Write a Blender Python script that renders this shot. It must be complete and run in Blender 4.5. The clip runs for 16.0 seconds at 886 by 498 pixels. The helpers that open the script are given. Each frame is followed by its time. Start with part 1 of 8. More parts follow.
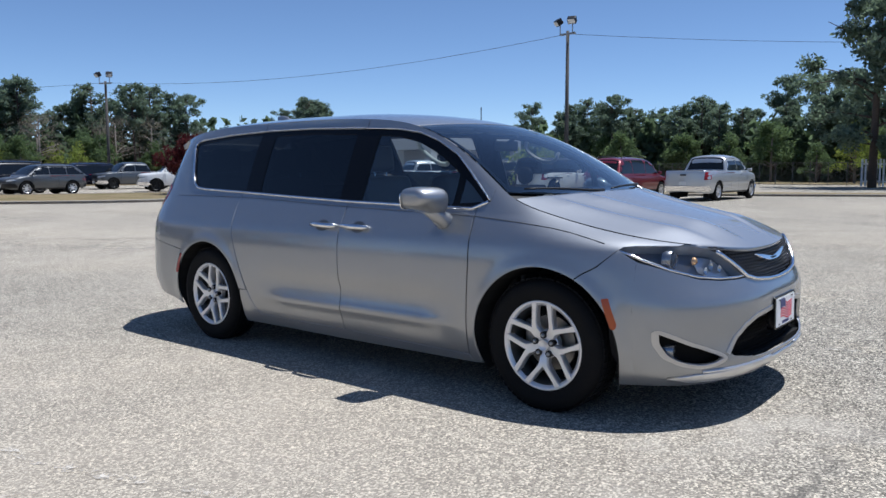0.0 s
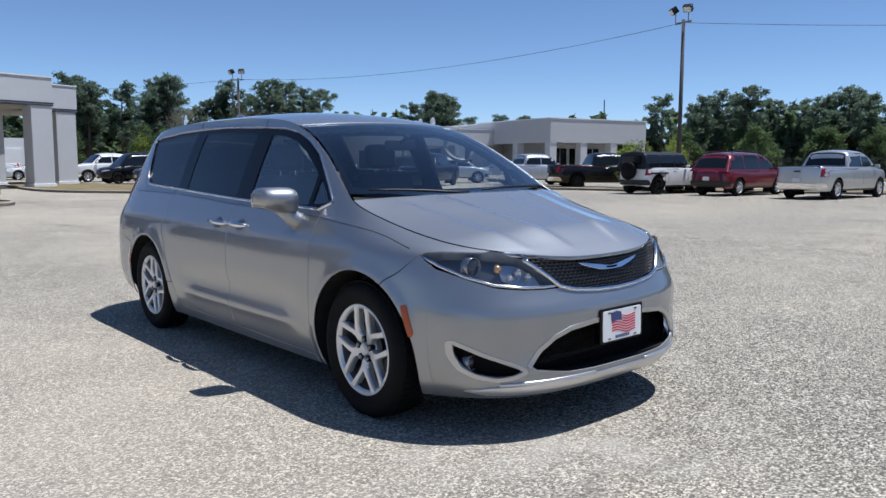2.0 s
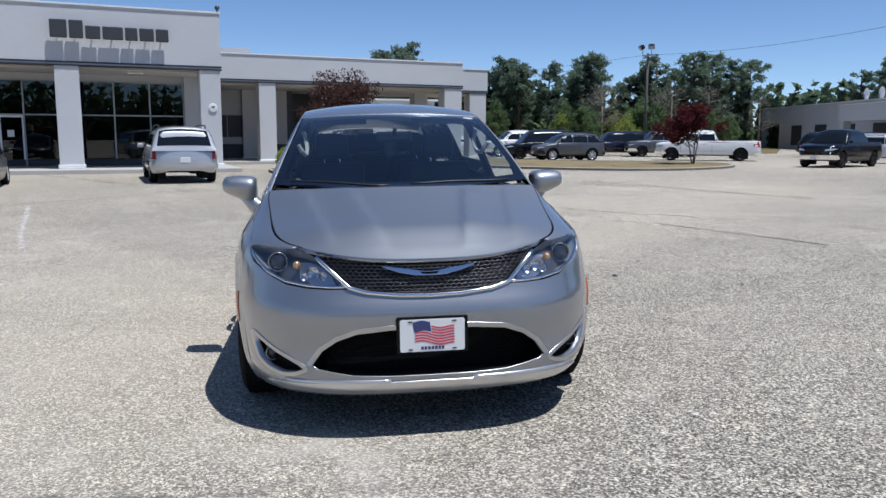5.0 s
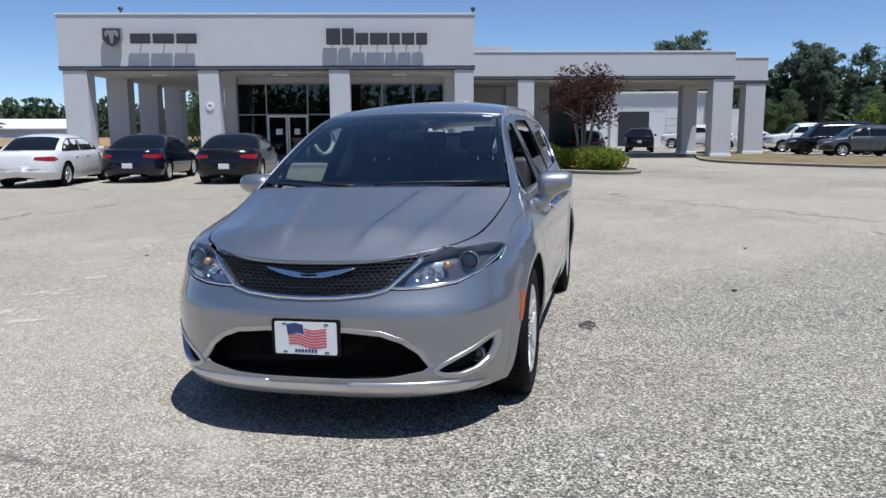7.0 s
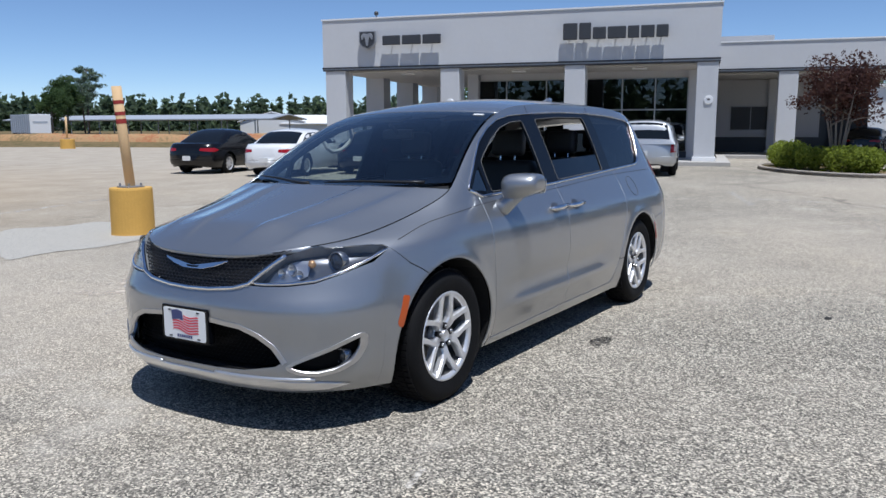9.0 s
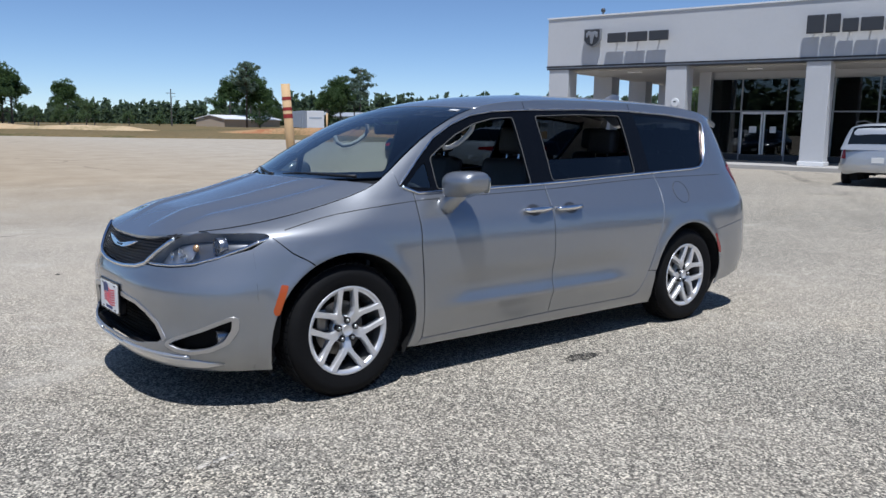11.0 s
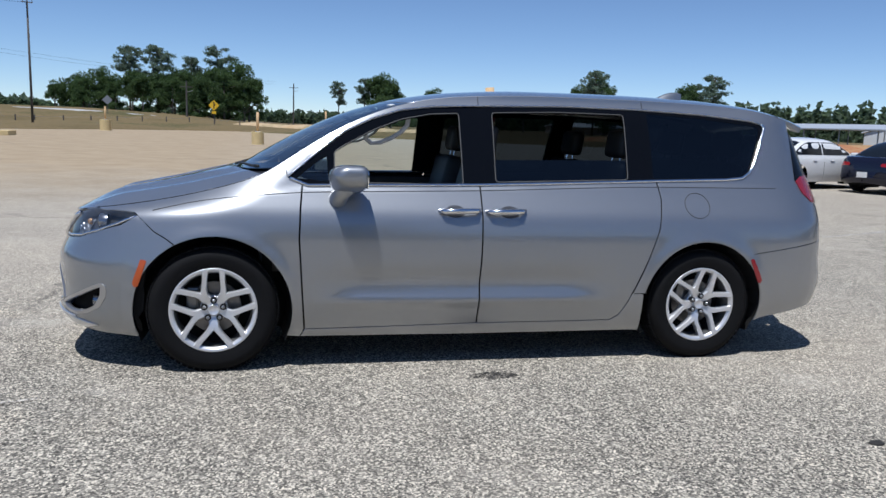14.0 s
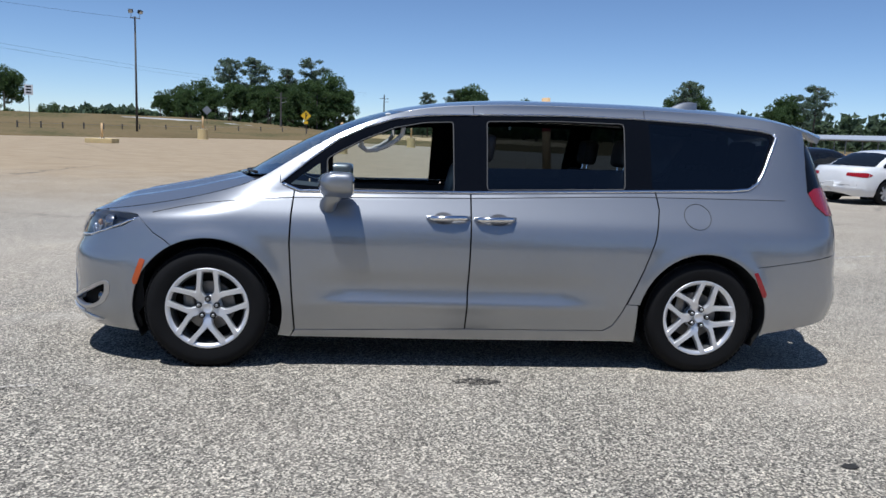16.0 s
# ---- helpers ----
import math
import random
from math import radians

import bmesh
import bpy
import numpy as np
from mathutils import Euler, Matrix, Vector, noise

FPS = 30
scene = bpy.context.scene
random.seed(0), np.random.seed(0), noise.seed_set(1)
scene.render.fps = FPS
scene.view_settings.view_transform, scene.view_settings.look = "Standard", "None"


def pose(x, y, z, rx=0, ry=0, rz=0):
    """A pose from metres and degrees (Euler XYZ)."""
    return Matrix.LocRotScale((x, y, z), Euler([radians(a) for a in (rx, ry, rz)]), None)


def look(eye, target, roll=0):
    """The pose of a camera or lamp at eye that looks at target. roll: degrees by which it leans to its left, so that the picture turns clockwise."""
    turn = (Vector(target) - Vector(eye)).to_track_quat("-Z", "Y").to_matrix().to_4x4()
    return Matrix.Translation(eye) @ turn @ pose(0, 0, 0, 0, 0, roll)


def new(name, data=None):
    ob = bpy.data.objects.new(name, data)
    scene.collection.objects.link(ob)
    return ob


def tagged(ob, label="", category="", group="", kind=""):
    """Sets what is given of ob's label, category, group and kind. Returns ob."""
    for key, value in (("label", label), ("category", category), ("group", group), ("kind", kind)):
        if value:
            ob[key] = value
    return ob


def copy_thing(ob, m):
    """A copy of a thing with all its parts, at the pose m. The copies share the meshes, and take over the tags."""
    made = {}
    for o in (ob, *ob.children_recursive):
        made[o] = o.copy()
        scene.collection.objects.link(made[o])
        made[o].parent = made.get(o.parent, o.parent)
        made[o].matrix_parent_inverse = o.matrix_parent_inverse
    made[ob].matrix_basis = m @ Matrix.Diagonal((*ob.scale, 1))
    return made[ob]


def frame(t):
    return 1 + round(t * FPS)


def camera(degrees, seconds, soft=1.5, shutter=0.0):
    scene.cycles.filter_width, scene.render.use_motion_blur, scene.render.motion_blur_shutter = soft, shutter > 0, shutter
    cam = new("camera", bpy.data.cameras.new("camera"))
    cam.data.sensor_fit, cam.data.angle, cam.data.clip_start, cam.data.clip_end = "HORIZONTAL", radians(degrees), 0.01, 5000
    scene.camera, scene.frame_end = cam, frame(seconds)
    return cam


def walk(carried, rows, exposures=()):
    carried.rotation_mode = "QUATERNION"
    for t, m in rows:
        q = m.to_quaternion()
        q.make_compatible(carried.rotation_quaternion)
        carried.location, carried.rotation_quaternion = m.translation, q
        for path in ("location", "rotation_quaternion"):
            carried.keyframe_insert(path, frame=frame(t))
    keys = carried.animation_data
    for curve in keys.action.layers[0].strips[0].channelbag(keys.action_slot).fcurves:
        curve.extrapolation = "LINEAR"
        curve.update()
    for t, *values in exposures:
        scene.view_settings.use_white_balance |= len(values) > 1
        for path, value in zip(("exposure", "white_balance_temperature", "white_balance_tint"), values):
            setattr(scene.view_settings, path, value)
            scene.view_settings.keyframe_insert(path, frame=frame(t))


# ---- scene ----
# the camera's way round the van
PATH = [
    (0, (3.807, -4.468, 1.304), (2.524, -2.947, 1.102), -0.16),
    (0.5, (4.144, -4.299, 1.311), (2.830, -2.805, 1.114), -0.55),
    (1, (4.359, -3.964, 1.311), (2.997, -2.514, 1.110), -0.54),
    (1.5, (4.645, -3.608, 1.323), (3.212, -2.229, 1.115), -0.23),
    (2, (4.942, -3.249, 1.350), (3.417, -1.972, 1.130), 0.19),
    (2.5, (5.197, -2.818, 1.375), (3.571, -1.676, 1.146), 0.30),
    (3, (5.496, -2.408, 1.403), (3.775, -1.418, 1.166), 0.11),
    (5.5, (6.111, -0.014, 1.480), (4.136, 0.098, 1.185), 0.19),
    (6, (6.024, 0.461, 1.487), (4.048, 0.391, 1.189), -0.06),
    (6.5, (5.994, 0.951, 1.489), (4.033, 0.700, 1.191), -0.42),
    (7, (5.866, 1.407, 1.498), (3.936, 0.976, 1.199), -0.29),
    (7.5, (5.723, 1.888, 1.494), (3.842, 1.280, 1.191), -0.16),
    (8, (5.530, 2.322, 1.501), (3.712, 1.546, 1.195), -0.04),
    (8.5, (5.274, 2.733, 1.507), (3.530, 1.805, 1.199), -0.01),
    (9, (5.039, 3.156, 1.514), (3.374, 2.092, 1.206), -0.09),
    (11.5, (3.331, 4.709, 1.493), (2.225, 3.070, 1.187), 0.78),
    (12, (2.911, 4.922, 1.487), (1.945, 3.195, 1.193), 0.68),
    (12.5, (2.478, 5.124, 1.501), (1.649, 3.327, 1.205), 1.20),
    (13, (2.044, 5.227, 1.502), (1.355, 3.372, 1.206), 1.51),
    (13.5, (1.650, 5.424, 1.487), (1.089, 3.528, 1.185), 1.74),
    (14, (1.294, 5.493, 1.479), (0.835, 3.572, 1.167), 1.88),
    (14.5, (0.994, 5.602, 1.474), (0.613, 3.664, 1.161), 2.04),
    (15, (0.783, 5.755, 1.483), (0.462, 3.805, 1.172), 2.11),
    (15.5, (0.741, 5.783, 1.488), (0.461, 3.826, 1.187), 2.29),
    (16, (0.705, 5.670, 1.485), (0.468, 3.707, 1.192), 2.16),
]
cam = camera(59.0, 16.0)
walk(cam, [(t, look(eye, target, roll)) for t, eye, target, roll in PATH], [(0, 0.08, 5800, 10), (3, 0.06, 5800, 10), (6.5, 0.03, 5800, 10), (9, -0.03, 5800, 10), (12.5, -0.08, 5800, 10), (16, -0.08, 5800, 10)])

# ---- world and sun ----
SUN_TO = Vector((0.20, 0.27, 1.0)).normalized()
world = bpy.data.worlds.new("sky")
scene.world = world
world.use_nodes = True
wn = world.node_tree
sky = wn.nodes.new("ShaderNodeTexSky")
sky.sky_type = "NISHITA"
sky.sun_disc = False
sky.sun_elevation = math.asin(SUN_TO.z)
sky.sun_rotation = math.atan2(SUN_TO.x, SUN_TO.y)
sky.air_density, sky.dust_density, sky.ozone_density = 0.76, 0.0, 2.6
sky.altitude = 1800
wn.links.new(sky.outputs[0], wn.nodes["Background"].inputs[0])
wn.nodes["Background"].inputs[1].default_value = 0.112
sun = new("sun", bpy.data.lights.new("sun", "SUN"))
sun.data.energy, sun.data.angle, sun.data.color = 4.9, radians(0.55), (1.0, 0.955, 0.89)
sun.matrix_world = look((0, 0, 60), Vector((0, 0, 60)) - SUN_TO)
scene.view_settings.exposure = 0.0

# ---- materials ----
MATS = {}


def mat(name, color, rough=0.5, metal=0.0, coat=0.0, spec=0.5, vary=0.0, scale=8.0, bump=0.0, bscale=60.0, island=0.0, per_object=0.0, trans=0.0, ior=1.45, emit=0.0):
    """A principled material whose colour wanders at two scales, with fine relief."""
    if name in MATS:
        return MATS[name]
    m = bpy.data.materials.new(name)
    m.use_nodes = True
    nt = m.node_tree
    b = nt.nodes["Principled BSDF"]
    b.inputs["Base Color"].default_value = (*color, 1)
    b.inputs["Roughness"].default_value = rough
    b.inputs["Metallic"].default_value = metal
    b.inputs["Coat Weight"].default_value = coat
    b.inputs["Coat Roughness"].default_value = 0.04
    b.inputs["Specular IOR Level"].default_value = spec
    b.inputs["Transmission Weight"].default_value = trans
    b.inputs["IOR"].default_value = ior
    if emit:
        b.inputs["Emission Color"].default_value = (*color, 1)
        b.inputs["Emission Strength"].default_value = emit
    tc = nt.nodes.new("ShaderNodeTexCoord")
    if vary or island or per_object:
        value = None

        def add(sock, amount):
            nonlocal value
            mr = nt.nodes.new("ShaderNodeMapRange")
            nt.links.new(sock, mr.inputs[0])
            mr.inputs[3].default_value, mr.inputs[4].default_value = 1 - amount, 1 + amount
            if value is None:
                value = mr.outputs[0]
            else:
                mu = nt.nodes.new("ShaderNodeMath")
                mu.operation = "MULTIPLY"
                nt.links.new(value, mu.inputs[0])
                nt.links.new(mr.outputs[0], mu.inputs[1])
                value = mu.outputs[0]
        if vary:
            for sc, k in ((scale, 1.0), (scale * 9.3, 0.6)):
                n = nt.nodes.new("ShaderNodeTexNoise")
                n.inputs["Scale"].default_value = sc
                n.inputs["Detail"].default_value = 5
                nt.links.new(tc.outputs["Object"], n.inputs["Vector"])
                add(n.outputs[0], vary * k)
        if island:
            g = nt.nodes.new("ShaderNodeNewGeometry")
            add(g.outputs["Random Per Island"], island)
        if per_object:
            o = nt.nodes.new("ShaderNodeObjectInfo")
            add(o.outputs["Random"], per_object)
        mx = nt.nodes.new("ShaderNodeMix")
        mx.data_type = "RGBA"
        mx.blend_type = "MULTIPLY"
        mx.inputs[0].default_value = 1.0
        mx.inputs[6].default_value = (*color, 1)
        nt.links.new(value, mx.inputs[7])
        nt.links.new(mx.outputs[2], b.inputs["Base Color"])
    if bump:
        n = nt.nodes.new("ShaderNodeTexNoise")
        n.inputs["Scale"].default_value = bscale
        n.inputs["Detail"].default_value = 4
        nt.links.new(tc.outputs["Object"], n.inputs["Vector"])
        bp = nt.nodes.new("ShaderNodeBump")
        bp.inputs["Strength"].default_value = bump
        bp.inputs["Distance"].default_value = 0.02
        nt.links.new(n.outputs[0], bp.inputs["Height"])
        nt.links.new(bp.outputs[0], b.inputs["Normal"])
    MATS[name] = m
    return m


def glass_mat(name, tint, rough=0.0, ior=1.55, rise=4.5):
    """A thin pane: clear glass tinted by a see-through film, with mirror gloss at a glancing look."""
    if name in MATS:
        return MATS[name]
    m = bpy.data.materials.new(name)
    m.use_nodes = True
    nt = m.node_tree
    nt.nodes.remove(nt.nodes["Principled BSDF"])
    out = nt.nodes["Material Output"]
    tr = nt.nodes.new("ShaderNodeBsdfTransparent")
    tr.inputs[0].default_value = (*tint, 1)
    gl = nt.nodes.new("ShaderNodeBsdfGlossy")
    gl.inputs["Roughness"].default_value = rough
    # gloss that rises towards a glancing look, alike from both sides of the pane
    r0 = 2 * ((ior - 1) / (ior + 1)) ** 2
    lw = nt.nodes.new("ShaderNodeLayerWeight")
    lw.inputs[0].default_value = 0.5
    pw = nt.nodes.new("ShaderNodeMath")
    pw.operation = "POWER"
    nt.links.new(lw.outputs["Facing"], pw.inputs[0])
    pw.inputs[1].default_value = rise
    ad = nt.nodes.new("ShaderNodeMath")
    ad.operation = "MULTIPLY_ADD"
    nt.links.new(pw.outputs[0], ad.inputs[0])
    ad.inputs[1].default_value, ad.inputs[2].default_value = 1 - r0, r0
    mx = nt.nodes.new("ShaderNodeMixShader")
    nt.links.new(ad.outputs[0], mx.inputs[0])
    nt.links.new(tr.outputs[0], mx.inputs[1])
    nt.links.new(gl.outputs[0], mx.inputs[2])
    nt.links.new(mx.outputs[0], out.inputs[0])
    MATS[name] = m
    return m


def paint(name, color, metal=0.0, rough=0.35, coat=0.9):
    return mat(name, color, rough, metal, coat, vary=0.05, scale=3.0)




def flake_paint(name, color, sharp=0.25, wide=0.55, share=0.45):
    """Metallic car paint: a crisp lobe of flakes, a broad lobe and a clear coat."""
    m = mat(name, color, wide, 0.97, 1.0, vary=0.03, scale=2.2)
    nt = m.node_tree
    b = nt.nodes["Principled BSDF"]
    b2 = nt.nodes.new("ShaderNodeBsdfPrincipled")
    b2.inputs["Roughness"].default_value, b2.inputs["Metallic"].default_value = sharp, 0.9
    b2.inputs["Coat Weight"].default_value, b2.inputs["Coat Roughness"].default_value = 1.0, 0.03
    for k in b.inputs["Base Color"].links:
        nt.links.new(k.from_socket, b2.inputs["Base Color"])
    mx = nt.nodes.new("ShaderNodeMixShader")
    mx.inputs[0].default_value = share
    nt.links.new(b.outputs[0], mx.inputs[1])
    nt.links.new(b2.outputs[0], mx.inputs[2])
    nt.links.new(mx.outputs[0], nt.nodes["Material Output"].inputs[0])
    return m


PAINT = flake_paint("silver metallic paint", (0.350, 0.361, 0.378))
BLACK_PLASTIC = mat("black plastic", (0.012, 0.012, 0.013), 0.45, vary=0.15, scale=20)
GLOSS_BLACK = mat("gloss black trim", (0.004, 0.0045, 0.006), 0.10, spec=0.22)
DARK_GAP = mat("dark inner shell", (0.006, 0.006, 0.006), 0.9)
RUBBER = mat("tyre rubber", (0.007, 0.007, 0.0075), 0.75, spec=0.2, vary=0.25, scale=12, bump=0.15, bscale=120)
CHROME = mat("chrome", (0.78, 0.78, 0.80), 0.12, 1.0, vary=0.02)
ALLOY = mat("silver alloy", (0.74, 0.74, 0.75), 0.34, 0.6, 0.5, vary=0.04, scale=15)
GLASS = glass_mat("clear glass", (0.80, 0.86, 0.83))
TINT = glass_mat("dark tinted glass", (0.035, 0.045, 0.055), ior=1.46)
WINDSHIELD = glass_mat("windshield glass", (0.74, 0.82, 0.81), ior=1.6, rise=3.0)
LENS = glass_mat("lamp lens", (0.92, 0.93, 0.95), ior=1.5)

# vehicle finishes
CAR_GLASS = mat("car glass", (0.008, 0.010, 0.012), 0.06, spec=0.5, coat=0.2)
HEAD = mat("car headlight", (0.6, 0.62, 0.64), 0.15, 0.4, 0.8)
TAIL = mat("car tail light", (0.30, 0.006, 0.010), 0.25, coat=0.3)
WHITE_PAINT = paint("white car paint", (0.75, 0.75, 0.74))
BLACK_PAINT = paint("black car paint", (0.005, 0.005, 0.006), rough=0.22, coat=0.2)
NAVY_PAINT = paint("dark blue car paint", (0.010, 0.012, 0.028), 0.2, 0.12, 0.3)
SILVER_PAINT = paint("silver car paint", (0.52, 0.53, 0.54), 0.6)
GREY_PAINT = paint("grey car paint", (0.10, 0.105, 0.11), 0.5)
MAROON_PAINT = paint("maroon car paint", (0.17, 0.012, 0.022), 0.3)
PLATE_BAR = mat("plain plate", (0.7, 0.7, 0.68), 0.5)

# ---- mesh tools ----
def finish(bm, name, material, smooth=True):
    me = bpy.data.meshes.new(name)
    bm.normal_update()
    bm.to_mesh(me)
    bm.free()
    for m in (material if isinstance(material, (list, tuple)) else [material]):
        me.materials.append(m)
    if smooth:
        me.polygons.foreach_set("use_smooth", [True] * len(me.polygons))
    return me


def part(name, bm, material, parent=None, label="", m=None, smooth=False):
    """Links a bmesh as one mesh object under a thing or a part."""
    me = bm if isinstance(bm, bpy.types.Mesh) else finish(bm, name, material, smooth)
    ob = new(name, me)
    if parent is not None:
        ob.parent = parent
    if m is not None:
        ob.matrix_basis = m
    if label:
        ob["label"] = label
    return ob


def thing(name, m, label, category, group="", kind=""):
    ob = new(name)
    ob.empty_display_size = 0.1
    ob.matrix_basis = m
    return tagged(ob, label, category, group, kind)


def box(bm, cx, cy, cz, sx, sy, sz, bevel=0.0, seg=1, rot=None):
    """Adds a box with the given centre and size."""
    r = bmesh.ops.create_cube(bm, size=1.0)
    vs = r["verts"]
    bmesh.ops.scale(bm, vec=(sx, sy, sz), verts=vs)
    if bevel:
        es = {e for v in vs for e in v.link_edges}
        rb = bmesh.ops.bevel(bm, geom=list(es), offset=bevel, segments=seg, affect="EDGES", profile=0.6)
        vs = list({v for f in rb["faces"] for v in f.verts} | {v for v in vs if v.is_valid})
    if rot is not None:
        bmesh.ops.transform(bm, matrix=rot, verts=vs)
    bmesh.ops.translate(bm, vec=(cx, cy, cz), verts=vs)
    return vs


def box_bm(cx, cy, cz, sx, sy, sz, bevel=0.0, seg=1, rot=None):
    bm = bmesh.new()
    box(bm, cx, cy, cz, sx, sy, sz, bevel, seg, rot)
    return bm


def lathe(bm, profile, n=32, axis="y", centre=(0, 0, 0)):
    """Turns a profile of (radius, along) about an axis."""
    rings = []
    for r, a in profile:
        ring = []
        for i in range(n):
            t = 2 * math.pi * i / n
            c, s = r * math.cos(t), r * math.sin(t)
            co = {"y": (c, a, s), "z": (c, s, a), "x": (a, c, s)}[axis]
            ring.append(bm.verts.new(Vector(co) + Vector(centre)))
        rings.append(ring)
    for a, b in zip(rings, rings[1:]):
        for i in range(n):
            bm.faces.new((a[i], a[(i + 1) % n], b[(i + 1) % n], b[i]))
    return rings


def tube(bm, pts, r, n=8, caps=True, taper=None):
    """A round bar along the points; taper gives each point's own radius."""
    pts = [Vector(p) for p in pts]
    rings = []
    for i, p in enumerate(pts):
        d = (pts[min(i + 1, len(pts) - 1)] - pts[max(i - 1, 0)]).normalized()
        a = d.orthogonal().normalized() if i == 0 else (a - d * a.dot(d)).normalized()
        b = d.cross(a)
        rr = taper[i] if taper else r
        rings.append([bm.verts.new(p + (a * math.cos(2 * math.pi * k / n) + b * math.sin(2 * math.pi * k / n)) * rr) for k in range(n)])
    for u, v in zip(rings, rings[1:]):
        for k in range(n):
            bm.faces.new((u[k], u[(k + 1) % n], v[(k + 1) % n], v[k]))
    if caps:
        bm.faces.new(rings[0][::-1])
        bm.faces.new(rings[-1])
    return rings


def tube_bm(pts, r, n=8, taper=None):
    bm = bmesh.new()
    tube(bm, pts, r, n, True, taper)
    return bm


def prism(bm, outline, lo, hi, plane="xz", bevel=0.0):
    """Extrudes an outline in a plane between two depths."""
    def co(p, d):
        return {"xz": (p[0], d, p[1]), "yz": (d, p[0], p[1]), "xy": (p[0], p[1], d)}[plane]
    a = [bm.verts.new(co(p, lo)) for p in outline]
    b = [bm.verts.new(co(p, hi)) for p in outline]
    n = len(outline)
    fs = [bm.faces.new(a[::-1]), bm.faces.new(b)]
    for i in range(n):
        fs.append(bm.faces.new((a[i], a[(i + 1) % n], b[(i + 1) % n], b[i])))
    bmesh.ops.recalc_face_normals(bm, faces=fs)
    if bevel:
        es = {e for f in fs[:2] for e in f.edges}
        bmesh.ops.bevel(bm, geom=list(es), offset=bevel, segments=2, affect="EDGES", profile=0.5)


def prism_bm(outline, lo, hi, plane="xz", bevel=0.0):
    bm = bmesh.new()
    prism(bm, outline, lo, hi, plane, bevel)
    return bm


def inside(p, poly):
    x, y = p
    hit = False
    j = len(poly) - 1
    for i in range(len(poly)):
        xi, yi = poly[i]
        xj, yj = poly[j]
        if (yi > y) != (yj > y) and x < (xj - xi) * (y - yi) / (yj - yi) + xi:
            hit = not hit
        j = i
    return hit


def dense(poly, step, closed=True):
    out = []
    n = len(poly)
    for i in range(n if closed else n - 1):
        a, b = Vector(poly[i]), Vector(poly[(i + 1) % n])
        k = max(1, int(math.ceil((b - a).length / step)))
        out += [tuple(a.lerp(b, j / k)) for j in range(k)]
    if not closed:
        out.append(tuple(poly[-1]))
    return out


def rounded(poly, r, seg=4):
    """A polygon with its corners rounded by about r."""
    out = []
    n = len(poly)
    for i in range(n):
        p, a, b = Vector(poly[i]), Vector(poly[i - 1]), Vector(poly[(i + 1) % n])
        ra, rb = min(r, (a - p).length * 0.45), min(r, (b - p).length * 0.45)
        u, v = p + (a - p).normalized() * ra, p + (b - p).normalized() * rb
        for k in range(seg + 1):
            t = k / seg
            out.append(tuple(u * (1 - t) ** 2 + p * 2 * t * (1 - t) + v * t * t))
    return out

# ---- ground ----
from mathutils.geometry import delaunay_2d_cdt


def lot_height(x, y):
    """The lot tilts gently round the van and is level farther out; a road bank rises to the south-east."""
    r = math.hypot(x, y)
    k = 1 - max(0.0, min(1.0, (r - 7.0) / 11.0))
    k = k * k * (3 - 2 * k)
    z = (0.0166 * y + 0.0096 * x) * k
    if y < -92:
        t = max(0.0, min(1.0, (-92 - y) / 22)) * max(0.0, min(1.0, (x + 10) / 40))
        z += 1.9 * t * t * (3 - 2 * t)
    return z


def nodes_of(m):
    nt = m.node_tree
    return nt, nt.nodes["Principled BSDF"]


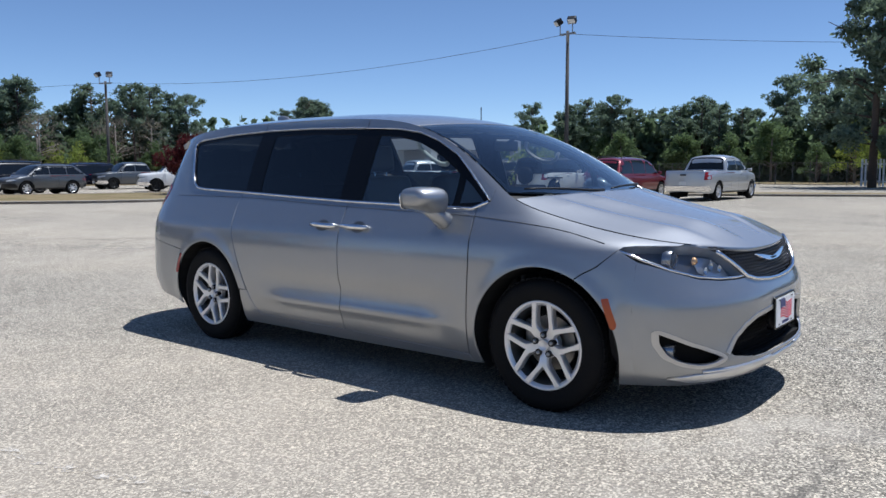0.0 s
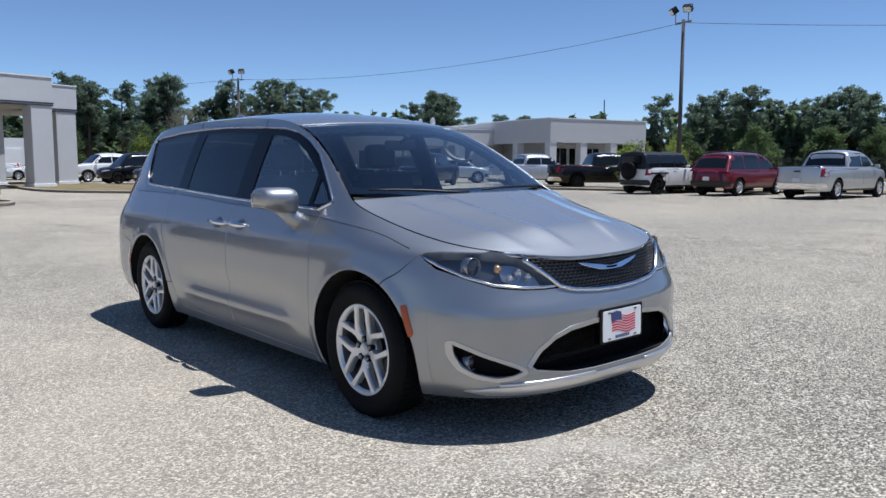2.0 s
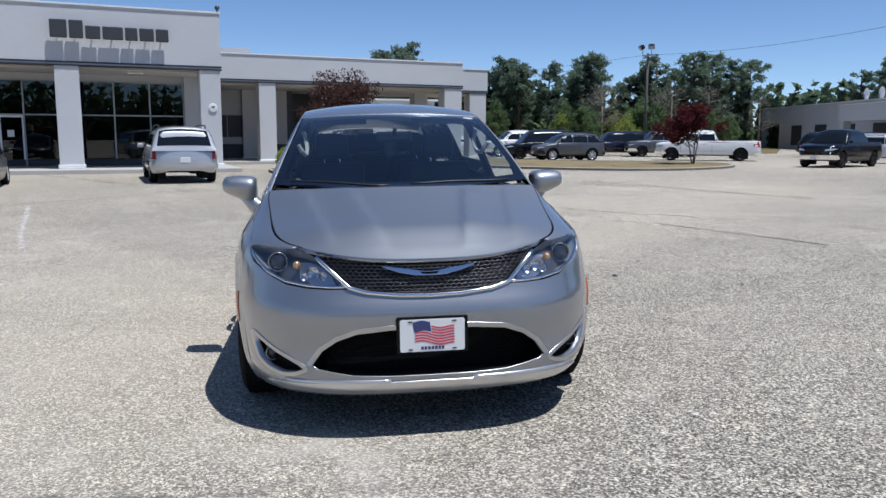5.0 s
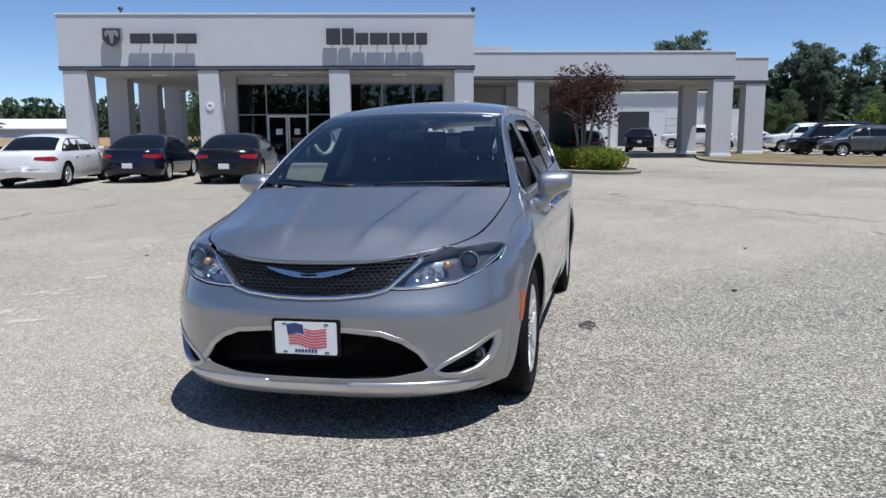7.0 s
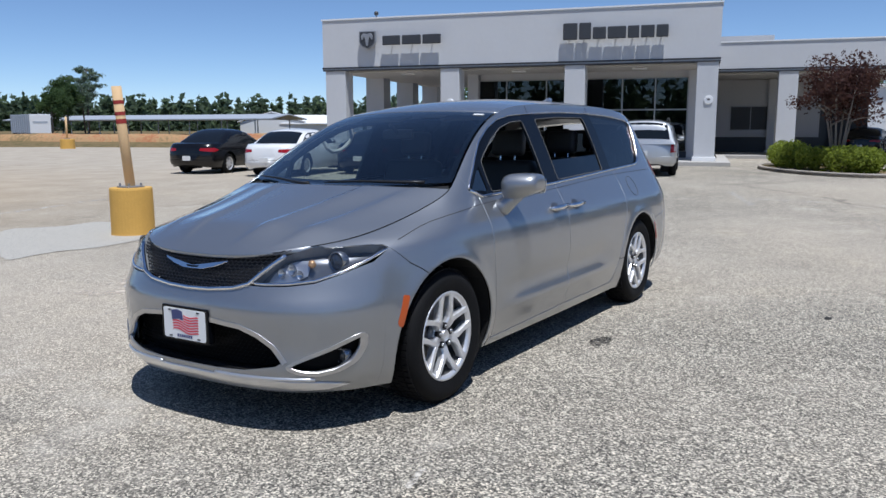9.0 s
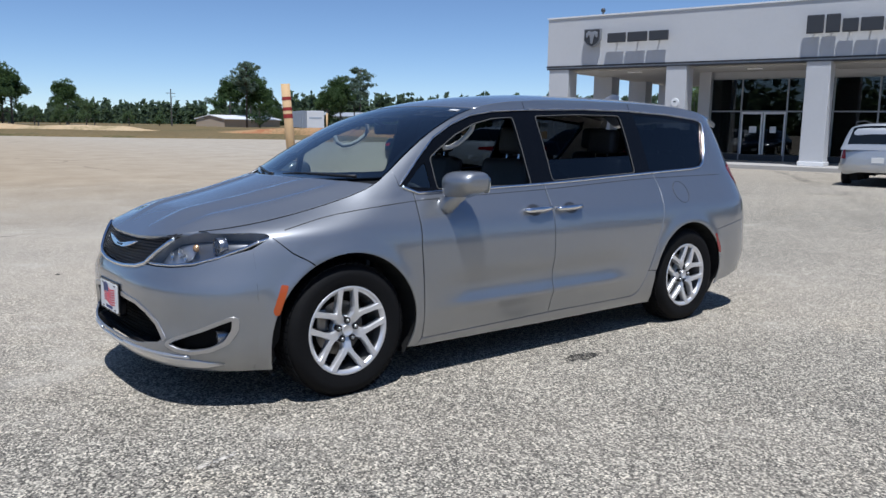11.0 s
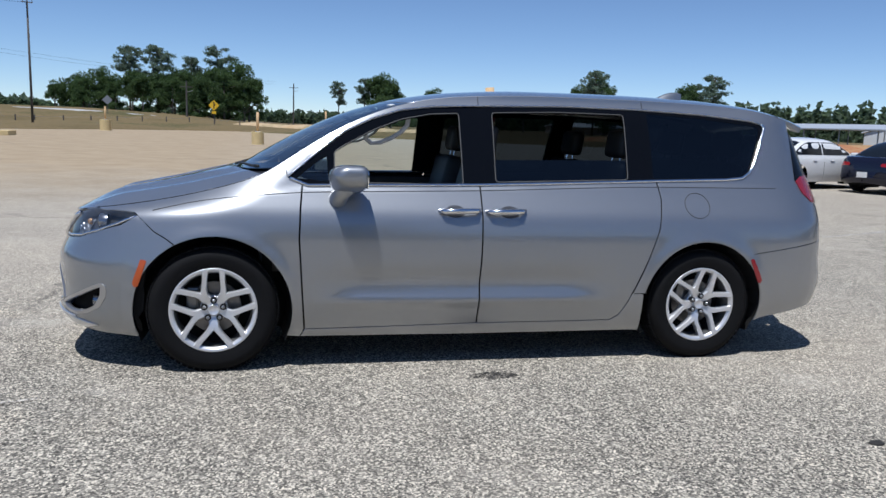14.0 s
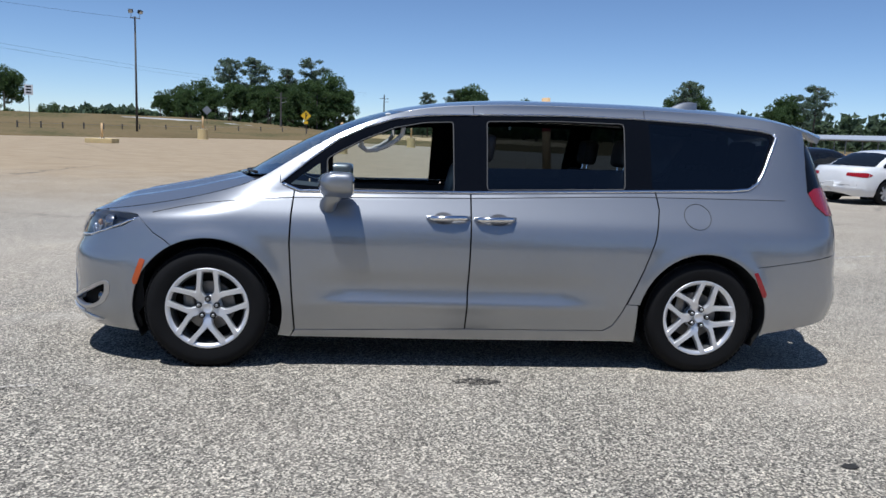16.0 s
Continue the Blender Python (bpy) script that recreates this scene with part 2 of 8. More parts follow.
def asphalt(name="worn asphalt"):
    """Exposed stones in grey binder, dusty patches, tar cracks and sandy wash, all from real-size noise."""
    m = mat(name, (0.3, 0.29, 0.27), 0.92, spec=0.25)
    nt, b = nodes_of(m)
    N, L = nt.nodes.new, nt.links.new
    geo = N("ShaderNodeNewGeometry")

    def tex(kind, scale, detail=4, rough=0.6):
        n = N("ShaderNodeTexNoise" if kind == "n" else "ShaderNodeTexVoronoi")
        n.inputs["Scale"].default_value = scale
        if kind == "n":
            n.inputs["Detail"].default_value = detail
            n.inputs["Roughness"].default_value = rough
        L(geo.outputs["Position"], n.inputs["Vector"])
        return n

    def ramp(sock, *stops):
        r = N("ShaderNodeValToRGB")
        e = r.color_ramp.elements
        while len(e) < len(stops):
            e.new(0.5)
        for el, (p, c) in zip(e, stops):
            el.position, el.color = p, (*c, 1) if isinstance(c, tuple) else (c, c, c, 1)
        L(sock, r.inputs[0])
        return r.outputs[0]

    def mix(a, c, f, mode="MIX"):
        x = N("ShaderNodeMix")
        x.data_type, x.blend_type = "RGBA", mode
        for s, v in ((x.inputs[6], a), (x.inputs[7], c), (x.inputs[0], f)):
            if isinstance(v, (tuple, float, int)):
                s.default_value = (*v, 1) if isinstance(v, tuple) else v
            else:
                L(v, s)
        return x.outputs[2]
    stones = tex("v", 108.0)
    fine = tex("v", 260.0)
    c = ramp(stones.outputs["Color"], (0.24, (0.030, 0.029, 0.026)), (0.40, (0.195, 0.184, 0.158)), (0.58, (0.310, 0.289, 0.246)), (0.76, (0.74, 0.68, 0.565)))
    c2 = ramp(fine.outputs["Color"], (0.0, 0.14), (1.0, 0.46))
    c = mix(c, c2, 0.06)
    gap = ramp(stones.outputs["Distance"], (0.0, 1.0), (0.55, 0.92), (0.8, 0.5))
    c = mix(c, gap, 0.75, "MULTIPLY")
    # dust and wear in large patches
    p1 = tex("n", 0.16, 6, 0.62)
    p2 = tex("n", 0.9, 5, 0.65)
    p3 = tex("n", 5.0, 4, 0.6)
    c = mix(c, ramp(p1.outputs[0], (0.30, (0.92, 0.905, 0.88)), (0.5, (1.0, 0.98, 0.94)), (0.72, (1.18, 1.11, 1.00))), 0.9, "MULTIPLY")
    c = mix(c, ramp(p2.outputs[0], (0.28, (0.86, 0.85, 0.84)), (0.55, (1.0, 1.0, 1.0)), (0.75, (1.16, 1.12, 1.05))), 0.9, "MULTIPLY")
    c = mix(c, ramp(p3.outputs[0], (0.3, 0.88), (0.7, 1.12)), 0.8, "MULTIPLY")
    # loose grit gathered in small clusters
    c = mix(c, ramp(tex("n", 34.0, 3, 0.6).outputs[0], (0.34, 0.74), (0.66, 1.26)), 0.9, "MULTIPLY")
    # pale dusty wash
    dust = tex("n", 0.07, 7, 0.7)
    c = mix(c, (0.504, 0.441, 0.356), ramp(dust.outputs[0], (0.42, 0.06), (0.62, 0.52)))
    c = mix(c, (0.504, 0.468, 0.405), ramp(tex("n", 0.55, 9, 0.75).outputs[0], (0.57, 0.0), (0.67, 0.38)))
    # sandy part of the lot, beyond the near bays towards the road
    sep = N("ShaderNodeSeparateXYZ")
    L(geo.outputs["Position"], sep.inputs[0])
    wob = N("ShaderNodeMath")
    wob.operation = "MULTIPLY_ADD"
    L(dust.outputs[0], wob.inputs[0])
    wob.inputs[1].default_value = 26.0
    L(sep.outputs[1], wob.inputs[2])
    far = N("ShaderNodeMapRange")
    L(wob.outputs[0], far.inputs[0])
    far.inputs[1].default_value, far.inputs[2].default_value = 7.0, -6.0
    sand = ramp(p2.outputs[0], (0.3, (0.310, 0.236, 0.151)), (0.7, (0.410, 0.324, 0.216)))
    west = N("ShaderNodeMapRange")
    L(sep.outputs[0], west.inputs[0])
    west.inputs[1].default_value, west.inputs[2].default_value = 4.0, -14.0
    pale = ramp(p2.outputs[0], (0.3, (0.342, 0.297, 0.236)), (0.7, (0.450, 0.396, 0.320)))
    sand = mix(sand, pale, west.outputs[0])
    c = mix(c, sand, far.outputs[0])
    # tar-dark cracks that wander
    warp = N("ShaderNodeVectorMath")
    warp.operation = "MULTIPLY_ADD"
    L(p2.outputs["Color"], warp.inputs[0])
    warp.inputs[1].default_value = (1.6, 1.6, 0)
    L(geo.outputs["Position"], warp.inputs[2])
    cr = N("ShaderNodeTexVoronoi")
    cr.feature = "DISTANCE_TO_EDGE"
    cr.inputs["Scale"].default_value = 0.055
    L(warp.outputs[0], cr.inputs["Vector"])
    line = ramp(cr.outputs["Distance"], (0.0, 0.8), (0.0008, 0.6), (0.002, 0.0))
    some = ramp(p1.outputs[0], (0.42, 0.0), (0.52, 0.8))
    c = mix(c, (0.07, 0.066, 0.06), mix(line, some, 1.0, "MULTIPLY"))
    L(c, b.inputs["Base Color"])
    bp = N("ShaderNodeBump")
    bp.inputs["Strength"].default_value, bp.inputs["Distance"].default_value = 0.7, 0.004
    L(stones.outputs["Distance"], bp.inputs["Height"])
    bp.invert = True
    L(bp.outputs[0], b.inputs["Normal"])
    return m


ASPHALT = asphalt()
coords = [s * 3500 * (abs(u) ** 4.2) for u in [i / 70 for i in range(-70, 71)] for s in [1 if u >= 0 else -1]]
n = len(coords)
vs = [(x, y, lot_height(x, y)) for y in coords for x in coords]
fs = [(j * n + i, j * n + i + 1, (j + 1) * n + i + 1, (j + 1) * n + i) for j in range(n - 1) for i in range(n - 1)]
me = bpy.data.meshes.new("ground")
me.from_pydata(vs, [], fs)
me.materials.append(ASPHALT)
me.polygons.foreach_set("use_smooth", [True] * len(me.polygons))
tagged(part("ground", me, ASPHALT), "pale worn asphalt lot with exposed stones and cracks", "ground", kind="structure")


def patchy(name, a, b_, c_, s1=0.5, s2=14.0):
    """Soil and grass: three colours blended by noise at two scales."""
    m = mat(name, a, 0.95, spec=0.1, bump=0.6, bscale=25)
    nt, b = nodes_of(m)
    n1, n2 = nt.nodes.new("ShaderNodeTexNoise"), nt.nodes.new("ShaderNodeTexNoise")
    geo = nt.nodes.new("ShaderNodeNewGeometry")
    for q, s in ((n1, s1), (n2, s2)):
        q.inputs["Scale"].default_value, q.inputs["Detail"].default_value = s, 6
        nt.links.new(geo.outputs["Position"], q.inputs["Vector"])
    ad = nt.nodes.new("ShaderNodeMath")
    ad.operation = "MULTIPLY_ADD"
    nt.links.new(n2.outputs[0], ad.inputs[0])
    ad.inputs[1].default_value = 0.6
    nt.links.new(n1.outputs[0], ad.inputs[2])
    r = nt.nodes.new("ShaderNodeValToRGB")
    e = r.color_ramp.elements
    e.new(0.5)
    for el, (p, c) in zip(e, ((0.62, a), (0.8, b_), (0.98, c_))):
        el.position, el.color = p, (*c, 1)
    nt.links.new(ad.outputs[0], r.inputs[0])
    nt.links.new(r.outputs[0], b.inputs["Base Color"])
    return m


DRY_GRASS = patchy("dry grass", (0.18, 0.142, 0.075), (0.25, 0.195, 0.115), (0.125, 0.118, 0.052))
CLAY = patchy("red clay bank", (0.34, 0.15, 0.075), (0.40, 0.25, 0.13), (0.22, 0.16, 0.08), 0.25, 4)
FIELD = patchy("tan field", (0.135, 0.105, 0.052), (0.185, 0.138, 0.072), (0.095, 0.088, 0.040), 0.08, 2.0)
CONCRETE = mat("concrete kerb", (0.37, 0.33, 0.28), 0.9, vary=0.15, scale=1.5, bump=0.3, bscale=50)
SLAB = mat("concrete slab", (0.44, 0.42, 0.39), 0.9, vary=0.12, scale=0.8, bump=0.25, bscale=60)


def smooth_loop(pts, n=6):
    out = []
    k = len(pts)
    for i in range(k):
        p0, p1, p2, p3 = (Vector(pts[(i + j) % k]) for j in (-1, 0, 1, 2))
        for s in range(n):
            t = s / n
            out.append(tuple(0.5 * ((2 * p1) + (p2 - p0) * t + (2 * p0 - 5 * p1 + 4 * p2 - p3) * t * t + (3 * p1 - p0 - 3 * p2 + p3) * t ** 3)))
    return out


def raised(name, loop, z0, z1, material, label, category):
    bm = bmesh.new()
    prism(bm, loop, z0, z1, "xy")
    return tagged(part(name, bm, material), label, category, kind="structure")


def kerb(loop, label, closed=True, h=0.12, wd=0.16):
    """A real step along a line."""
    bm = bmesh.new()
    k = len(loop)
    prev = None
    for i in range(k):
        a, b = Vector(loop[i - 1 if closed or i else 0]), Vector(loop[(i + 1) % k if closed else min(i + 1, k - 1)])
        d = (b - a).normalized()
        nrm = Vector((d.y, -d.x))
        p = Vector(loop[i])
        ring = [bm.verts.new((*(p + nrm * o), z)) for o, z in ((0, -0.05), (0, h - 0.02), (0.02, h), (wd, h), (wd, -0.05))]
        if prev:
            for q in range(4):
                bm.faces.new((prev[q], prev[q + 1], ring[q + 1], ring[q]))
        else:
            start = ring
        prev = ring
    if closed:
        for q in range(4):
            bm.faces.new((prev[q], prev[q + 1], start[q + 1], start[q]))
    bmesh.ops.recalc_face_normals(bm, faces=bm.faces)
    return tagged(part("kerb", bm, CONCRETE), label, "kerb", kind="structure")


ISLAND = smooth_loop([(-46, 6.4), (-38, 5.4), (-32, 5.7), (-28.2, 8.7), (-26.2, 12.6), (-27.2, 16.5), (-30, 19.4), (-33, 20.2), (-36, 18), (-37.5, 13.5), (-40, 10.6), (-46, 9.6)])
raised("grass_island", ISLAND, -0.05, 0.10, DRY_GRASS, "dry mown grass on a kerbed island", "grass")
kerb(ISLAND[::-1], "pale concrete kerb round the grass island")
EAST = [(-24, 25.8), (-17.9, 27.6), (-11.5, 32.2), (-3.8, 36.0), (8, 40), (30, 47)]
kerb(dense(EAST, 1.0, False)[::-1], "pale concrete kerb along the far side of the lot", False)
raised("verge", EAST + [(30, 51), (8, 44), (-4, 39.6), (-12, 36), (-18.5, 31.6), (-24.5, 29.6)], -0.05, 0.09, DRY_GRASS, "strip of dry grass behind the kerb", "grass")
raised("field_east", [(-30, 62), (60, 66), (120, 160), (-40, 160), (-60, 110)], -0.05, 0.03, DRY_GRASS, "dry meadow in front of the pine wood", "field")
raised("wood_floor", [(-66, 6), (-60, 40), (-95, 62), (-60, 130), (-200, 160), (-220, 0), (-120, -10)], -0.05, 0.02, FIELD, "brown needle floor under the pine wood", "field")
# field beyond the lot, with its bank of red clay
def lot_edge(x):
    """Where the lot ends and the field begins: the y at each x."""
    kx = [-140, -60, -38, -33, -30, -17, -8, -3, 4, 14, 22, 28, 40, 130]
    ky = [-30, -32, -38, -50, -58, -66, -75, -81, -89, -82, -67, -61, -55, -30]
    i = max(k for k in range(len(kx) - 1) if kx[k] <= x)
    return ky[i] + (ky[i + 1] - ky[i]) * (x - kx[i]) / (kx[i + 1] - kx[i]) + 1.2 * noise.noise((x * 0.35, 2, 0))


bm = bmesh.new()
rows = 22
for j in range(110):
    x = -140 + 265 * j / 109
    edge_y = lot_edge(x)
    col = []
    for i in range(rows):
        y = edge_y - (i / (rows - 1)) ** 2.6 * 520
        z = lot_height(x, y) + 0.06 + 0.40 * min(1.0, (edge_y - y) / 9.0) + 0.12 * noise.noise((x * 0.1, y * 0.1, 0))
        col.append(bm.verts.new((x, y, z if i else -0.05)))
    if j:
        for i in range(rows - 1):
            bm.faces.new((prev[i], col[i], col[i + 1], prev[i + 1]))
    prev = col
tagged(part("field", bm, FIELD, smooth=True), "brown dry grass field beyond the lot", "field", kind="structure")


def bare_bank(name, x0, x1, back, h0, material, label):
    """A low ragged bank of bare soil, a given way behind the lot's edge."""
    bm = bmesh.new()
    prev = None
    for j in range(50):
        x = x0 + (x1 - x0) * j / 49
        h = (h0 + 0.4 * h0 * noise.noise((x * 0.3, 3, 0))) * min(1.0, j / 6, (49 - j) / 6) + 0.05
        y = lot_edge(x) - back
        z0 = lot_height(x, y) + 0.3
        col = [bm.verts.new((x, y - w_, z0 + z)) for w_, z in ((0, -0.3), (0.8, h * 0.5 + 0.1 * noise.noise((x * 0.5, 1, 0))), (2.2, h), (5.5, h * 0.9), (7.0, -0.4))]
        if prev:
            for i in range(4):
                bm.faces.new((prev[i], col[i], col[i + 1], prev[i + 1]))
        prev = col
    tagged(part(name, bm, material, smooth=True), label, "bank", kind="structure")


bare_bank("clay_bank", -75, -27, 7.0, 0.65, CLAY, "low bank of bare red clay beyond the lot")
bare_bank("sand_bank", -26, 6, 16.0, 0.55, patchy("pale bare soil", (0.44, 0.31, 0.17), (0.50, 0.38, 0.24), (0.30, 0.24, 0.13), 0.3, 4), "low bank of pale bare soil in the field")
# the road on its bank
bm = bmesh.new()
for j in range(40):
    x = -5 + 200 * j / 39
    col = [bm.verts.new((x, -114 - 0.05 * x + w_, lot_height(x, -116) + 0.14 + zz)) for w_, zz in ((4, -0.3), (3.4, 0.06), (-3.4, 0.06), (-4, -0.3))]
    if j:
        for i in range(3):
            bm.faces.new((prev[i], col[i], col[i + 1], prev[i + 1]))
    prev = col
bmesh.ops.recalc_face_normals(bm, faces=bm.faces)
tagged(part("road", bm, mat("pale road", (0.42, 0.42, 0.41), 0.85, vary=0.06, scale=0.3)), "pale road running along a bank", "road", kind="structure")


def blot(name, cx, cy, rx, ry, material, label, seed, lift=0.003, rag=0.35, n=40):
    """A flat, ragged stain lying on the lot."""
    bm = bmesh.new()
    ring = []
    for i in range(n):
        a = 2 * math.pi * i / n
        k = 1 + rag * noise.noise((math.cos(a) * 2 + seed, math.sin(a) * 2, seed)) + 0.4 * rag * noise.noise((math.cos(a) * 6, math.sin(a) * 6, seed))
        x, y = cx + rx * k * math.cos(a), cy + ry * k * math.sin(a)
        ring.append(bm.verts.new((x, y, lot_height(x, y) + lift)))
    bm.faces.new(ring)
    return tagged(part(name, bm, material), label, name.replace("_", " "))


def speckled(name, color, cover, scale):
    """A stain that lets the stones show through."""
    m = mat(name, color, 0.85)
    nt, b = nodes_of(m)
    n1 = nt.nodes.new("ShaderNodeTexNoise")
    n1.inputs["Scale"].default_value, n1.inputs["Detail"].default_value = scale, 8
    n1.inputs["Roughness"].default_value = 0.75
    r = nt.nodes.new("ShaderNodeMapRange")
    r.inputs[1].default_value, r.inputs[2].default_value = 0.62 - 0.3 * cover, 0.72 - 0.2 * cover
    geo = nt.nodes.new("ShaderNodeNewGeometry")
    nt.links.new(geo.outputs["Position"], n1.inputs["Vector"])
    nt.links.new(n1.outputs[0], r.inputs[0])
    nt.links.new(r.outputs[0], b.inputs["Alpha"])
    return m


blot("oil_stain", -0.07, 1.21, 0.15, 0.065, speckled("oil", (0.03, 0.028, 0.026), 0.75, 30), "dark oil stain on the asphalt beside the van", 3.1)


def streak(name, line, width, material, label, seed, lift=0.006):
    """A ragged ribbon on the lot along a line: worn paint, a joint or a crack."""
    r_ = random.Random(seed)
    pts = dense(line, 0.12, False)
    bm = bmesh.new()
    prev = None
    for i, p in enumerate(pts):
        a, b_ = Vector(pts[max(i - 1, 0)]), Vector(pts[min(i + 1, len(pts) - 1)])
        d = (b_ - a).normalized()
        n_ = Vector((-d.y, d.x))
        c = Vector(p) + n_ * width * r_.uniform(-0.25, 0.25)
        w_ = width * r_.uniform(0.25, 0.65)
        q = [c + n_ * w_, c - n_ * w_ * r_.uniform(0.6, 1.2)]
        ring = [bm.verts.new((v.x, v.y, lot_height(v.x, v.y) + lift)) for v in q]
        if prev:
            bm.faces.new((prev[0], prev[1], ring[1], ring[0]))
        prev = ring
    return tagged(part(name, bm, material), label, "ground mark", kind="stuff")


WORN = speckled("worn pale paint", (0.66, 0.63, 0.57), 0.62, 9)
JOINT = speckled("dark joint", (0.07, 0.064, 0.055), 1.1, 6)
FADED = speckled("faded pale paint", (0.62, 0.57, 0.49), 0.42, 11)
DUST = speckled("pale dust", (0.56, 0.49, 0.40), 0.40, 3.5)
streak("dust_wash", [(-5.6, -5.2), (-3.4, -4.6), (-1.2, -4.1), (0.8, -3.7)], 0.9, DUST, "pale dust washed across the asphalt", 21, 0.003)
streak("dust_wash", [(-9.5, 3.7), (-8.1, 4.3), (-6.6, 4.8), (-5.2, 5.1)], 0.45, DUST, "pale dust washed across the asphalt", 22, 0.003)
streak("dust_wash", [(-11.5, 1.4), (-9.8, 2.1), (-8.2, 2.6)], 0.5, DUST, "pale dust washed across the asphalt", 23, 0.003)
streak("dust_wash", [(1.0, 8.2), (-1.5, 8.0), (-4.5, 8.8)], 0.8, DUST, "pale dust washed across the asphalt", 24, 0.003)
streak("worn_line", [(2.30, 1.33), (2.64, 1.43)], 0.03, FADED, "short pale scrape on the asphalt", 25)
streak("worn_line", [(-12.24, -6.94), (-7.45, -5.42), (-5.53, -4.71)], 0.10, WORN, "worn white parking line on the asphalt", 1)
streak("worn_line", [(-5.5, -4.71), (-3.2, -3.85), (-1.2, -3.11), (0.08, -3.0), (0.6, -2.85), (1.2, -2.66)], 0.07, FADED, "worn white parking line on the asphalt", 2)
streak("worn_line", [(-2.96, -12.01), (-4.47, -12.37)], 0.12, WORN, "worn white parking line on the asphalt", 3)
streak("worn_line", [(-4.82, -12.57), (-5.71, -12.67)], 0.12, WORN, "worn white parking line on the asphalt", 4)
streak("worn_line", [(-14.49, -1.15), (-11.67, -0.08)], 0.12, WORN, "worn white parking line on the asphalt", 5)
streak("worn_line", [(-13.0, -0.57), (-12.8, 1.05)], 0.14, WORN, "worn white parking line on the asphalt", 6)
streak("crack", [(-6.3, 5.02), (-4.83, 5.48), (-3.95, 5.78), (-3.19, 6.02)], 0.05, JOINT, "long dark crack across the asphalt", 7)
streak("crack", [(-19.31, 7.8), (-15.96, 9.2), (-13.35, 10.12), (-11.19, 11.12)], 0.08, JOINT, "long dark crack across the asphalt", 8)
streak("crack", [(-13.08, 4.67), (-13.5, 6.03), (-12.31, 7.35)], 0.05, JOINT, "long dark crack across the asphalt", 9)
apron = smooth_loop([(-1.66, -9.59), (-2.54, -9.47), (-3.43, -9.28), (-2.27, -6.88), (-0.66, -6.66), (-0.12, -6.72)], 6)
bm = bmesh.new()
rim = [bm.verts.new((x + 0.08 * noise.noise((x * 3, y * 3, 0)), y + 0.08 * noise.noise((x * 3, y * 3, 5)), lot_height(x, y) + 0.007)) for x, y in apron]
bm.faces.new(rim)
bmesh.ops.triangulate(bm, faces=bm.faces)
tagged(part("concrete_patch", bm, speckled("pale concrete", (0.43, 0.405, 0.355), 1.15, 45)), "pale concrete patch round the yellow base", "ground mark", kind="stuff")

# ---- the showroom and its neighbours ----
STUCCO = mat("white painted stucco", (0.55, 0.555, 0.565), 0.85, vary=0.05, scale=0.7, bump=0.15, bscale=80)
STUCCO_GREY = mat("grey painted stucco", (0.50, 0.50, 0.51), 0.85, vary=0.05, scale=0.7, bump=0.15, bscale=80)
SOFFIT = mat("soffit board", (0.48, 0.46, 0.43), 0.9, vary=0.05)
COPING = mat("white metal coping", (0.80, 0.80, 0.80), 0.4, vary=0.03)
BAND = mat("dark metal band", (0.035, 0.037, 0.042), 0.5, vary=0.1)
FRAME = mat("aluminium frame", (0.32, 0.33, 0.34), 0.45, 0.6, vary=0.05)
SHOW_GLASS = glass_mat("showroom glass", (0.20, 0.265, 0.275), ior=1.42)
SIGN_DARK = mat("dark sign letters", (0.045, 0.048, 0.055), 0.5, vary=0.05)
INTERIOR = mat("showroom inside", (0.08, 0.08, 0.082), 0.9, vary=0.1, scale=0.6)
BM = Matrix.Translation((-22.78, -21.07, 0)) @ Matrix.Rotation(math.atan2(0.9677, -0.2522), 4, "Z")
show = thing("showroom", BM, "white stucco car showroom with a deep columned porch", "building")


def b(name, x0, x1, y0, y1, z0, z1, material, parent=show, bevel=0.0, label=""):
    return part(name, box_bm((x0 + x1) / 2, (y0 + y1) / 2, (z0 + z1) / 2, x1 - x0, y1 - y0, z1 - z0, bevel), material, parent, label)


def fascia_run(x0, x1, y0, y1, z0, z1, parent):
    """A parapet panel with coping above and a dark double band below."""
    b("fascia", x0, x1, y0, y1, z0 + 0.16, z1 - 0.06, STUCCO, parent)
    b("coping", x0 - 0.04, x1 + 0.04, y0 - 0.04, y1, z1 - 0.06, z1, COPING, parent)
    b("band", x0 - 0.03, x1 + 0.03, y0 - 0.03, y1, z0 + 0.10, z0 + 0.16, BAND, parent)
    b("band", x0 - 0.01, x1 + 0.01, y0 - 0.01, y1, z0 + 0.04, z0 + 0.10, FRAME, parent)
    b("band", x0 - 0.02, x1 + 0.02, y0 - 0.02, y1, z0, z0 + 0.04, BAND, parent)


def column(x0, x1, y0, y1, z1, parent, z0=0.15):
    c = b("column", x0, x1, y0, y1, z0, z1, STUCCO, parent, 0.012)
    b("plinth", x0 - 0.05, x1 + 0.05, y0 - 0.05, y1 + 0.05, z0, z0 + 0.16, COPING, c, 0.01)
    return c


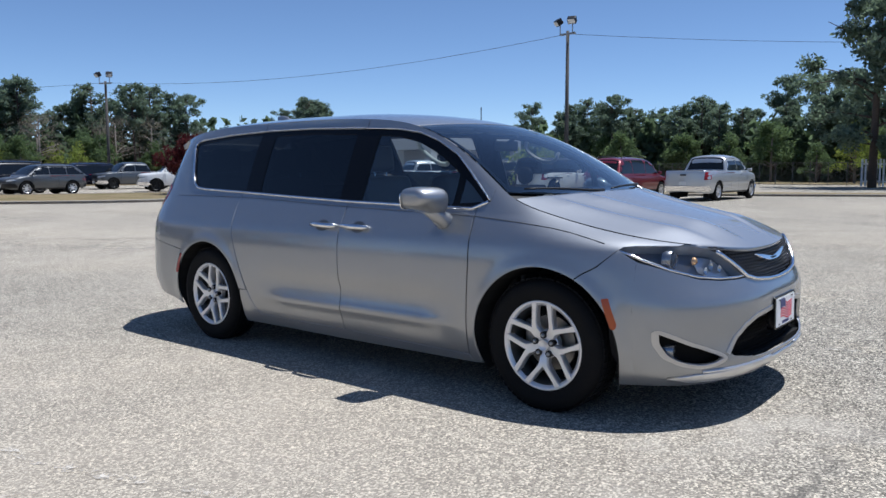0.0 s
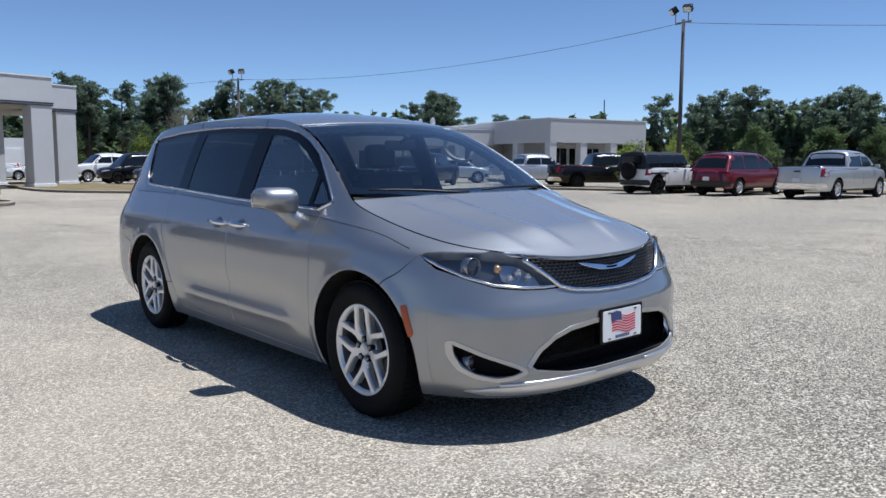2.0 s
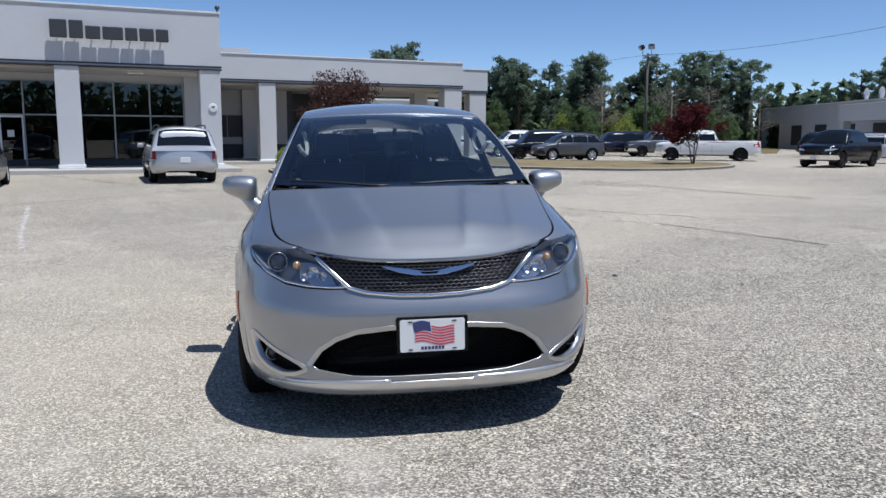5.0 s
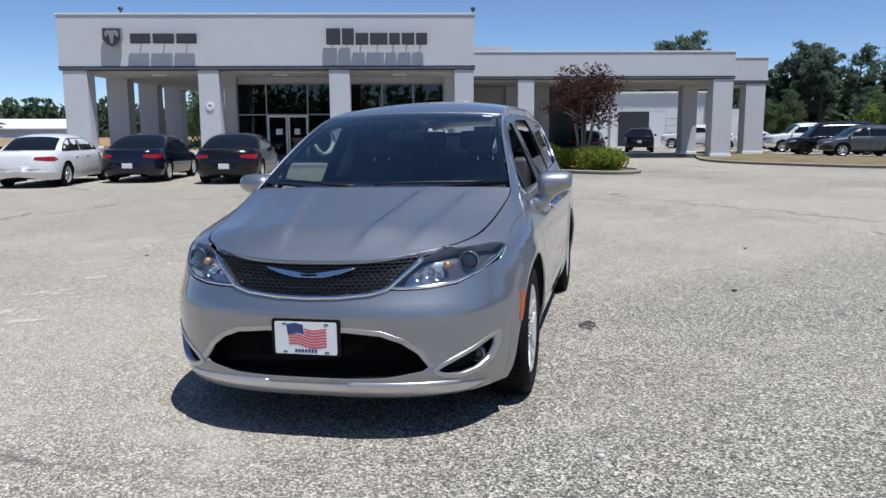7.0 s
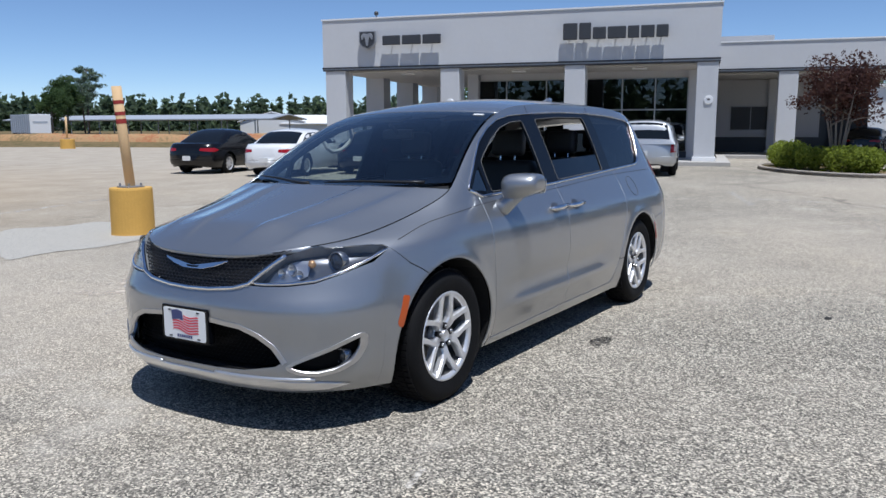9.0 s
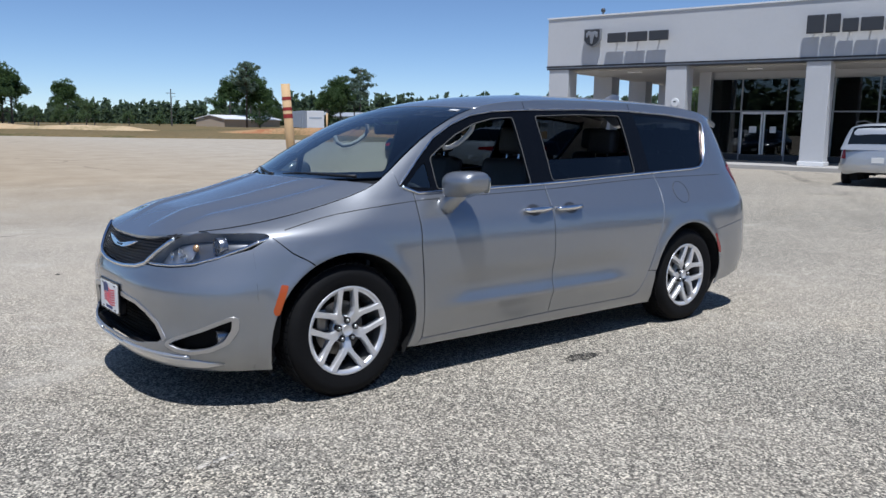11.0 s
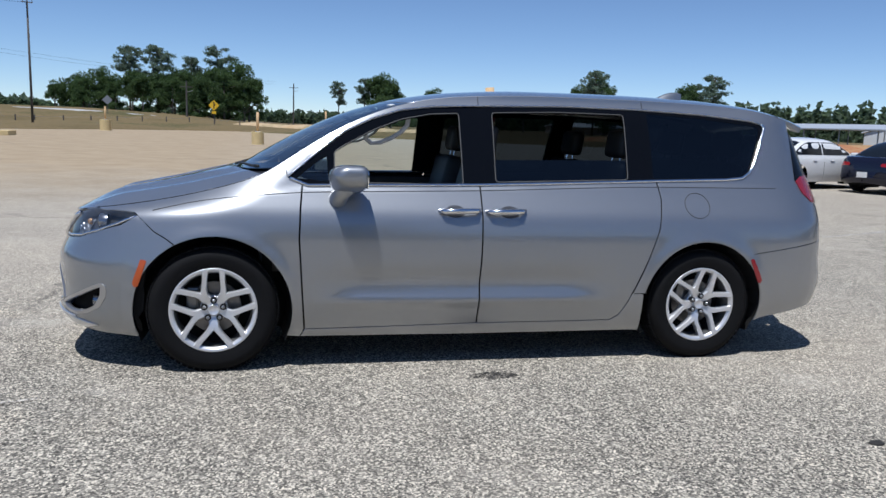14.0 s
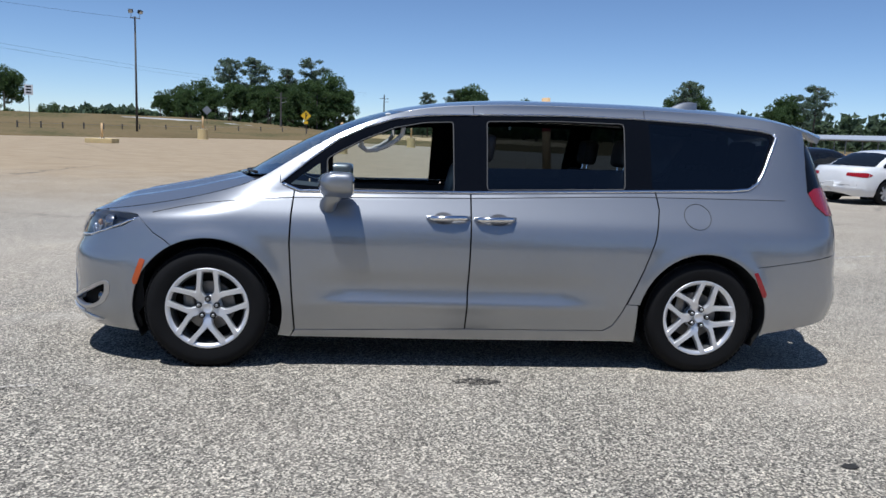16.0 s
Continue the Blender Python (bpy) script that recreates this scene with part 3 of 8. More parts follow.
fascia_run(0, 17.06, 0, 0.45, 4.02, 6.30, show)
fascia_run(0, 0.45, 0.452, 15.0, 4.02, 6.30, show)
fascia_run(16.61, 17.06, 0.452, 7.1, 4.02, 6.30, show)
b("roof", 0.3, 17.0, 0.3, 15.0, 5.7, 5.8, SOFFIT)
b("porch_ceiling", 0.46, 16.6, 0.46, 14.9, 3.95, 4.05, SOFFIT)
for x0, x1 in ((0.10, 1.08), (5.60, 6.45), (11.0, 11.84), (16.22, 17.02)):
    column(x0, x1, 0.02, 0.85, 4.02, show)
for y0 in (4.6, 8.9, 13.2):
    column(0.10, 1.08, y0, y0 + 0.9, 4.02, show)
# porch spot lights
for x in (3.2, 8.4, 13.6):
    b("porch_light", x, x + 0.6, 1.6, 1.8, 3.90, 3.95, COPING)
# show windows
GY = 3.5
b("sill_wall", 6.46, 15.9, GY - 0.05, GY + 0.15, 0.15, 0.42, SIGN_DARK)
b("head_wall", 6.46, 15.9, GY, GY + 0.2, 3.66, 3.95, STUCCO_GREY)
for x0, x1 in ((5.9, 6.42), (15.9, 17.0)):
    b("pier", x0, x1, GY - 0.25, GY + 0.2, 0.15, 3.95, STUCCO_GREY)
b("side_wall", 5.9, 6.1, GY + 0.2, 14.8, 0.15, 3.95, STUCCO_GREY)
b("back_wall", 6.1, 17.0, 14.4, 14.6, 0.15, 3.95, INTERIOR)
b("showroom_floor", 6.1, 17.0, GY + 0.2, 14.4, 0.14, 0.20, mat("tile floor", (0.3, 0.29, 0.27), 0.3, vary=0.08))
for x0, x1 in ((6.42, 7.74), (7.74, 9.62), (9.62, 11.40), (11.40, 13.05), (13.05, 14.48), (14.48, 15.9)):
    door = abs(x0 - 7.74) < 0.01
    for z0, z1 in ((0.42 if not door else 0.17, 2.26), (2.26, 3.66)):
        if door and z1 < 3:
            mid = (x0 + x1) / 2
            for a, c_ in ((x0, mid), (mid, x1)):
                d = thing("entrance_door", Matrix.Identity(4), "", "")
                d.parent = show
                for n_, q in (("stile", (a + 0.02, a + 0.09, 0.2, 2.24)), ("stile", (c_ - 0.09, c_ - 0.02, 0.2, 2.24)), ("rail", (a + 0.09, c_ - 0.09, 2.14, 2.24)), ("rail", (a + 0.09, c_ - 0.09, 0.2, 0.42))):
                    b(n_, q[0], q[1], GY - 0.03, GY + 0.03, q[2], q[3], COPING, d)
                b("pane", a + 0.09, c_ - 0.09, GY - 0.004, GY + 0.004, 0.42, 2.14, SHOW_GLASS, d)
                b("notice", mid + (-0.55 if a == x0 else 0.30), mid + (-0.25 if a == x0 else 0.55), GY - 0.012, GY - 0.006, 1.35, 1.62, COPING, d)
            continue
        b("pane", x0 + 0.03, x1 - 0.03, GY - 0.004, GY + 0.004, z0 + 0.03, z1 - 0.03, SHOW_GLASS)
for x in (6.42, 7.74, 9.62, 11.40, 13.05, 14.48, 15.87):
    b("mullion", x - 0.03, x + 0.03, GY - 0.06, GY + 0.06, 0.42 if x not in (7.74, 9.62) else 0.16, 3.66, FRAME)
b("transom", 6.45, 15.9, GY - 0.055, GY + 0.055, 2.23, 2.29, FRAME)
b("top_rail", 6.45, 15.9, GY - 0.055, GY + 0.055, 3.62, 3.66, FRAME)
# curtain folds and a seat inside
bm = bmesh.new()
for i in range(7):
    box(bm, 6.7 + 0.16 * i, GY + 0.5, 2.0, 0.08, 0.05, 3.4)
part("curtain", bm, mat("grey blind", (0.3, 0.3, 0.3), 0.9), show)
part("sofa", prism_bm(rounded([(9.9, 0.2), (11.1, 0.2), (11.15, 0.75), (10.5, 1.05), (9.85, 0.75)], 0.2), GY + 0.9, GY + 1.7, "xz"), mat("cream sofa", (0.5, 0.45, 0.36), 0.8), show)
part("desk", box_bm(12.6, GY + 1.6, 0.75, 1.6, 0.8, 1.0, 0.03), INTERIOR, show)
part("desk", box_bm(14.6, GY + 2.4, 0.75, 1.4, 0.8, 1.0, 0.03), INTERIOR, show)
# camera discs on the columns and dome lamps on the roof
for x in (5.95, 16.6):
    bm = bmesh.new()
    lathe(bm, [(0.001, -0.03), (0.16, -0.025), (0.17, 0.0), (0.17, 0.02)], 20, "y", (x + 0.1, 0.0, 2.55))
    disc = part("wall_sign", bm, COPING, show, "round white sign")
    part("emblem", box_bm(x + 0.1, -0.035, 2.58, 0.12, 0.01, 0.05), SIGN_DARK, disc)
for x in (2.6, 17.0):
    bm = bmesh.new()
    lathe(bm, [(0.03, 6.28), (0.03, 6.38), (0.09, 6.42), (0.10, 6.50), (0.06, 6.56), (0.001, 6.57)], 14, "z", (x, 0.1, 0))
    part("roof_lamp", bm, SIGN_DARK, show)

# signs, drawn as plain blocks of the letters' size
def blocks(name, x0, z0, widths, heights, label, gap=0.07, proud=0.24):
    sg = thing(name, BM, label, "sign")
    x = x0
    for w_, h_ in zip(widths, heights):
        part("letter_block", box_bm(x + w_ / 2, -proud, z0 + h_ / 2, w_, 0.10, h_, 0.035, 2), SIGN_DARK, sg)
        part("standoff", box_bm(x + w_ / 2, -proud / 2, z0 + h_ / 2, 0.04, proud, 0.04), BAND, sg)
        x += w_ + gap
    return sg


blocks("wall_sign", 10.95, 5.0, (0.58, 0.48, 0.52, 0.72, 0.44, 0.52, 0.46), (0.66, 0.66, 0.48, 0.48, 0.48, 0.48, 0.48), "dark raised sign of plain letter blocks on stucco")
blocks("wall_sign", 3.02, 5.06, (0.82, 0.86, 0.82), (0.40, 0.40, 0.40), "wide dark raised sign of three plain blocks", 0.09)
SHIELD_GREY = mat("weathered steel emblem", (0.30, 0.31, 0.33), 0.55, 0.4, vary=0.08, scale=6)
shield = thing("shield_sign", BM, "chrome and black shield emblem on the stucco wall", "sign")
part("backing", prism_bm(rounded([(1.90, 5.70), (2.70, 5.70), (2.70, 5.20), (2.55, 5.02), (2.30, 4.90), (2.05, 5.02), (1.90, 5.20)], 0.05), -0.26, -0.14, "xz", 0.02), SHIELD_GREY, shield)
part("face", prism_bm(rounded([(1.95, 5.65), (2.65, 5.65), (2.65, 5.22), (2.52, 5.06), (2.30, 4.96), (2.08, 5.06), (1.95, 5.22)], 0.05), -0.28, -0.255, "xz"), SIGN_DARK, shield)
part("motif", prism_bm(rounded([(2.02, 5.50), (2.14, 5.60), (2.30, 5.55), (2.46, 5.60), (2.58, 5.50), (2.56, 5.30), (2.48, 5.34), (2.44, 5.46), (2.38, 5.30), (2.34, 5.05), (2.26, 5.05), (2.22, 5.30), (2.16, 5.46), (2.12, 5.34), (2.04, 5.30)], 0.03), -0.31, -0.275, "xz", 0.008), SHIELD_GREY, shield)
part("standoff", box_bm(2.30, -0.07, 5.35, 0.08, 0.15, 0.08), BAND, shield)

# right wing: drive-through canopy
wing_b = thing("service_canopy", BM, "white stucco drive-through canopy on square columns", "canopy")
WY = 7.14
fascia_run(17.07, 31.0, WY, WY + 0.45, 4.05, 5.47, wing_b)
fascia_run(30.55, 31.0, WY + 0.452, 11.09, 4.05, 5.47, wing_b)
fascia_run(28.0, 34.5, 11.1, 11.55, 4.05, 5.52, wing_b)
fascia_run(34.05, 34.5, 11.552, 16.0, 4.05, 5.52, wing_b)
b("roof", 17.07, 30.8, WY + 0.3, 16.0, 5.0, 5.1, SOFFIT, wing_b)
b("roof", 30.8, 34.4, 11.3, 16.0, 5.0, 5.1, SOFFIT, wing_b)
b("ceiling", 17.07, 30.5, WY + 0.46, 16.0, 3.98, 4.06, SOFFIT, wing_b)
b("ceiling", 30.5, 34.0, 11.56, 16.0, 3.98, 4.06, SOFFIT, wing_b)
b("roof_block", 17.2, 19.6, WY + 1.0, WY + 5, 5.5, 5.80, STUCCO, wing_b)
for x0, x1, y0 in ((19.82, 20.66, WY + 0.02), (29.92, 30.96, WY + 0.02), (33.3, 34.42, 11.12), (29.9, 30.75, 11.7), (19.82, 20.66, 12.5)):
    column(x0, x1, y0, y0 + 0.85, 4.05, wing_b, 0.08)
b("wall", 17.07, 22.4, 12.8, 13.1, 0.0, 4.0, STUCCO_GREY, wing_b)
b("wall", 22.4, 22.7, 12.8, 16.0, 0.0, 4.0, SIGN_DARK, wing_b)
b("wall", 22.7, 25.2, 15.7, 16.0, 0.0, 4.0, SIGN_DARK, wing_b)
b("dark_dado", 17.07, 22.4, 12.76, 12.8, 0.0, 0.95, SIGN_DARK, wing_b)
wdw = b("window", 18.0, 20.2, 12.74, 12.79, 1.35, 2.55, BAND, wing_b)
b("frame", 17.95, 20.25, 12.72, 12.74, 2.55, 2.60, FRAME, wdw)
b("frame", 17.95, 20.25, 12.72, 12.74, 1.30, 1.35, FRAME, wdw)
b("frame", 18.98, 19.02, 12.72, 12.74, 1.35, 2.55, FRAME, wdw)
# raised walk in front
walk_slab = [(-0.6, -1.15), (17.6, -1.15), (17.6, 6.9), (22.0, 6.9), (22.0, 12.7), (17.2, 12.7), (17.2, 3.4), (5.8, 3.4), (5.8, 15.2), (-0.6, 15.2)]
tagged(part("pavement", prism_bm(walk_slab, -0.05, 0.15, "xy", 0.0), SLAB, None, m=BM), "raised concrete walk in front of the showroom", "pavement", kind="structure")

# metal service building behind
METAL = mat("white ribbed metal", (0.72, 0.73, 0.73), 0.55, vary=0.04, scale=0.5)
SM = Matrix.Translation((-66.0, -14.0, 0)) @ Matrix.Rotation(radians(96), 4, "Z")
shop = thing("service_building", SM, "white metal service building with roll-up doors", "building")
b("wall", 0, 24.0, 0.0, 10, 0, 4.7, METAL, shop)
bm = bmesh.new()
prism(bm, [(-0.3, 4.7), (24.3, 4.7), (24.3, 4.85), (-0.3, 4.85)], -0.3, 10.3, "xz")
part("roof", bm, COPING, shop)
bm = bmesh.new()
for i in range(120):
    box(bm, 0.1 + 0.2 * i, -0.02, 3.9, 0.05, 0.04, 1.5)
part("ribs", bm, METAL, shop)
for i, x in enumerate((1.2, 4.6, 8.0, 11.4, 15.4, 19.6)):
    # dark ones are flat sheets; an open bay's shade is their colour
    dark = i == 4 or i == 0
    dr = b("roll_up_door", x, x + 2.7, -0.05, 0.0, 0.0, 3.1, BAND if dark else METAL, shop, label="flat dark sheet standing for an open bay's shade" if dark else "")
    for zz in (0.62, 1.24, 1.86, 2.48):
        if not dark:
            b("panel_joint", x, x + 2.7, -0.058, -0.05, zz - 0.015, zz + 0.015, FRAME, dr)
    for k in range(4):
        if not dark:
            b("pane", x + 0.15 + 0.63 * k, x + 0.65 + 0.63 * k, -0.06, -0.052, 0.72, 1.15, BAND, dr)
for x in (0.4, 7.6, 14.6, 23.0):
    b("downpipe", x, x + 0.10, -0.14, -0.04, 0, 4.7, FRAME, shop)
lowm = b("lean_to", 24.0, 28.0, 1.0, 9, 0, 3.3, METAL, shop)
b("door", 25.2, 26.6, 0.94, 1.0, 0, 2.4, COPING, shop)

# grey building across the lot
CB = Matrix.Translation((-42.5, 48.8, 0)) @ Matrix.Rotation(radians(80), 4, "Z")
office = thing("grey_dealership", CB, "low grey dealership building with a columned porch", "building")
b("fascia", 0, 11.4, 0, 12, 3.15, 5.25, STUCCO_GREY, office)
b("coping", -0.05, 11.45, -0.05, 12.05, 5.25, 5.33, COPING, office)
for x in (0.0, 3.5, 7.1, 10.65):
    b("column", x, x + 0.75, 0.05, 0.8, 0, 3.15, STUCCO, office)
for y in (5.0, 11.2):
    b("column", 0.0, 0.75, y, y + 0.75, 0, 3.15, STUCCO, office)
b("wall", 3.0, 11.2, 4.0, 11.8, 0, 3.15, STUCCO_GREY, office)
for x in (3.4, 5.4, 7.4):
    pn = b("window", x, x + 1.6, 3.93, 3.99, 0.6, 2.7, SHOW_GLASS, office)
    b("frame", x + 0.78, x + 0.82, 3.90, 3.93, 0.6, 2.7, COPING, pn)
b("long_wing", 0.6, 9.0, 12.06, 46, 0, 5.2, STUCCO_GREY, office)
b("coping", 0.5, 9.1, 12.06, 53.1, 5.2, 5.28, COPING, office)
for k in range(5):
    b("window", 0.53, 0.6, 14 + 6.5 * k, 16.8 + 6.5 * k, 0.5, 2.9, BAND, office)
# open carport at the wing's far end
b("carport_fascia", 0.6, 9.0, 46.0, 53.0, 3.4, 5.2, STUCCO_GREY, office)
for y in (46.1, 52.2):
    b("column", 0.65, 1.4, y, y + 0.75, 0, 3.4, STUCCO, office)
b("carport_wall", 8.6, 9.0, 46.0, 53.0, 0, 3.4, STUCCO_GREY, office)
b("lean_to", 2.0, 8.0, 53.1, 55.4, 0, 4.0, METAL, office)
b("side_canopy", -4.0, 0.6, 9.0, 21.0, 3.0, 4.5, STUCCO, office)
b("coping", -4.05, 0.6, 8.95, 21.05, 4.5, 4.56, COPING, office)
for y in (9.2, 20.1):
    b("column", -3.9, -3.2, y, y + 0.7, 0, 3.0, STUCCO, office)
part("mast", tube_bm([(7.0, 1, 5.2), (7.0, 1, 7.2)], 0.05), BAND, office)
for y in (24, 27):
    bm = bmesh.new()
    lathe(bm, [(0.001, 0.12), (0.35, 0.16), (0.62, 0.30)], 16, "x", (1.2, y, 5.9))
    part("dish", bm, COPING, office)
    part("dish_mount", tube_bm([(1.3, y, 5.2), (1.3, y, 5.9)], 0.04), FRAME, office)

# far roofs beyond the field
def shed(name, p, rz, l_, d_, h_, rise, wallm, roofm, label, posts=False):
    t = thing(name, Matrix.Translation(p) @ Matrix.Rotation(radians(rz), 4, "Z"), label, "shed")
    bm = bmesh.new()
    prism(bm, [(-d_ / 2 - 0.4, h_), (0, h_ + rise), (d_ / 2 + 0.4, h_), (d_ / 2 + 0.4, h_ + 0.15), (0, h_ + rise + 0.15), (-d_ / 2 - 0.4, h_ + 0.15)], -l_ / 2, l_ / 2, "yz")
    part("roof", bm, roofm, t)
    if posts:
        for k in range(9):
            for s in (-1, 1):
                part("post", box_bm(-l_ / 2 + l_ * (k + 0.5) / 9, s * d_ / 2, h_ / 2, 0.13, 0.13, h_), FRAME, t)
    else:
        part("wall", prism_bm([(-d_ / 2, 0), (d_ / 2, 0), (d_ / 2, h_), (0, h_ + rise - 0.05), (-d_ / 2, h_)], -l_ / 2 + 0.2, l_ / 2 - 0.2, "yz"), wallm, t)
        for k in range(4):
            part("door", box_bm(-l_ / 2 + l_ * (k + 0.5) / 4, -d_ / 2 - 0.03, h_ * 0.4, l_ / 9, 0.06, h_ * 0.75), FRAME, t)
    return t

# ---- trees, shrubs and far woods ----
BARK = mat("pine bark", (0.10, 0.075, 0.06), 0.95, vary=0.25, scale=6, bump=0.5, bscale=30)
PALE_BARK = mat("grey bark", (0.22, 0.19, 0.16), 0.95, vary=0.2, scale=6)


def leaf_mat(name, color, spread=0.45):
    m = mat(name, color, 0.75, spec=0.2, island=spread, per_object=0.18)
    nt, b_ = m.node_tree, m.node_tree.nodes["Principled BSDF"]
    tr = nt.nodes.new("ShaderNodeBsdfTranslucent")
    tr.inputs[0].default_value = (color[0] * 1.9, color[1] * 1.9, color[2] * 1.5, 1)
    mx = nt.nodes.new("ShaderNodeMixShader")
    mx.inputs[0].default_value = 0.5
    nt.links.new(b_.outputs[0], mx.inputs[1])
    nt.links.new(tr.outputs[0], mx.inputs[2])
    nt.links.new(mx.outputs[0], nt.nodes["Material Output"].inputs[0])
    return m


PINE = leaf_mat("pine needles", (0.122, 0.162, 0.130))
BROAD = leaf_mat("broad leaves", (0.098, 0.140, 0.072))
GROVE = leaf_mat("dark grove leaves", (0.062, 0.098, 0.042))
LIGHT = leaf_mat("young leaves", (0.19, 0.23, 0.06))
RED_LEAF = leaf_mat("dark red leaves", (0.068, 0.017, 0.021))
MYRTLE = leaf_mat("bronze leaves", (0.062, 0.032, 0.030))
HEDGE = leaf_mat("hedge leaves", (0.17, 0.205, 0.036), 0.4)
FAR_LEAF = leaf_mat("far wood leaves", (0.092, 0.128, 0.084), 0.3)


def leaves(clumps, n, size, seed, flat=0.75, shell=0.5):
    """Small leaf sprays filling the clumps (centre, radius): vertices and faces."""
    rng = np.random.RandomState(seed)
    vol = np.array([r ** 2 for _, r in clumps])
    pick = rng.choice(len(clumps), n, p=vol / vol.sum())
    cen = np.array([tuple(c) for c, _ in clumps])[pick]
    rad = np.array([r for _, r in clumps])[pick]
    d = rng.normal(size=(n, 3))
    d /= np.linalg.norm(d, axis=1)[:, None]
    k = shell + (1 - shell) * rng.rand(n) ** 0.6
    pos = cen + d * (rad * k)[:, None] * np.array([1, 1, flat])
    a = rng.normal(size=(n, 3)) + d * 0.3
    a /= np.linalg.norm(a, axis=1)[:, None]
    b_ = np.cross(a, rng.normal(size=(n, 3)))
    b_ /= np.linalg.norm(b_, axis=1)[:, None]
    s = size * (0.6 + 0.8 * rng.rand(n))[:, None]
    quad = np.stack([pos - a * s, pos - b_ * s * 0.55, pos + a * s, pos + b_ * s * 0.55], axis=1).reshape(-1, 3)
    return quad, [(4 * i, 4 * i + 1, 4 * i + 2, 4 * i + 3) for i in range(n)]


def crown_mesh(clumps, n, size, seed, material, flat=0.75, shell=0.5):
    v, f = leaves(clumps, n, size, seed, flat, shell)
    me = bpy.data.meshes.new("crown")
    me.from_pydata(v.tolist(), [], f)
    me.materials.append(material)
    return me


def limbs(bm, base, top, n, rng, r0, spread, lift):
    ends = []
    for i in range(n):
        t = rng.uniform(0.0, 1.0)
        p = base.lerp(top, t)
        a = rng.uniform(0, 2 * math.pi)
        L = spread * (1.05 - 0.6 * t) * rng.uniform(0.6, 1.1)
        e = p + Vector((math.cos(a) * L, math.sin(a) * L, L * lift * rng.uniform(0.3, 1.0)))
        mid = p.lerp(e, 0.5) + Vector((0, 0, 0.06 * L))
        tube(bm, [p, mid, e], r0, 5, True, [r0 * (1 - 0.5 * t), r0 * 0.6 * (1 - 0.5 * t), r0 * 0.25])
        ends.append(e)
    return ends


def pine_tree(seed, h, low=0.42, wide=0.20, n=5400, leaf=0.0125):
    """A loblolly pine: bare tapered trunk, limbs, and a broken crown of needle clumps."""
    rng = random.Random(seed)
    bm = bmesh.new()
    lean = Vector((rng.uniform(-0.3, 0.3), rng.uniform(-0.3, 0.3), 0))
    pts = [Vector((0, 0, -0.2)), lean * 0.3 + Vector((0, 0, h * 0.3)), lean * 0.8 + Vector((0, 0, h * 0.65)), lean + Vector((0, 0, h * 0.97))]
    tube(bm, pts, 0.2, 8, True, [h * 0.017, h * 0.013, h * 0.009, h * 0.003])
    clumps = []
    for i in range(38):
        t = (i + rng.random()) / 38
        zz = h * (low + (0.97 - low) * t)
        p = lean * (zz / h) + Vector((0, 0, zz))
        ang = rng.uniform(0, 2 * math.pi)
        L = h * wide * (0.42 + 0.75 * math.sin(math.pi * (0.16 + 0.72 * t)) ** 1.3) * rng.uniform(0.55, 1.05)
        e = p + Vector((math.cos(ang) * L, math.sin(ang) * L, L * rng.uniform(0.0, 0.45)))
        tube(bm, [p, p.lerp(e, 0.5) + Vector((0, 0, 0.05 * L)), e], 0.05, 5, True, [h * 0.005, h * 0.003, h * 0.001])
        for k in range(5):
            q = p.lerp(e, rng.uniform(0.35, 1.05)) + Vector((rng.uniform(-1, 1), rng.uniform(-1, 1), rng.uniform(-0.3, 0.6))) * h * 0.03
            clumps.append((q, h * rng.uniform(0.028, 0.056)))
    return finish(bm, "trunk", BARK), crown_mesh(clumps, n, h * leaf, seed, PINE, 0.8, 0.0)


def broad_tree(seed, h, material, low=0.2, wide=0.34, n=4600, leaf=0.018, bark=PALE_BARK, stems=1):
    rng = random.Random(seed)
    bm = bmesh.new()
    clumps = []
    for s in range(stems):
        a = 2 * math.pi * s / max(stems, 1)
        off = Vector((math.cos(a), math.sin(a), 0)) * (0.10 * h if stems > 1 else 0)
        pts = [off * 0.12 + Vector((0, 0, -0.1)), off * 0.7 + Vector((0, 0, h * 0.3)), off * 1.6 + Vector((0, 0, h * 0.75))]
        r0 = h * (0.022 if stems == 1 else 0.012)
        tube(bm, pts, 0.1, 7, True, [r0, r0 * 0.7, r0 * 0.3])
        for e in limbs(bm, pts[0].lerp(pts[1], low * 3), pts[2], 14 // stems + 4, rng, h * 0.009, h * wide, 0.55):
            clumps += [(e + Vector((rng.uniform(-1, 1), rng.uniform(-1, 1), rng.uniform(-0.6, 0.8))) * h * 0.08, h * rng.uniform(0.05, 0.10)) for _ in range(3)]
            clumps.append((e.lerp(pts[2], 0.4), h * rng.uniform(0.08, 0.13)))
        clumps.append((pts[2] + Vector((0, 0, h * 0.1)), h * 0.14))
    return finish(bm, "trunk", bark), crown_mesh(clumps, n, h * leaf, seed, material, 0.85, 0.25)


PINES = [pine_tree(s, 14.0, lo, wd) for s, lo, wd in ((1, 0.40, 0.20), (2, 0.48, 0.18), (3, 0.30, 0.21), (4, 0.52, 0.20))]
BIG_PINE = pine_tree(6, 14.0, 0.14, 0.27, 15000, 0.0090)
BROADS = [broad_tree(s, 9.0, BROAD) for s in (11, 12, 13)]
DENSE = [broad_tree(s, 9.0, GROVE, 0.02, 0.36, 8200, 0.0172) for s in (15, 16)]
LIGHTS = [broad_tree(21, 6.0, LIGHT, 0.1, 0.30, 2000)]
TWIG = leaf_mat("bare grey twigs", (0.17, 0.155, 0.14), 0.3)
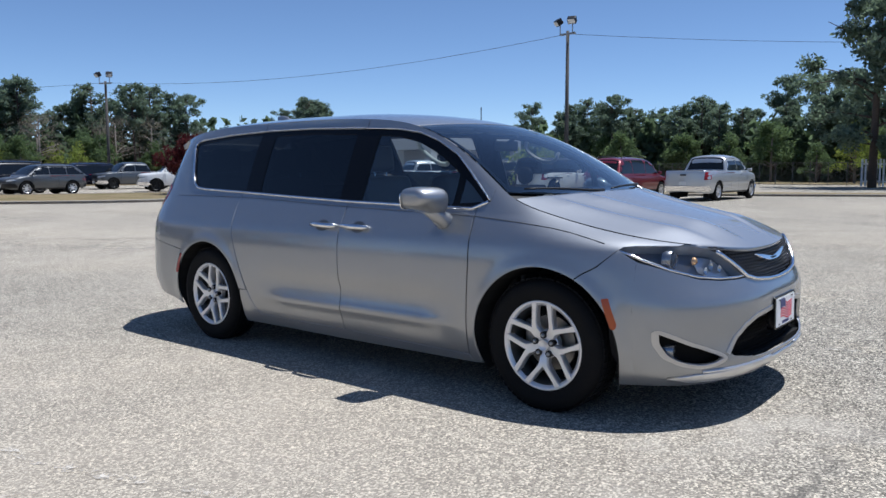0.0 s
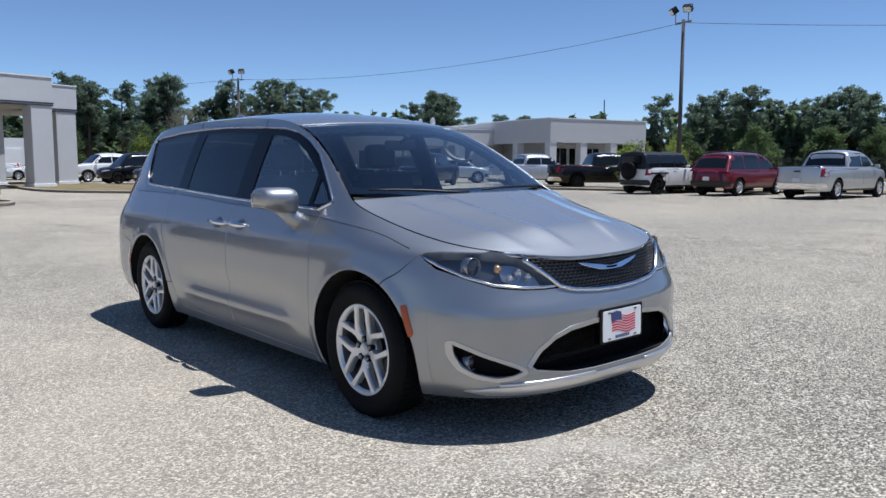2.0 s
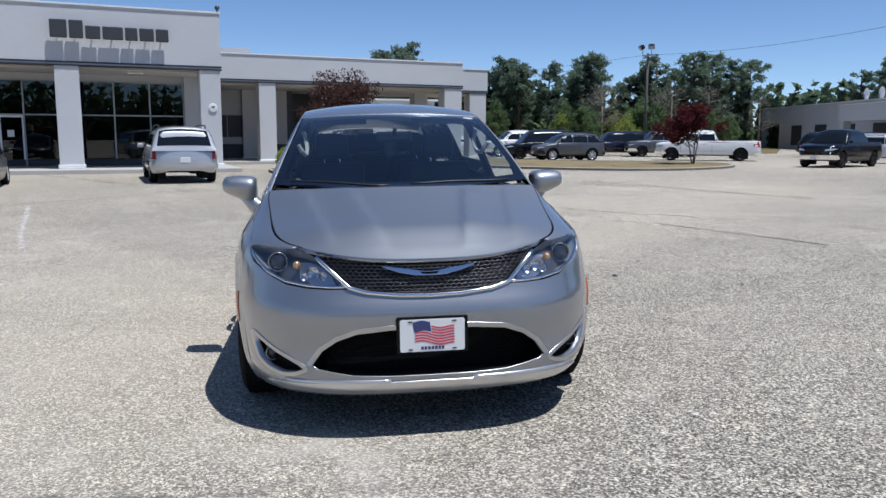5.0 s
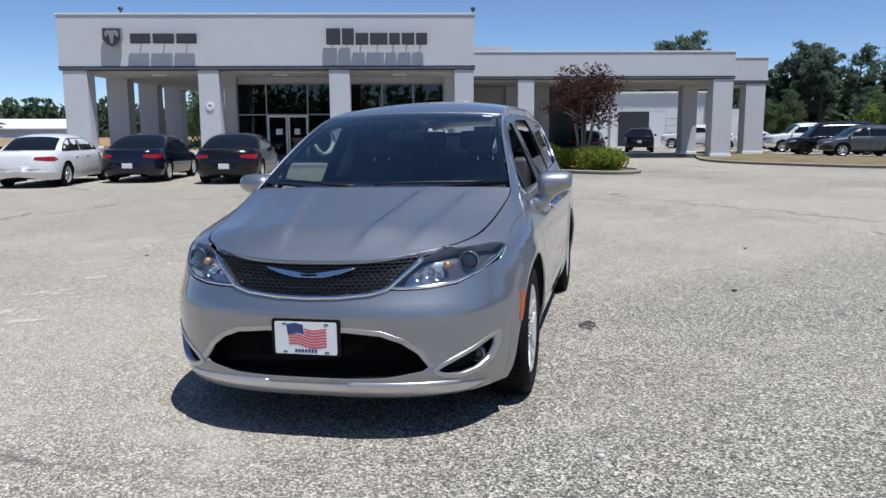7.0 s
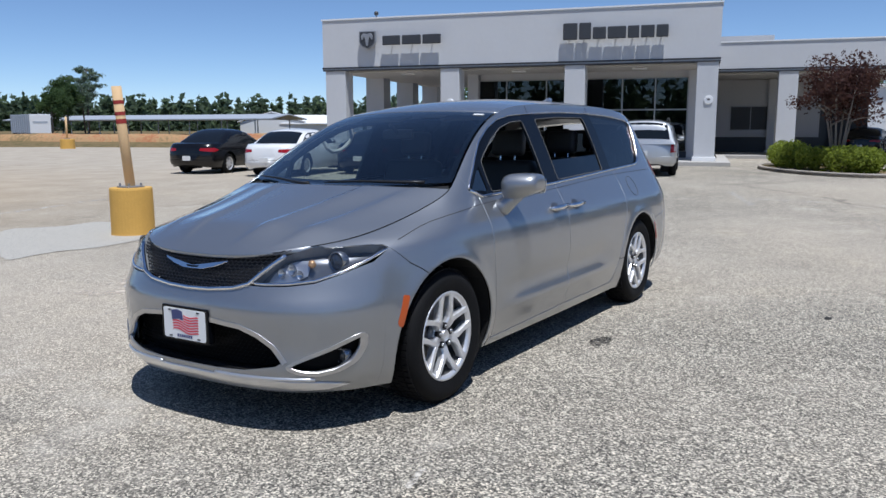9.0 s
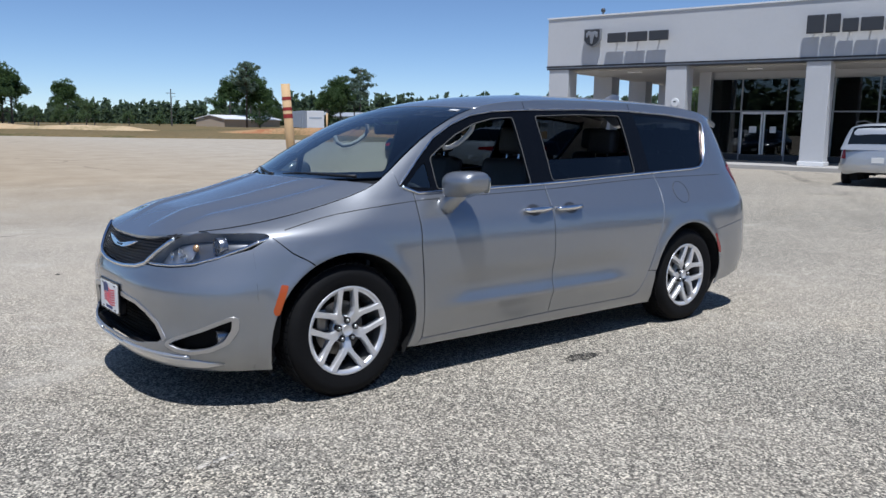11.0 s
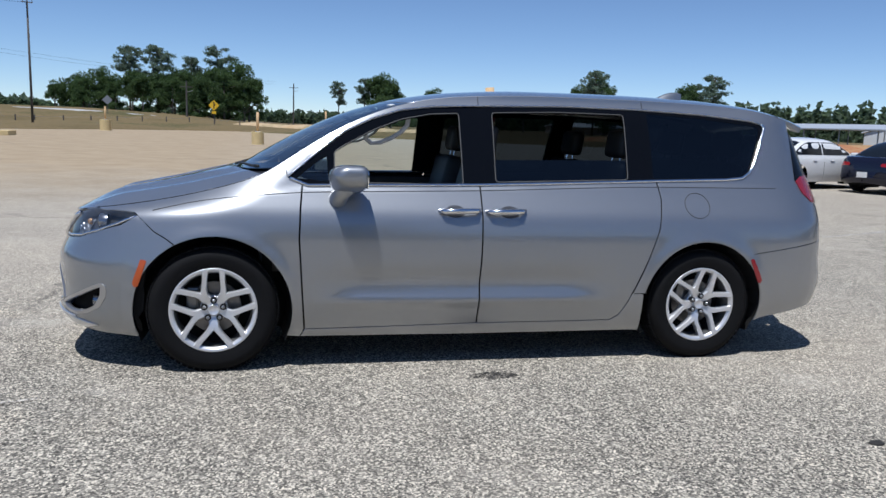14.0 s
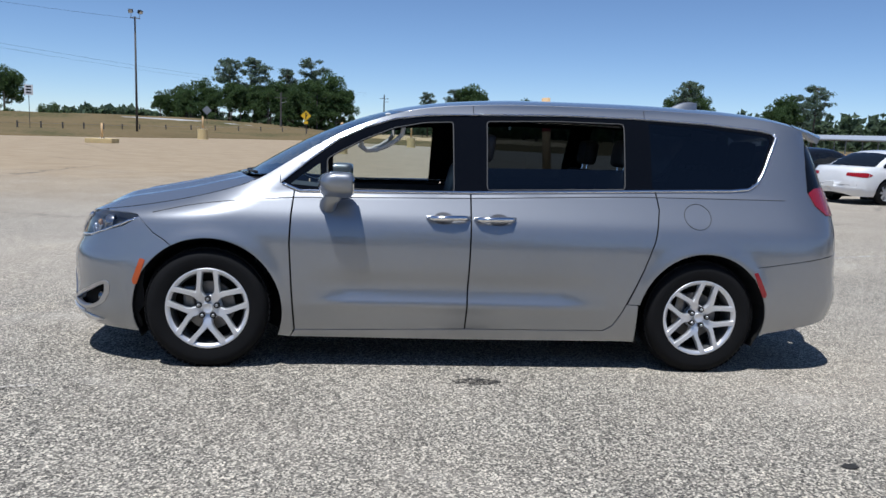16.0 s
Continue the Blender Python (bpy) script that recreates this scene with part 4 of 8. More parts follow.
BARE = [broad_tree(31, 9.0, TWIG, 0.3, 0.30, 1100, 0.008)]


def tree(kind, x, y, s, label, category, group, turn=0.0, z=0.0, name="tree"):
    t = thing(name, Matrix.Translation((x, y, z)) @ Matrix.Rotation(turn, 4, "Z"), label, category, group)
    t.scale = (s, s, s)
    part("trunk", kind[0], None, t)
    part("crown", kind[1], None, t)
    return t


rng = random.Random(5)


def stand(a, b_, n, hs, kinds, unit, label, group, depth=6.0, name="pine_tree", cat="pine tree", bases=None):
    """Trees at uneven spacing from a to b, with heights between the two of hs."""
    for i in range(n):
        t = (i + rng.uniform(0.1, 0.9)) / n
        x, y = a[0] + (b_[0] - a[0]) * t + rng.uniform(-depth, depth) * 0.5, a[1] + (b_[1] - a[1]) * t + rng.uniform(-depth, depth)
        h = rng.uniform(*hs)
        q = CB.inverted() @ Vector((x, y, 0))
        if -3 < q.x < 12 and -3 < q.y < 58:
            x, y = (CB @ Vector((14 + 3 * rng.random(), q.y, 0)))[:2]
        tree(rng.choice(kinds), x, y, h / unit, label, cat, group, rng.uniform(0, 6.28), 0.0, name)


WOOD = "pines of the wood behind the lot"
stand((-82, 4), (-90, 40), 20, (8.3, 11.5), PINES, 14.0, "tall dark pine in the wood behind the lot", WOOD, 6)
stand((-90, 38), (-90, 72), 18, (8.7, 11.8), PINES, 14.0, "tall dark pine in the wood behind the lot", WOOD, 6)
stand((-72, 12), (-80, 42), 11, (4.2, 6.4), BROADS, 9.0, "leafy green tree at the edge of the wood", "leafy trees at the wood's edge", 4, "leafy_tree", "tree")
stand((-80, 44), (-86, 66), 7, (4.0, 6.0), BROADS, 9.0, "leafy green tree at the edge of the wood", "leafy trees at the wood's edge", 4, "leafy_tree", "tree")
stand((-78, 26), (-84, 50), 6, (7.2, 9.2), BARE, 9.0, "thin half-bare tree before the pines", "half-bare trees", 4, "thin_tree", "tree")
stand((-112, 88), (-88, 104), 5, (9.1, 11.2), PINES, 14.0, "pine rising behind the grey dealership", WOOD, 8)
stand((-54, 82), (-24, 80), 18, (7.5, 10.0), PINES, 14.0, "tall dark pine in the eastern wood", "pines of the eastern wood", 5)
stand((-26, 79), (16, 76), 20, (7.9, 11.2), PINES, 14.0, "tall dark pine in the eastern wood", "pines of the eastern wood", 5)
stand((-48, 76), (14, 71), 20, (3.7, 6.6), BROADS, 9.0, "leafy green tree before the eastern pines", "leafy trees before the eastern wood", 3, "leafy_tree", "tree")
for x, y, h in ((-12.5, 69, 5.5), (-44, 70, 4.5), (-74, 24, 4.4), (-64.5, 27.5, 4.0), (-82, 33, 4.6)):
    tree(LIGHTS[0], x, y, h / 6.0, "young tree with pale green leaves", "tree", "young trees", x)
for x, y, h in ((-8.2, 54.5, 17.0), (-5.0, 57.5, 15.5), (-4.2, 53.0, 14.0)):
    tree(BIG_PINE, x, y, h / 14.0, "very tall pine beside the fence", "pine tree", "tall pines by the fence", y, 0, "pine_tree")
for x, y, h in ((-71, 1.0, 9.2), (-75, -6.5, 8.6), (-73, -3.2, 7.8)):
    tree(BROADS[1], x, y, h / 9.0, "leafy tree rising behind the service building", "tree", "trees behind the service building", x, 0, "leafy_tree")
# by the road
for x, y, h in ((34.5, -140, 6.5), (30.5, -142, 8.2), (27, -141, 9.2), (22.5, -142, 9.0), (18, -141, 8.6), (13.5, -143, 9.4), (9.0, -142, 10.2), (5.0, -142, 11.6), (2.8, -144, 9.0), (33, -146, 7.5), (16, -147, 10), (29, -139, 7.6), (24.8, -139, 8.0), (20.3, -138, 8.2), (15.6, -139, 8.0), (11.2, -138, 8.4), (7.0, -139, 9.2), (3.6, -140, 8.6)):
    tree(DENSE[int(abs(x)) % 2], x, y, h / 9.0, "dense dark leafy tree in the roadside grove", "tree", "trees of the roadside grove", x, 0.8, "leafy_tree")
for x, y, h in ((23.5, -146, 12.8), (19.0, -147, 13.2), (8.5, -147, 13.4), (13, -148, 11.5)):
    tree(PINES[int(abs(x)) % 4], x, y, h / 14.0, "pine standing above the roadside grove", "pine tree", "pines of the roadside grove", x, 0.8, "pine_tree")
for x, y, h in ((54, -124, 9.5), (-26.3, -162, 11.2), (-68.4, -149.6, 13.2), (-64.5, -151, 11.0), (-83, -130.6, 12.2), (-79.5, -131, 10.4), (-17.3, -184, 10.5), (-24.9, -163, 12.4), (-21.0, -164, 10.5), (-38.1, -170.5, 10.0), (-59.2, -131.6, 12.0), (-62.2, -132.5, 9.5), (-64.2, -107, 9.2), (-60.5, -105, 7.5), (-67.5, -108, 7.8)):
    tree(PINES[int(abs(x)) % 4] if int(abs(x)) % 2 else DENSE[int(abs(x)) % 2], x, y, h / (14.0 if int(abs(x)) % 2 else 9.0), "lone dark tree standing in the far field", "tree", "lone trees in the field", x, 0.3, "field_tree")
stand((-16, -158), (-52, -150), 7, (3.5, 6), BROADS, 9.0, "low leafy tree in the far field", "low trees in the field", 5, "leafy_tree", "tree")
stand((60, -120), (42, -118), 5, (3.0, 4.5), BROADS, 9.0, "low bushy tree along the road", "bushy trees along the road", 2, "leafy_tree", "tree")


def belt(name, a, b_, h, n, seed, label, deep=25, size=0.8):
    """A far wood: one run of crowns, too many to count."""
    r_ = np.random.RandomState(seed)
    a, b_ = Vector(a), Vector(b_)
    L = (b_ - a).length
    clumps = []
    side = (b_ - a).normalized().cross(Vector((0, 0, 1)))
    for i in range(int(L / 0.5)):
        p = a.lerp(b_, r_.rand()) + side * r_.uniform(0, deep)
        hh = h * (0.66 + 0.34 * r_.rand())
        for k in range(6):
            clumps.append((p + Vector((r_.uniform(-0.5, 0.5), r_.uniform(-0.5, 0.5), hh * (0.08 + 0.175 * k))), hh * (0.185 - 0.030 * k)))
    v, f = leaves(clumps, int(n * 1.7), size * 0.92, seed, 1.2, 0.1)
    me = bpy.data.meshes.new(name)
    me.from_pydata(v.tolist(), [], f)
    me.materials.append(FAR_LEAF)
    return tagged(part(name, me, None), label, "woods", kind="stuff")


belt("far_woods", (-140, -262, 0), (-228, -185, 0), 12.5, 26000, 41, "dark green far pine woods on the horizon", 25, 1.3)
belt("far_woods", (-228, -185, 0), (-290, -40, 0), 12.5, 24000, 42, "dark green far pine woods on the horizon", 25, 1.3)
belt("far_woods", (-60, -285, 0), (-140, -262, 0), 8.0, 16000, 43, "dark green far woods on the horizon", 25, 1.3)
belt("far_woods", (90, -250, 0), (-60, -285, 0), 4.8, 18000, 44, "low green far woods on the horizon", 25, 1.3)
belt("far_woods", (-98, 0, 0), (-104, 80, 0), 9.2, 34000, 45, "dark undergrowth and pines inside the wood", 12)
belt("far_woods", (-70, 92, 0), (40, 86, 0), 8.2, 34000, 46, "dark undergrowth and pines inside the eastern wood", 12)
belt("far_woods", (-112, 88, 0), (-70, 92, 0), 6.5, 9000, 47, "low dark woods behind the grey dealership", 12)
# two unseen belts, added only to darken what panes and paint reflect
belt("far_woods", (140, -150, 0), (135, 130, 0), 17.0, 16000, 61, "unseen woods added to darken the mirrored horizon", 25, 1.3)
belt("far_woods", (135, 130, 0), (40, 92, 0), 11.0, 5000, 62, "unseen woods added to close the mirrored horizon", 20, 1.8)
# roadside scrub beyond the bank
belt("scrub", (48, -126, 1.2), (34, -130, 1.2), 2.6, 2600, 48, "low green scrub along the road bank", 4)

# red maple on the island, myrtle and hedge by the walk
mp = broad_tree(51, 3.2, RED_LEAF, 0.25, 0.52, 6500, 0.022, BARK, 3)
tree(mp, -31.8, 18.1, 1.0, "dark red japanese maple on the grass island", "maple tree", "", 0.4, 0.08, "maple_tree")
cm = broad_tree(52, 3.9, MYRTLE, 0.4, 0.24, 7000, 0.014, PALE_BARK, 6)
tree(cm, -23.4, 0.15, 1.0, "crape myrtle with bronze leaves on many pale stems", "tree", "", 0.9, 0.10, "crape_myrtle")
lm = broad_tree(53, 3.4, LIGHT, 0.1, 0.34, 900, 0.026, PALE_BARK, 3)
tree(lm, -19.3, 29.7, 0.75, "young shrub with bright green leaves by the kerb", "shrub", "", 0.2, 0.08, "shrub")
bg = broad_tree(54, 5.0, BROAD, 0.05, 0.30, 2600, 0.022, PALE_BARK, 4)
tree(bg, -40.0, -24.5, 1.0, "dense green bush behind the porch columns", "bush", "", 0.2, 0.0, "bush")
BED = smooth_loop([(-27.2, -2.6), (-24.6, -2.4), (-22.0, -0.6), (-21.2, 1.4), (-22.6, 2.2), (-25.2, 1.2), (-27.2, -0.6)], 5)
raised("hedge_bed", BED, -0.05, 0.08, FIELD, "mulched bed under the hedge", "bed")
kerb(BED[::-1], "concrete kerb round the hedge bed", True, 0.13, 0.12)
for i, (x, y, w_, h) in enumerate(((-26.2, -1.9, 0.85, 0.95), (-25.2, -1.6, 0.8, 1.0), (-24.3, -1.2, 0.85, 0.95), (-23.2, -0.5, 0.8, 0.85), (-22.7, 0.4, 0.8, 0.9), (-22.2, 1.2, 0.75, 0.85), (-23.6, 0.9, 0.8, 0.85))):
    hb = thing("hedge_shrub", Matrix.Translation((x, y, 0.05)), "clipped rounded hedge shrub with yellow-green leaves", "shrub", "hedge shrubs in the bed")
    r_ = random.Random(70 + i)
    cl = [(Vector((r_.uniform(-0.35, 0.35) * w_, r_.uniform(-0.35, 0.35) * w_, h * r_.uniform(0.35, 0.62))), h * 0.46) for _ in range(9)]
    part("crown", crown_mesh(cl, 2600, 0.045, 80 + i, HEDGE, 0.85, 0.82), None, hb)
    part("stem", tube_bm([(0, 0, -0.02), (0.02, 0, 0.4)], 0.05), PALE_BARK, hb)

# ---- poles, wires, signs, bollards and fences ----
WOODPOLE = mat("grey weathered pole", (0.095, 0.088, 0.082), 0.9, vary=0.2, scale=4)
YELLOW = mat("faded yellow paint", (0.62, 0.36, 0.08), 0.8, vary=0.12, scale=3, bump=0.2, bscale=40)
CREAM = mat("faded cream paint", (0.62, 0.42, 0.22), 0.75, vary=0.10, scale=3)
REDBAND = mat("faded red band", (0.32, 0.035, 0.03), 0.7, vary=0.1)
STEEL = mat("galvanised steel", (0.35, 0.36, 0.37), 0.5, 0.7, vary=0.1)


def lamp_pole(x, y, h, rz, label, heads=2):
    p = thing("light_pole", Matrix.Translation((x, y, 0)) @ Matrix.Rotation(radians(rz), 4, "Z"), label, "light pole")
    part("pole", tube_bm([(0, 0, -0.3), (0, 0, h)], 0.12, 10, [0.125, 0.085]), WOODPOLE, p, smooth=True)
    part("cross_arm", box_bm(0, 0, h - 0.15, 0.10, 1.0, 0.10), STEEL, p)
    for s in ((-1, 1) if heads == 2 else (0,)):
        hd = thing("floodlight", Matrix.Translation((0.12, s * 0.42, h + 0.05)) @ Matrix.Rotation(radians(s * 25), 4, "Z"), "", "")
        hd.parent = p
        part("arm", tube_bm([(0, 0, -0.2), (0, 0, 0.25)], 0.03), STEEL, hd)
        part("housing", box_bm(0.1, 0, 0.42, 0.30, 0.46, 0.34, 0.05, 2, Matrix.Rotation(radians(35), 4, "Y")), BLACK_PLASTIC, hd)
        part("glass", box_bm(0.24, 0, 0.33, 0.02, 0.38, 0.26, 0.01, 1, Matrix.Rotation(radians(35), 4, "Y")), HEAD, hd)
    return p


lamp_pole(-18.2, 31.8, 8.5, -100, "tall grey pole with two floodlights behind the parked row")
lamp_pole(-53.5, 24.6, 7.9, -60, "grey pole with two floodlights near the wood")
lamp_pole(22.8, -79.5, 12.0, 120, "tall grey pole with two floodlights at the lot's edge")


def wire(a, b_, sag, label="thin overhead wire between poles"):
    a, b_ = Vector(a), Vector(b_)
    pts = [a.lerp(b_, i / 24) + Vector((0, 0, -sag * 4 * (i / 24) * (1 - i / 24))) for i in range(25)]
    return tagged(part("overhead_wire", tube_bm(pts, 0.011, 5), BLACK_PLASTIC), label, "wire", "overhead wires")


wire((-18.2, 31.8, 8.35), (-53.5, 24.6, 7.8), 0.9)
wire((-18.2, 31.8, 8.35), (6.0, 62.0, 9.6), 0.5)
wire((-53.5, 24.6, 7.8), (-95, 10, 9), 0.5)
wire((22.8, -79.5, 11.8), (62, -70, 15.5), 0.6)
wire((62, -96, 13.0), (-2, -150, 8.6), 1.2)
wire((62, -97, 12.4), (-2, -151, 8.2), 1.2)


def utility_pole(x, y, h):
    p = thing("utility_pole", Matrix.Translation((x, y, 0.2)), "wooden utility pole with a cross arm", "utility pole", "utility poles")
    part("pole", tube_bm([(0, 0, -0.5), (0, 0, h)], 0.14, 8, [0.16, 0.11]), WOODPOLE, p)
    part("cross_arm", box_bm(0, 0, h - 0.8, 1.8, 0.1, 0.1), WOODPOLE, p)
    part("lamp_arm", tube_bm([(0, 0, h - 1.6), (-0.9, 0, h - 1.3)], 0.03), STEEL, p)


for x, y, h in ((-5.6, -154.2, 8.4), (11.4, -116.5, 6.4), (-52, -150, 7.4)):
    utility_pole(x, y, h)


def bollard(x, y, label, base_r=0.325, base_h=0.745, pole_h=1.55, bands=True, lean=(0.0, 0.0), color=YELLOW, square=False):
    z = lot_height(x, y)
    t = thing("bollard", Matrix.Translation((x, y, z - 0.01)), label, "bollard", "yellow pole bases on the lot")
    bm = bmesh.new()
    if square:
        box(bm, 0, 0, base_h / 2, base_r * 2, base_r * 2, base_h, 0.03, 2)
    else:
        lathe(bm, [(0.001, 0), (base_r * 1.02, 0.0), (base_r, 0.05), (base_r * 0.985, base_h - 0.03), (base_r * 0.96, base_h), (0.001, base_h)], 40, "z")
    part("base", bm, color, t, smooth=False)
    top = Vector((lean[0], lean[1], base_h + pole_h))
    foot = Vector((0, 0, base_h - 0.02))
    part("post", tube_bm([foot, foot.lerp(top, 0.5), top], 0.075, 16), CREAM, t, smooth=True)
    part("foot_plate", box_bm(0, 0, base_h + 0.012, 0.30, 0.30, 0.025, 0.005), STEEL, t)
    for k in range(4):
        part("anchor_bolt", tube_bm([(0.11 * (1 if k % 2 else -1), 0.11 * (1 if k > 1 else -1), base_h), (0.11 * (1 if k % 2 else -1), 0.11 * (1 if k > 1 else -1), base_h + 0.07)], 0.018, 6), STEEL, t)
    if bands:
        for q, w_ in ((0.64, 0.045), (0.72, 0.035), (0.83, 0.035)):
            c0, c1 = foot.lerp(top, q), foot.lerp(top, q + w_)
            part("red_band", tube_bm([c0, c1], 0.0775, 16), REDBAND, t, smooth=False)


bollard(-2.66, -7.56, "yellow concrete base with a cream post banded in red", bands=True, lean=(0.085, -0.085))
bollard(17.1, -48.9, "low wide yellow base with a broken post", 0.85, 0.30, 1.0, False, (0, 0), mat("bleached yellow paint", (0.60, 0.47, 0.24), 0.85, vary=0.15, scale=3), True)
bollard(15.0, -73.0, "far yellow base with a cream post", 0.5, 1.0, 1.2, False, (0, 0), mat("bleached yellow paint", (0.60, 0.47, 0.24), 0.85))
bollard(1.3, -42.6, "yellow concrete base with a cream post on the open lot", 0.36, 0.75, 1.15, False, (0, 0), mat("bleached yellow paint", (0.60, 0.47, 0.24), 0.85))
bollard(-4.9, -69.3, "far yellow base with a cream post", 0.40, 0.9, 1.5, False, (0, 0), mat("bleached yellow paint", (0.60, 0.47, 0.24), 0.85))
bollard(-28.5, -50.5, "far yellow base with a short cream post", 0.5, 0.7, 1.6, False)


def road_sign(x, y, z, h, kind, label, size=0.76):
    t = thing("road_sign", Matrix.Translation((x, y, z)) @ Matrix.Rotation(math.atan2(6 - y, 1 - x), 4, "Z"), label, "road sign", "road signs")
    part("post", box_bm(0, 0, h / 2, 0.06, 0.06, h), WOODPOLE, t)
    if kind == "diamond":
        s = size * 0.7071
        part("panel", prism_bm([(0, h - 2 * s + 0.1), (s, h - s + 0.1), (0, h + 0.1), (-s, h - s + 0.1)], 0.035, 0.05, "yz"), mat("road sign yellow", (0.85, 0.52, 0.02), 0.5), t)
        part("arrow", prism_bm([(-0.06, h - 1.5 * s), (0.06, h - 1.5 * s), (0.06, h - 0.95 * s), (0.22, h - 0.75 * s), (0.22, h - 0.55 * s), (0.06, h - 0.7 * s), (0.06, h - 0.45 * s), (0.15, h - 0.45 * s), (0, h - 0.15 * s), (-0.15, h - 0.45 * s), (-0.06, h - 0.45 * s)], 0.05, 0.056, "yz"), BLACK_PLASTIC, t)
        part("plaque", box_bm(0.04, 0, h - 2 * s - 0.12, 0.015, 0.55, 0.34), mat("road sign yellow", (0.85, 0.52, 0.02), 0.5), t)
    elif kind == "back":
        s = size * 0.7071
        part("panel", prism_bm([(0, h - 2 * s + 0.1), (s, h - s + 0.1), (0, h + 0.1), (-s, h - s + 0.1)], 0.035, 0.05, "yz"), STEEL, t)
    else:
        part("panel", box_bm(0.045, 0, h - 0.5, 0.015, size, size * 1.3), COPING, t)
        for k in range(3):
            part("bar", box_bm(0.056, 0, h - 0.2 - 0.28 * k, 0.006, size * 0.6, 0.14), BLACK_PLASTIC, t)


road_sign(6.7, -99.5, 0.1, 3.5, "diamond", "yellow diamond warning sign with a black arrow", 0.95)
road_sign(20.7, -107.5, 0.9, 3.0, "back", "grey back of a diamond road sign", 0.9)
road_sign(31.6, -75.0, 0.0, 4.6, "white", "tall white road sign with plain dark bars", 0.75)
TRAILER = mat("faded trailer side", (0.42, 0.46, 0.52), 0.6, vary=0.08, scale=1.5)
tr = thing("storage_trailer", Matrix.Translation((-50.8, -91.6, 0.42)) @ Matrix.Rotation(radians(74), 4, "Z"), "pale storage trailer with a white end parked in the field", "trailer")
part("body", box_bm(-4.6, 0, 1.55, 9.2, 2.45, 2.35, 0.05, 2), TRAILER, tr)
part("end_wall", box_bm(0.02, 0, 1.55, 0.06, 2.40, 2.30, 0.02), COPING, tr)
part("lettering", box_bm(0.058, 0, 1.75, 0.015, 1.7, 0.22), TRAILER, tr, "plain bar")
for k in range(9):
    part("side_rib", box_bm(-0.6 - k, -1.24, 1.55, 0.06, 0.05, 2.3), TRAILER, tr)
for x in (-7.9, -6.8, -1.2):
    for s_ in (-1, 1):
        part("wheel", tube_bm([(x, s_ * 1.05, 0.38), (x, s_ * 1.2, 0.38)], 0.42, 16), RUBBER, tr)
part("chassis", box_bm(-4.6, 0, 0.36, 9.0, 1.0, 0.2), DARK_GAP, tr)

# post and wire fence along the field
fence = thing("field_fence", Matrix.Identity(4), "old wire fence on wooden posts along the field", "fence")
line = [(36, -66), (31, -82), (26, -93), (10, -103), (-6, -104), (-24, -99)]
pts = dense([Vector(p) for p in line], 3.4, False)
for p in pts:
    part("post", box_bm(p[0], p[1], lot_height(*p) + 0.55, 0.12, 0.12, 1.2), WOODPOLE, fence)
for z in (0.45, 0.95):
    part("wire", tube_bm([(p[0], p[1], lot_height(*p) + z) for p in pts], 0.012, 4), STEEL, fence)

FENCE_GREY = mat("weathered fence steel", (0.13, 0.13, 0.13), 0.7, 0.3, vary=0.1)
# chain-link fence and white gate by the eastern wood
cf = thing("chain_link_fence", Matrix.Identity(4), "grey chain-link fence before the eastern wood", "fence")
for i in range(16):
    x = -30 + 20.5 * i / 15
    y = 63.5 - 4.4 * i / 15
    part("post", tube_bm([(x, y, 0), (x, y, 1.8)], 0.028, 6), FENCE_GREY, cf)
for z in (0.1, 1.75):
    part("rail", tube_bm([(-30, 63.5, z), (-9.5, 59.1, z)], 0.012, 5), FENCE_GREY, cf)
bm = bmesh.new()
for i in range(120):
    for lean in (0.9, -0.9):
        u0, u1 = i / 119, min(max(i / 119 + lean / 20.9, 0), 1)
        p0, p1 = Vector((-30, 63.5, 0.1)).lerp(Vector((-9.5, 59.1, 0.1)), u0), Vector((-30, 63.5, 1.75)).lerp(Vector((-9.5, 59.1, 1.75)), u1)
        tube(bm, [p0, p1], 0.003, 3, False)
part("mesh", bm, FENCE_GREY, cf)
gt = thing("picket_gate", Matrix.Identity(4), "white slatted gate beside the tall pines", "gate")
for i in range(16):
    part("slat", box_bm(-9.2 + 0.22 * i, 56.2 + 0.02 * i, 1.0, 0.12, 0.05, 1.9), COPING, gt)
for z in (0.4, 1.6):
    part("rail", box_bm(-7.5, 56.4, z, 3.6, 0.05, 0.10), COPING, gt)

# far sheds
shed("open_shed", (-76, -104, 0.4), 101, 52, 9, 2.2, 0.7, METAL, mat("grey metal roof", (0.45, 0.48, 0.52), 0.5, 0.3), "long open shed with a grey metal roof", True)
shed("metal_barn", (-95, -95, 0.3), 40, 18, 10, 2.0, 1.6, METAL, COPING, "white metal barn beyond the field")
shed("long_barn", (-66, -150, 0.3), 20, 16, 8, 1.6, 0.8, mat("tan barn wall", (0.45, 0.36, 0.27), 0.9), COPING, "low tan barn in the far field")
shed("metal_barn", (-97, -86, 0.1), -52, 13.5, 9, 1.9, 1.4, METAL, COPING, "white metal shed beside the lot")
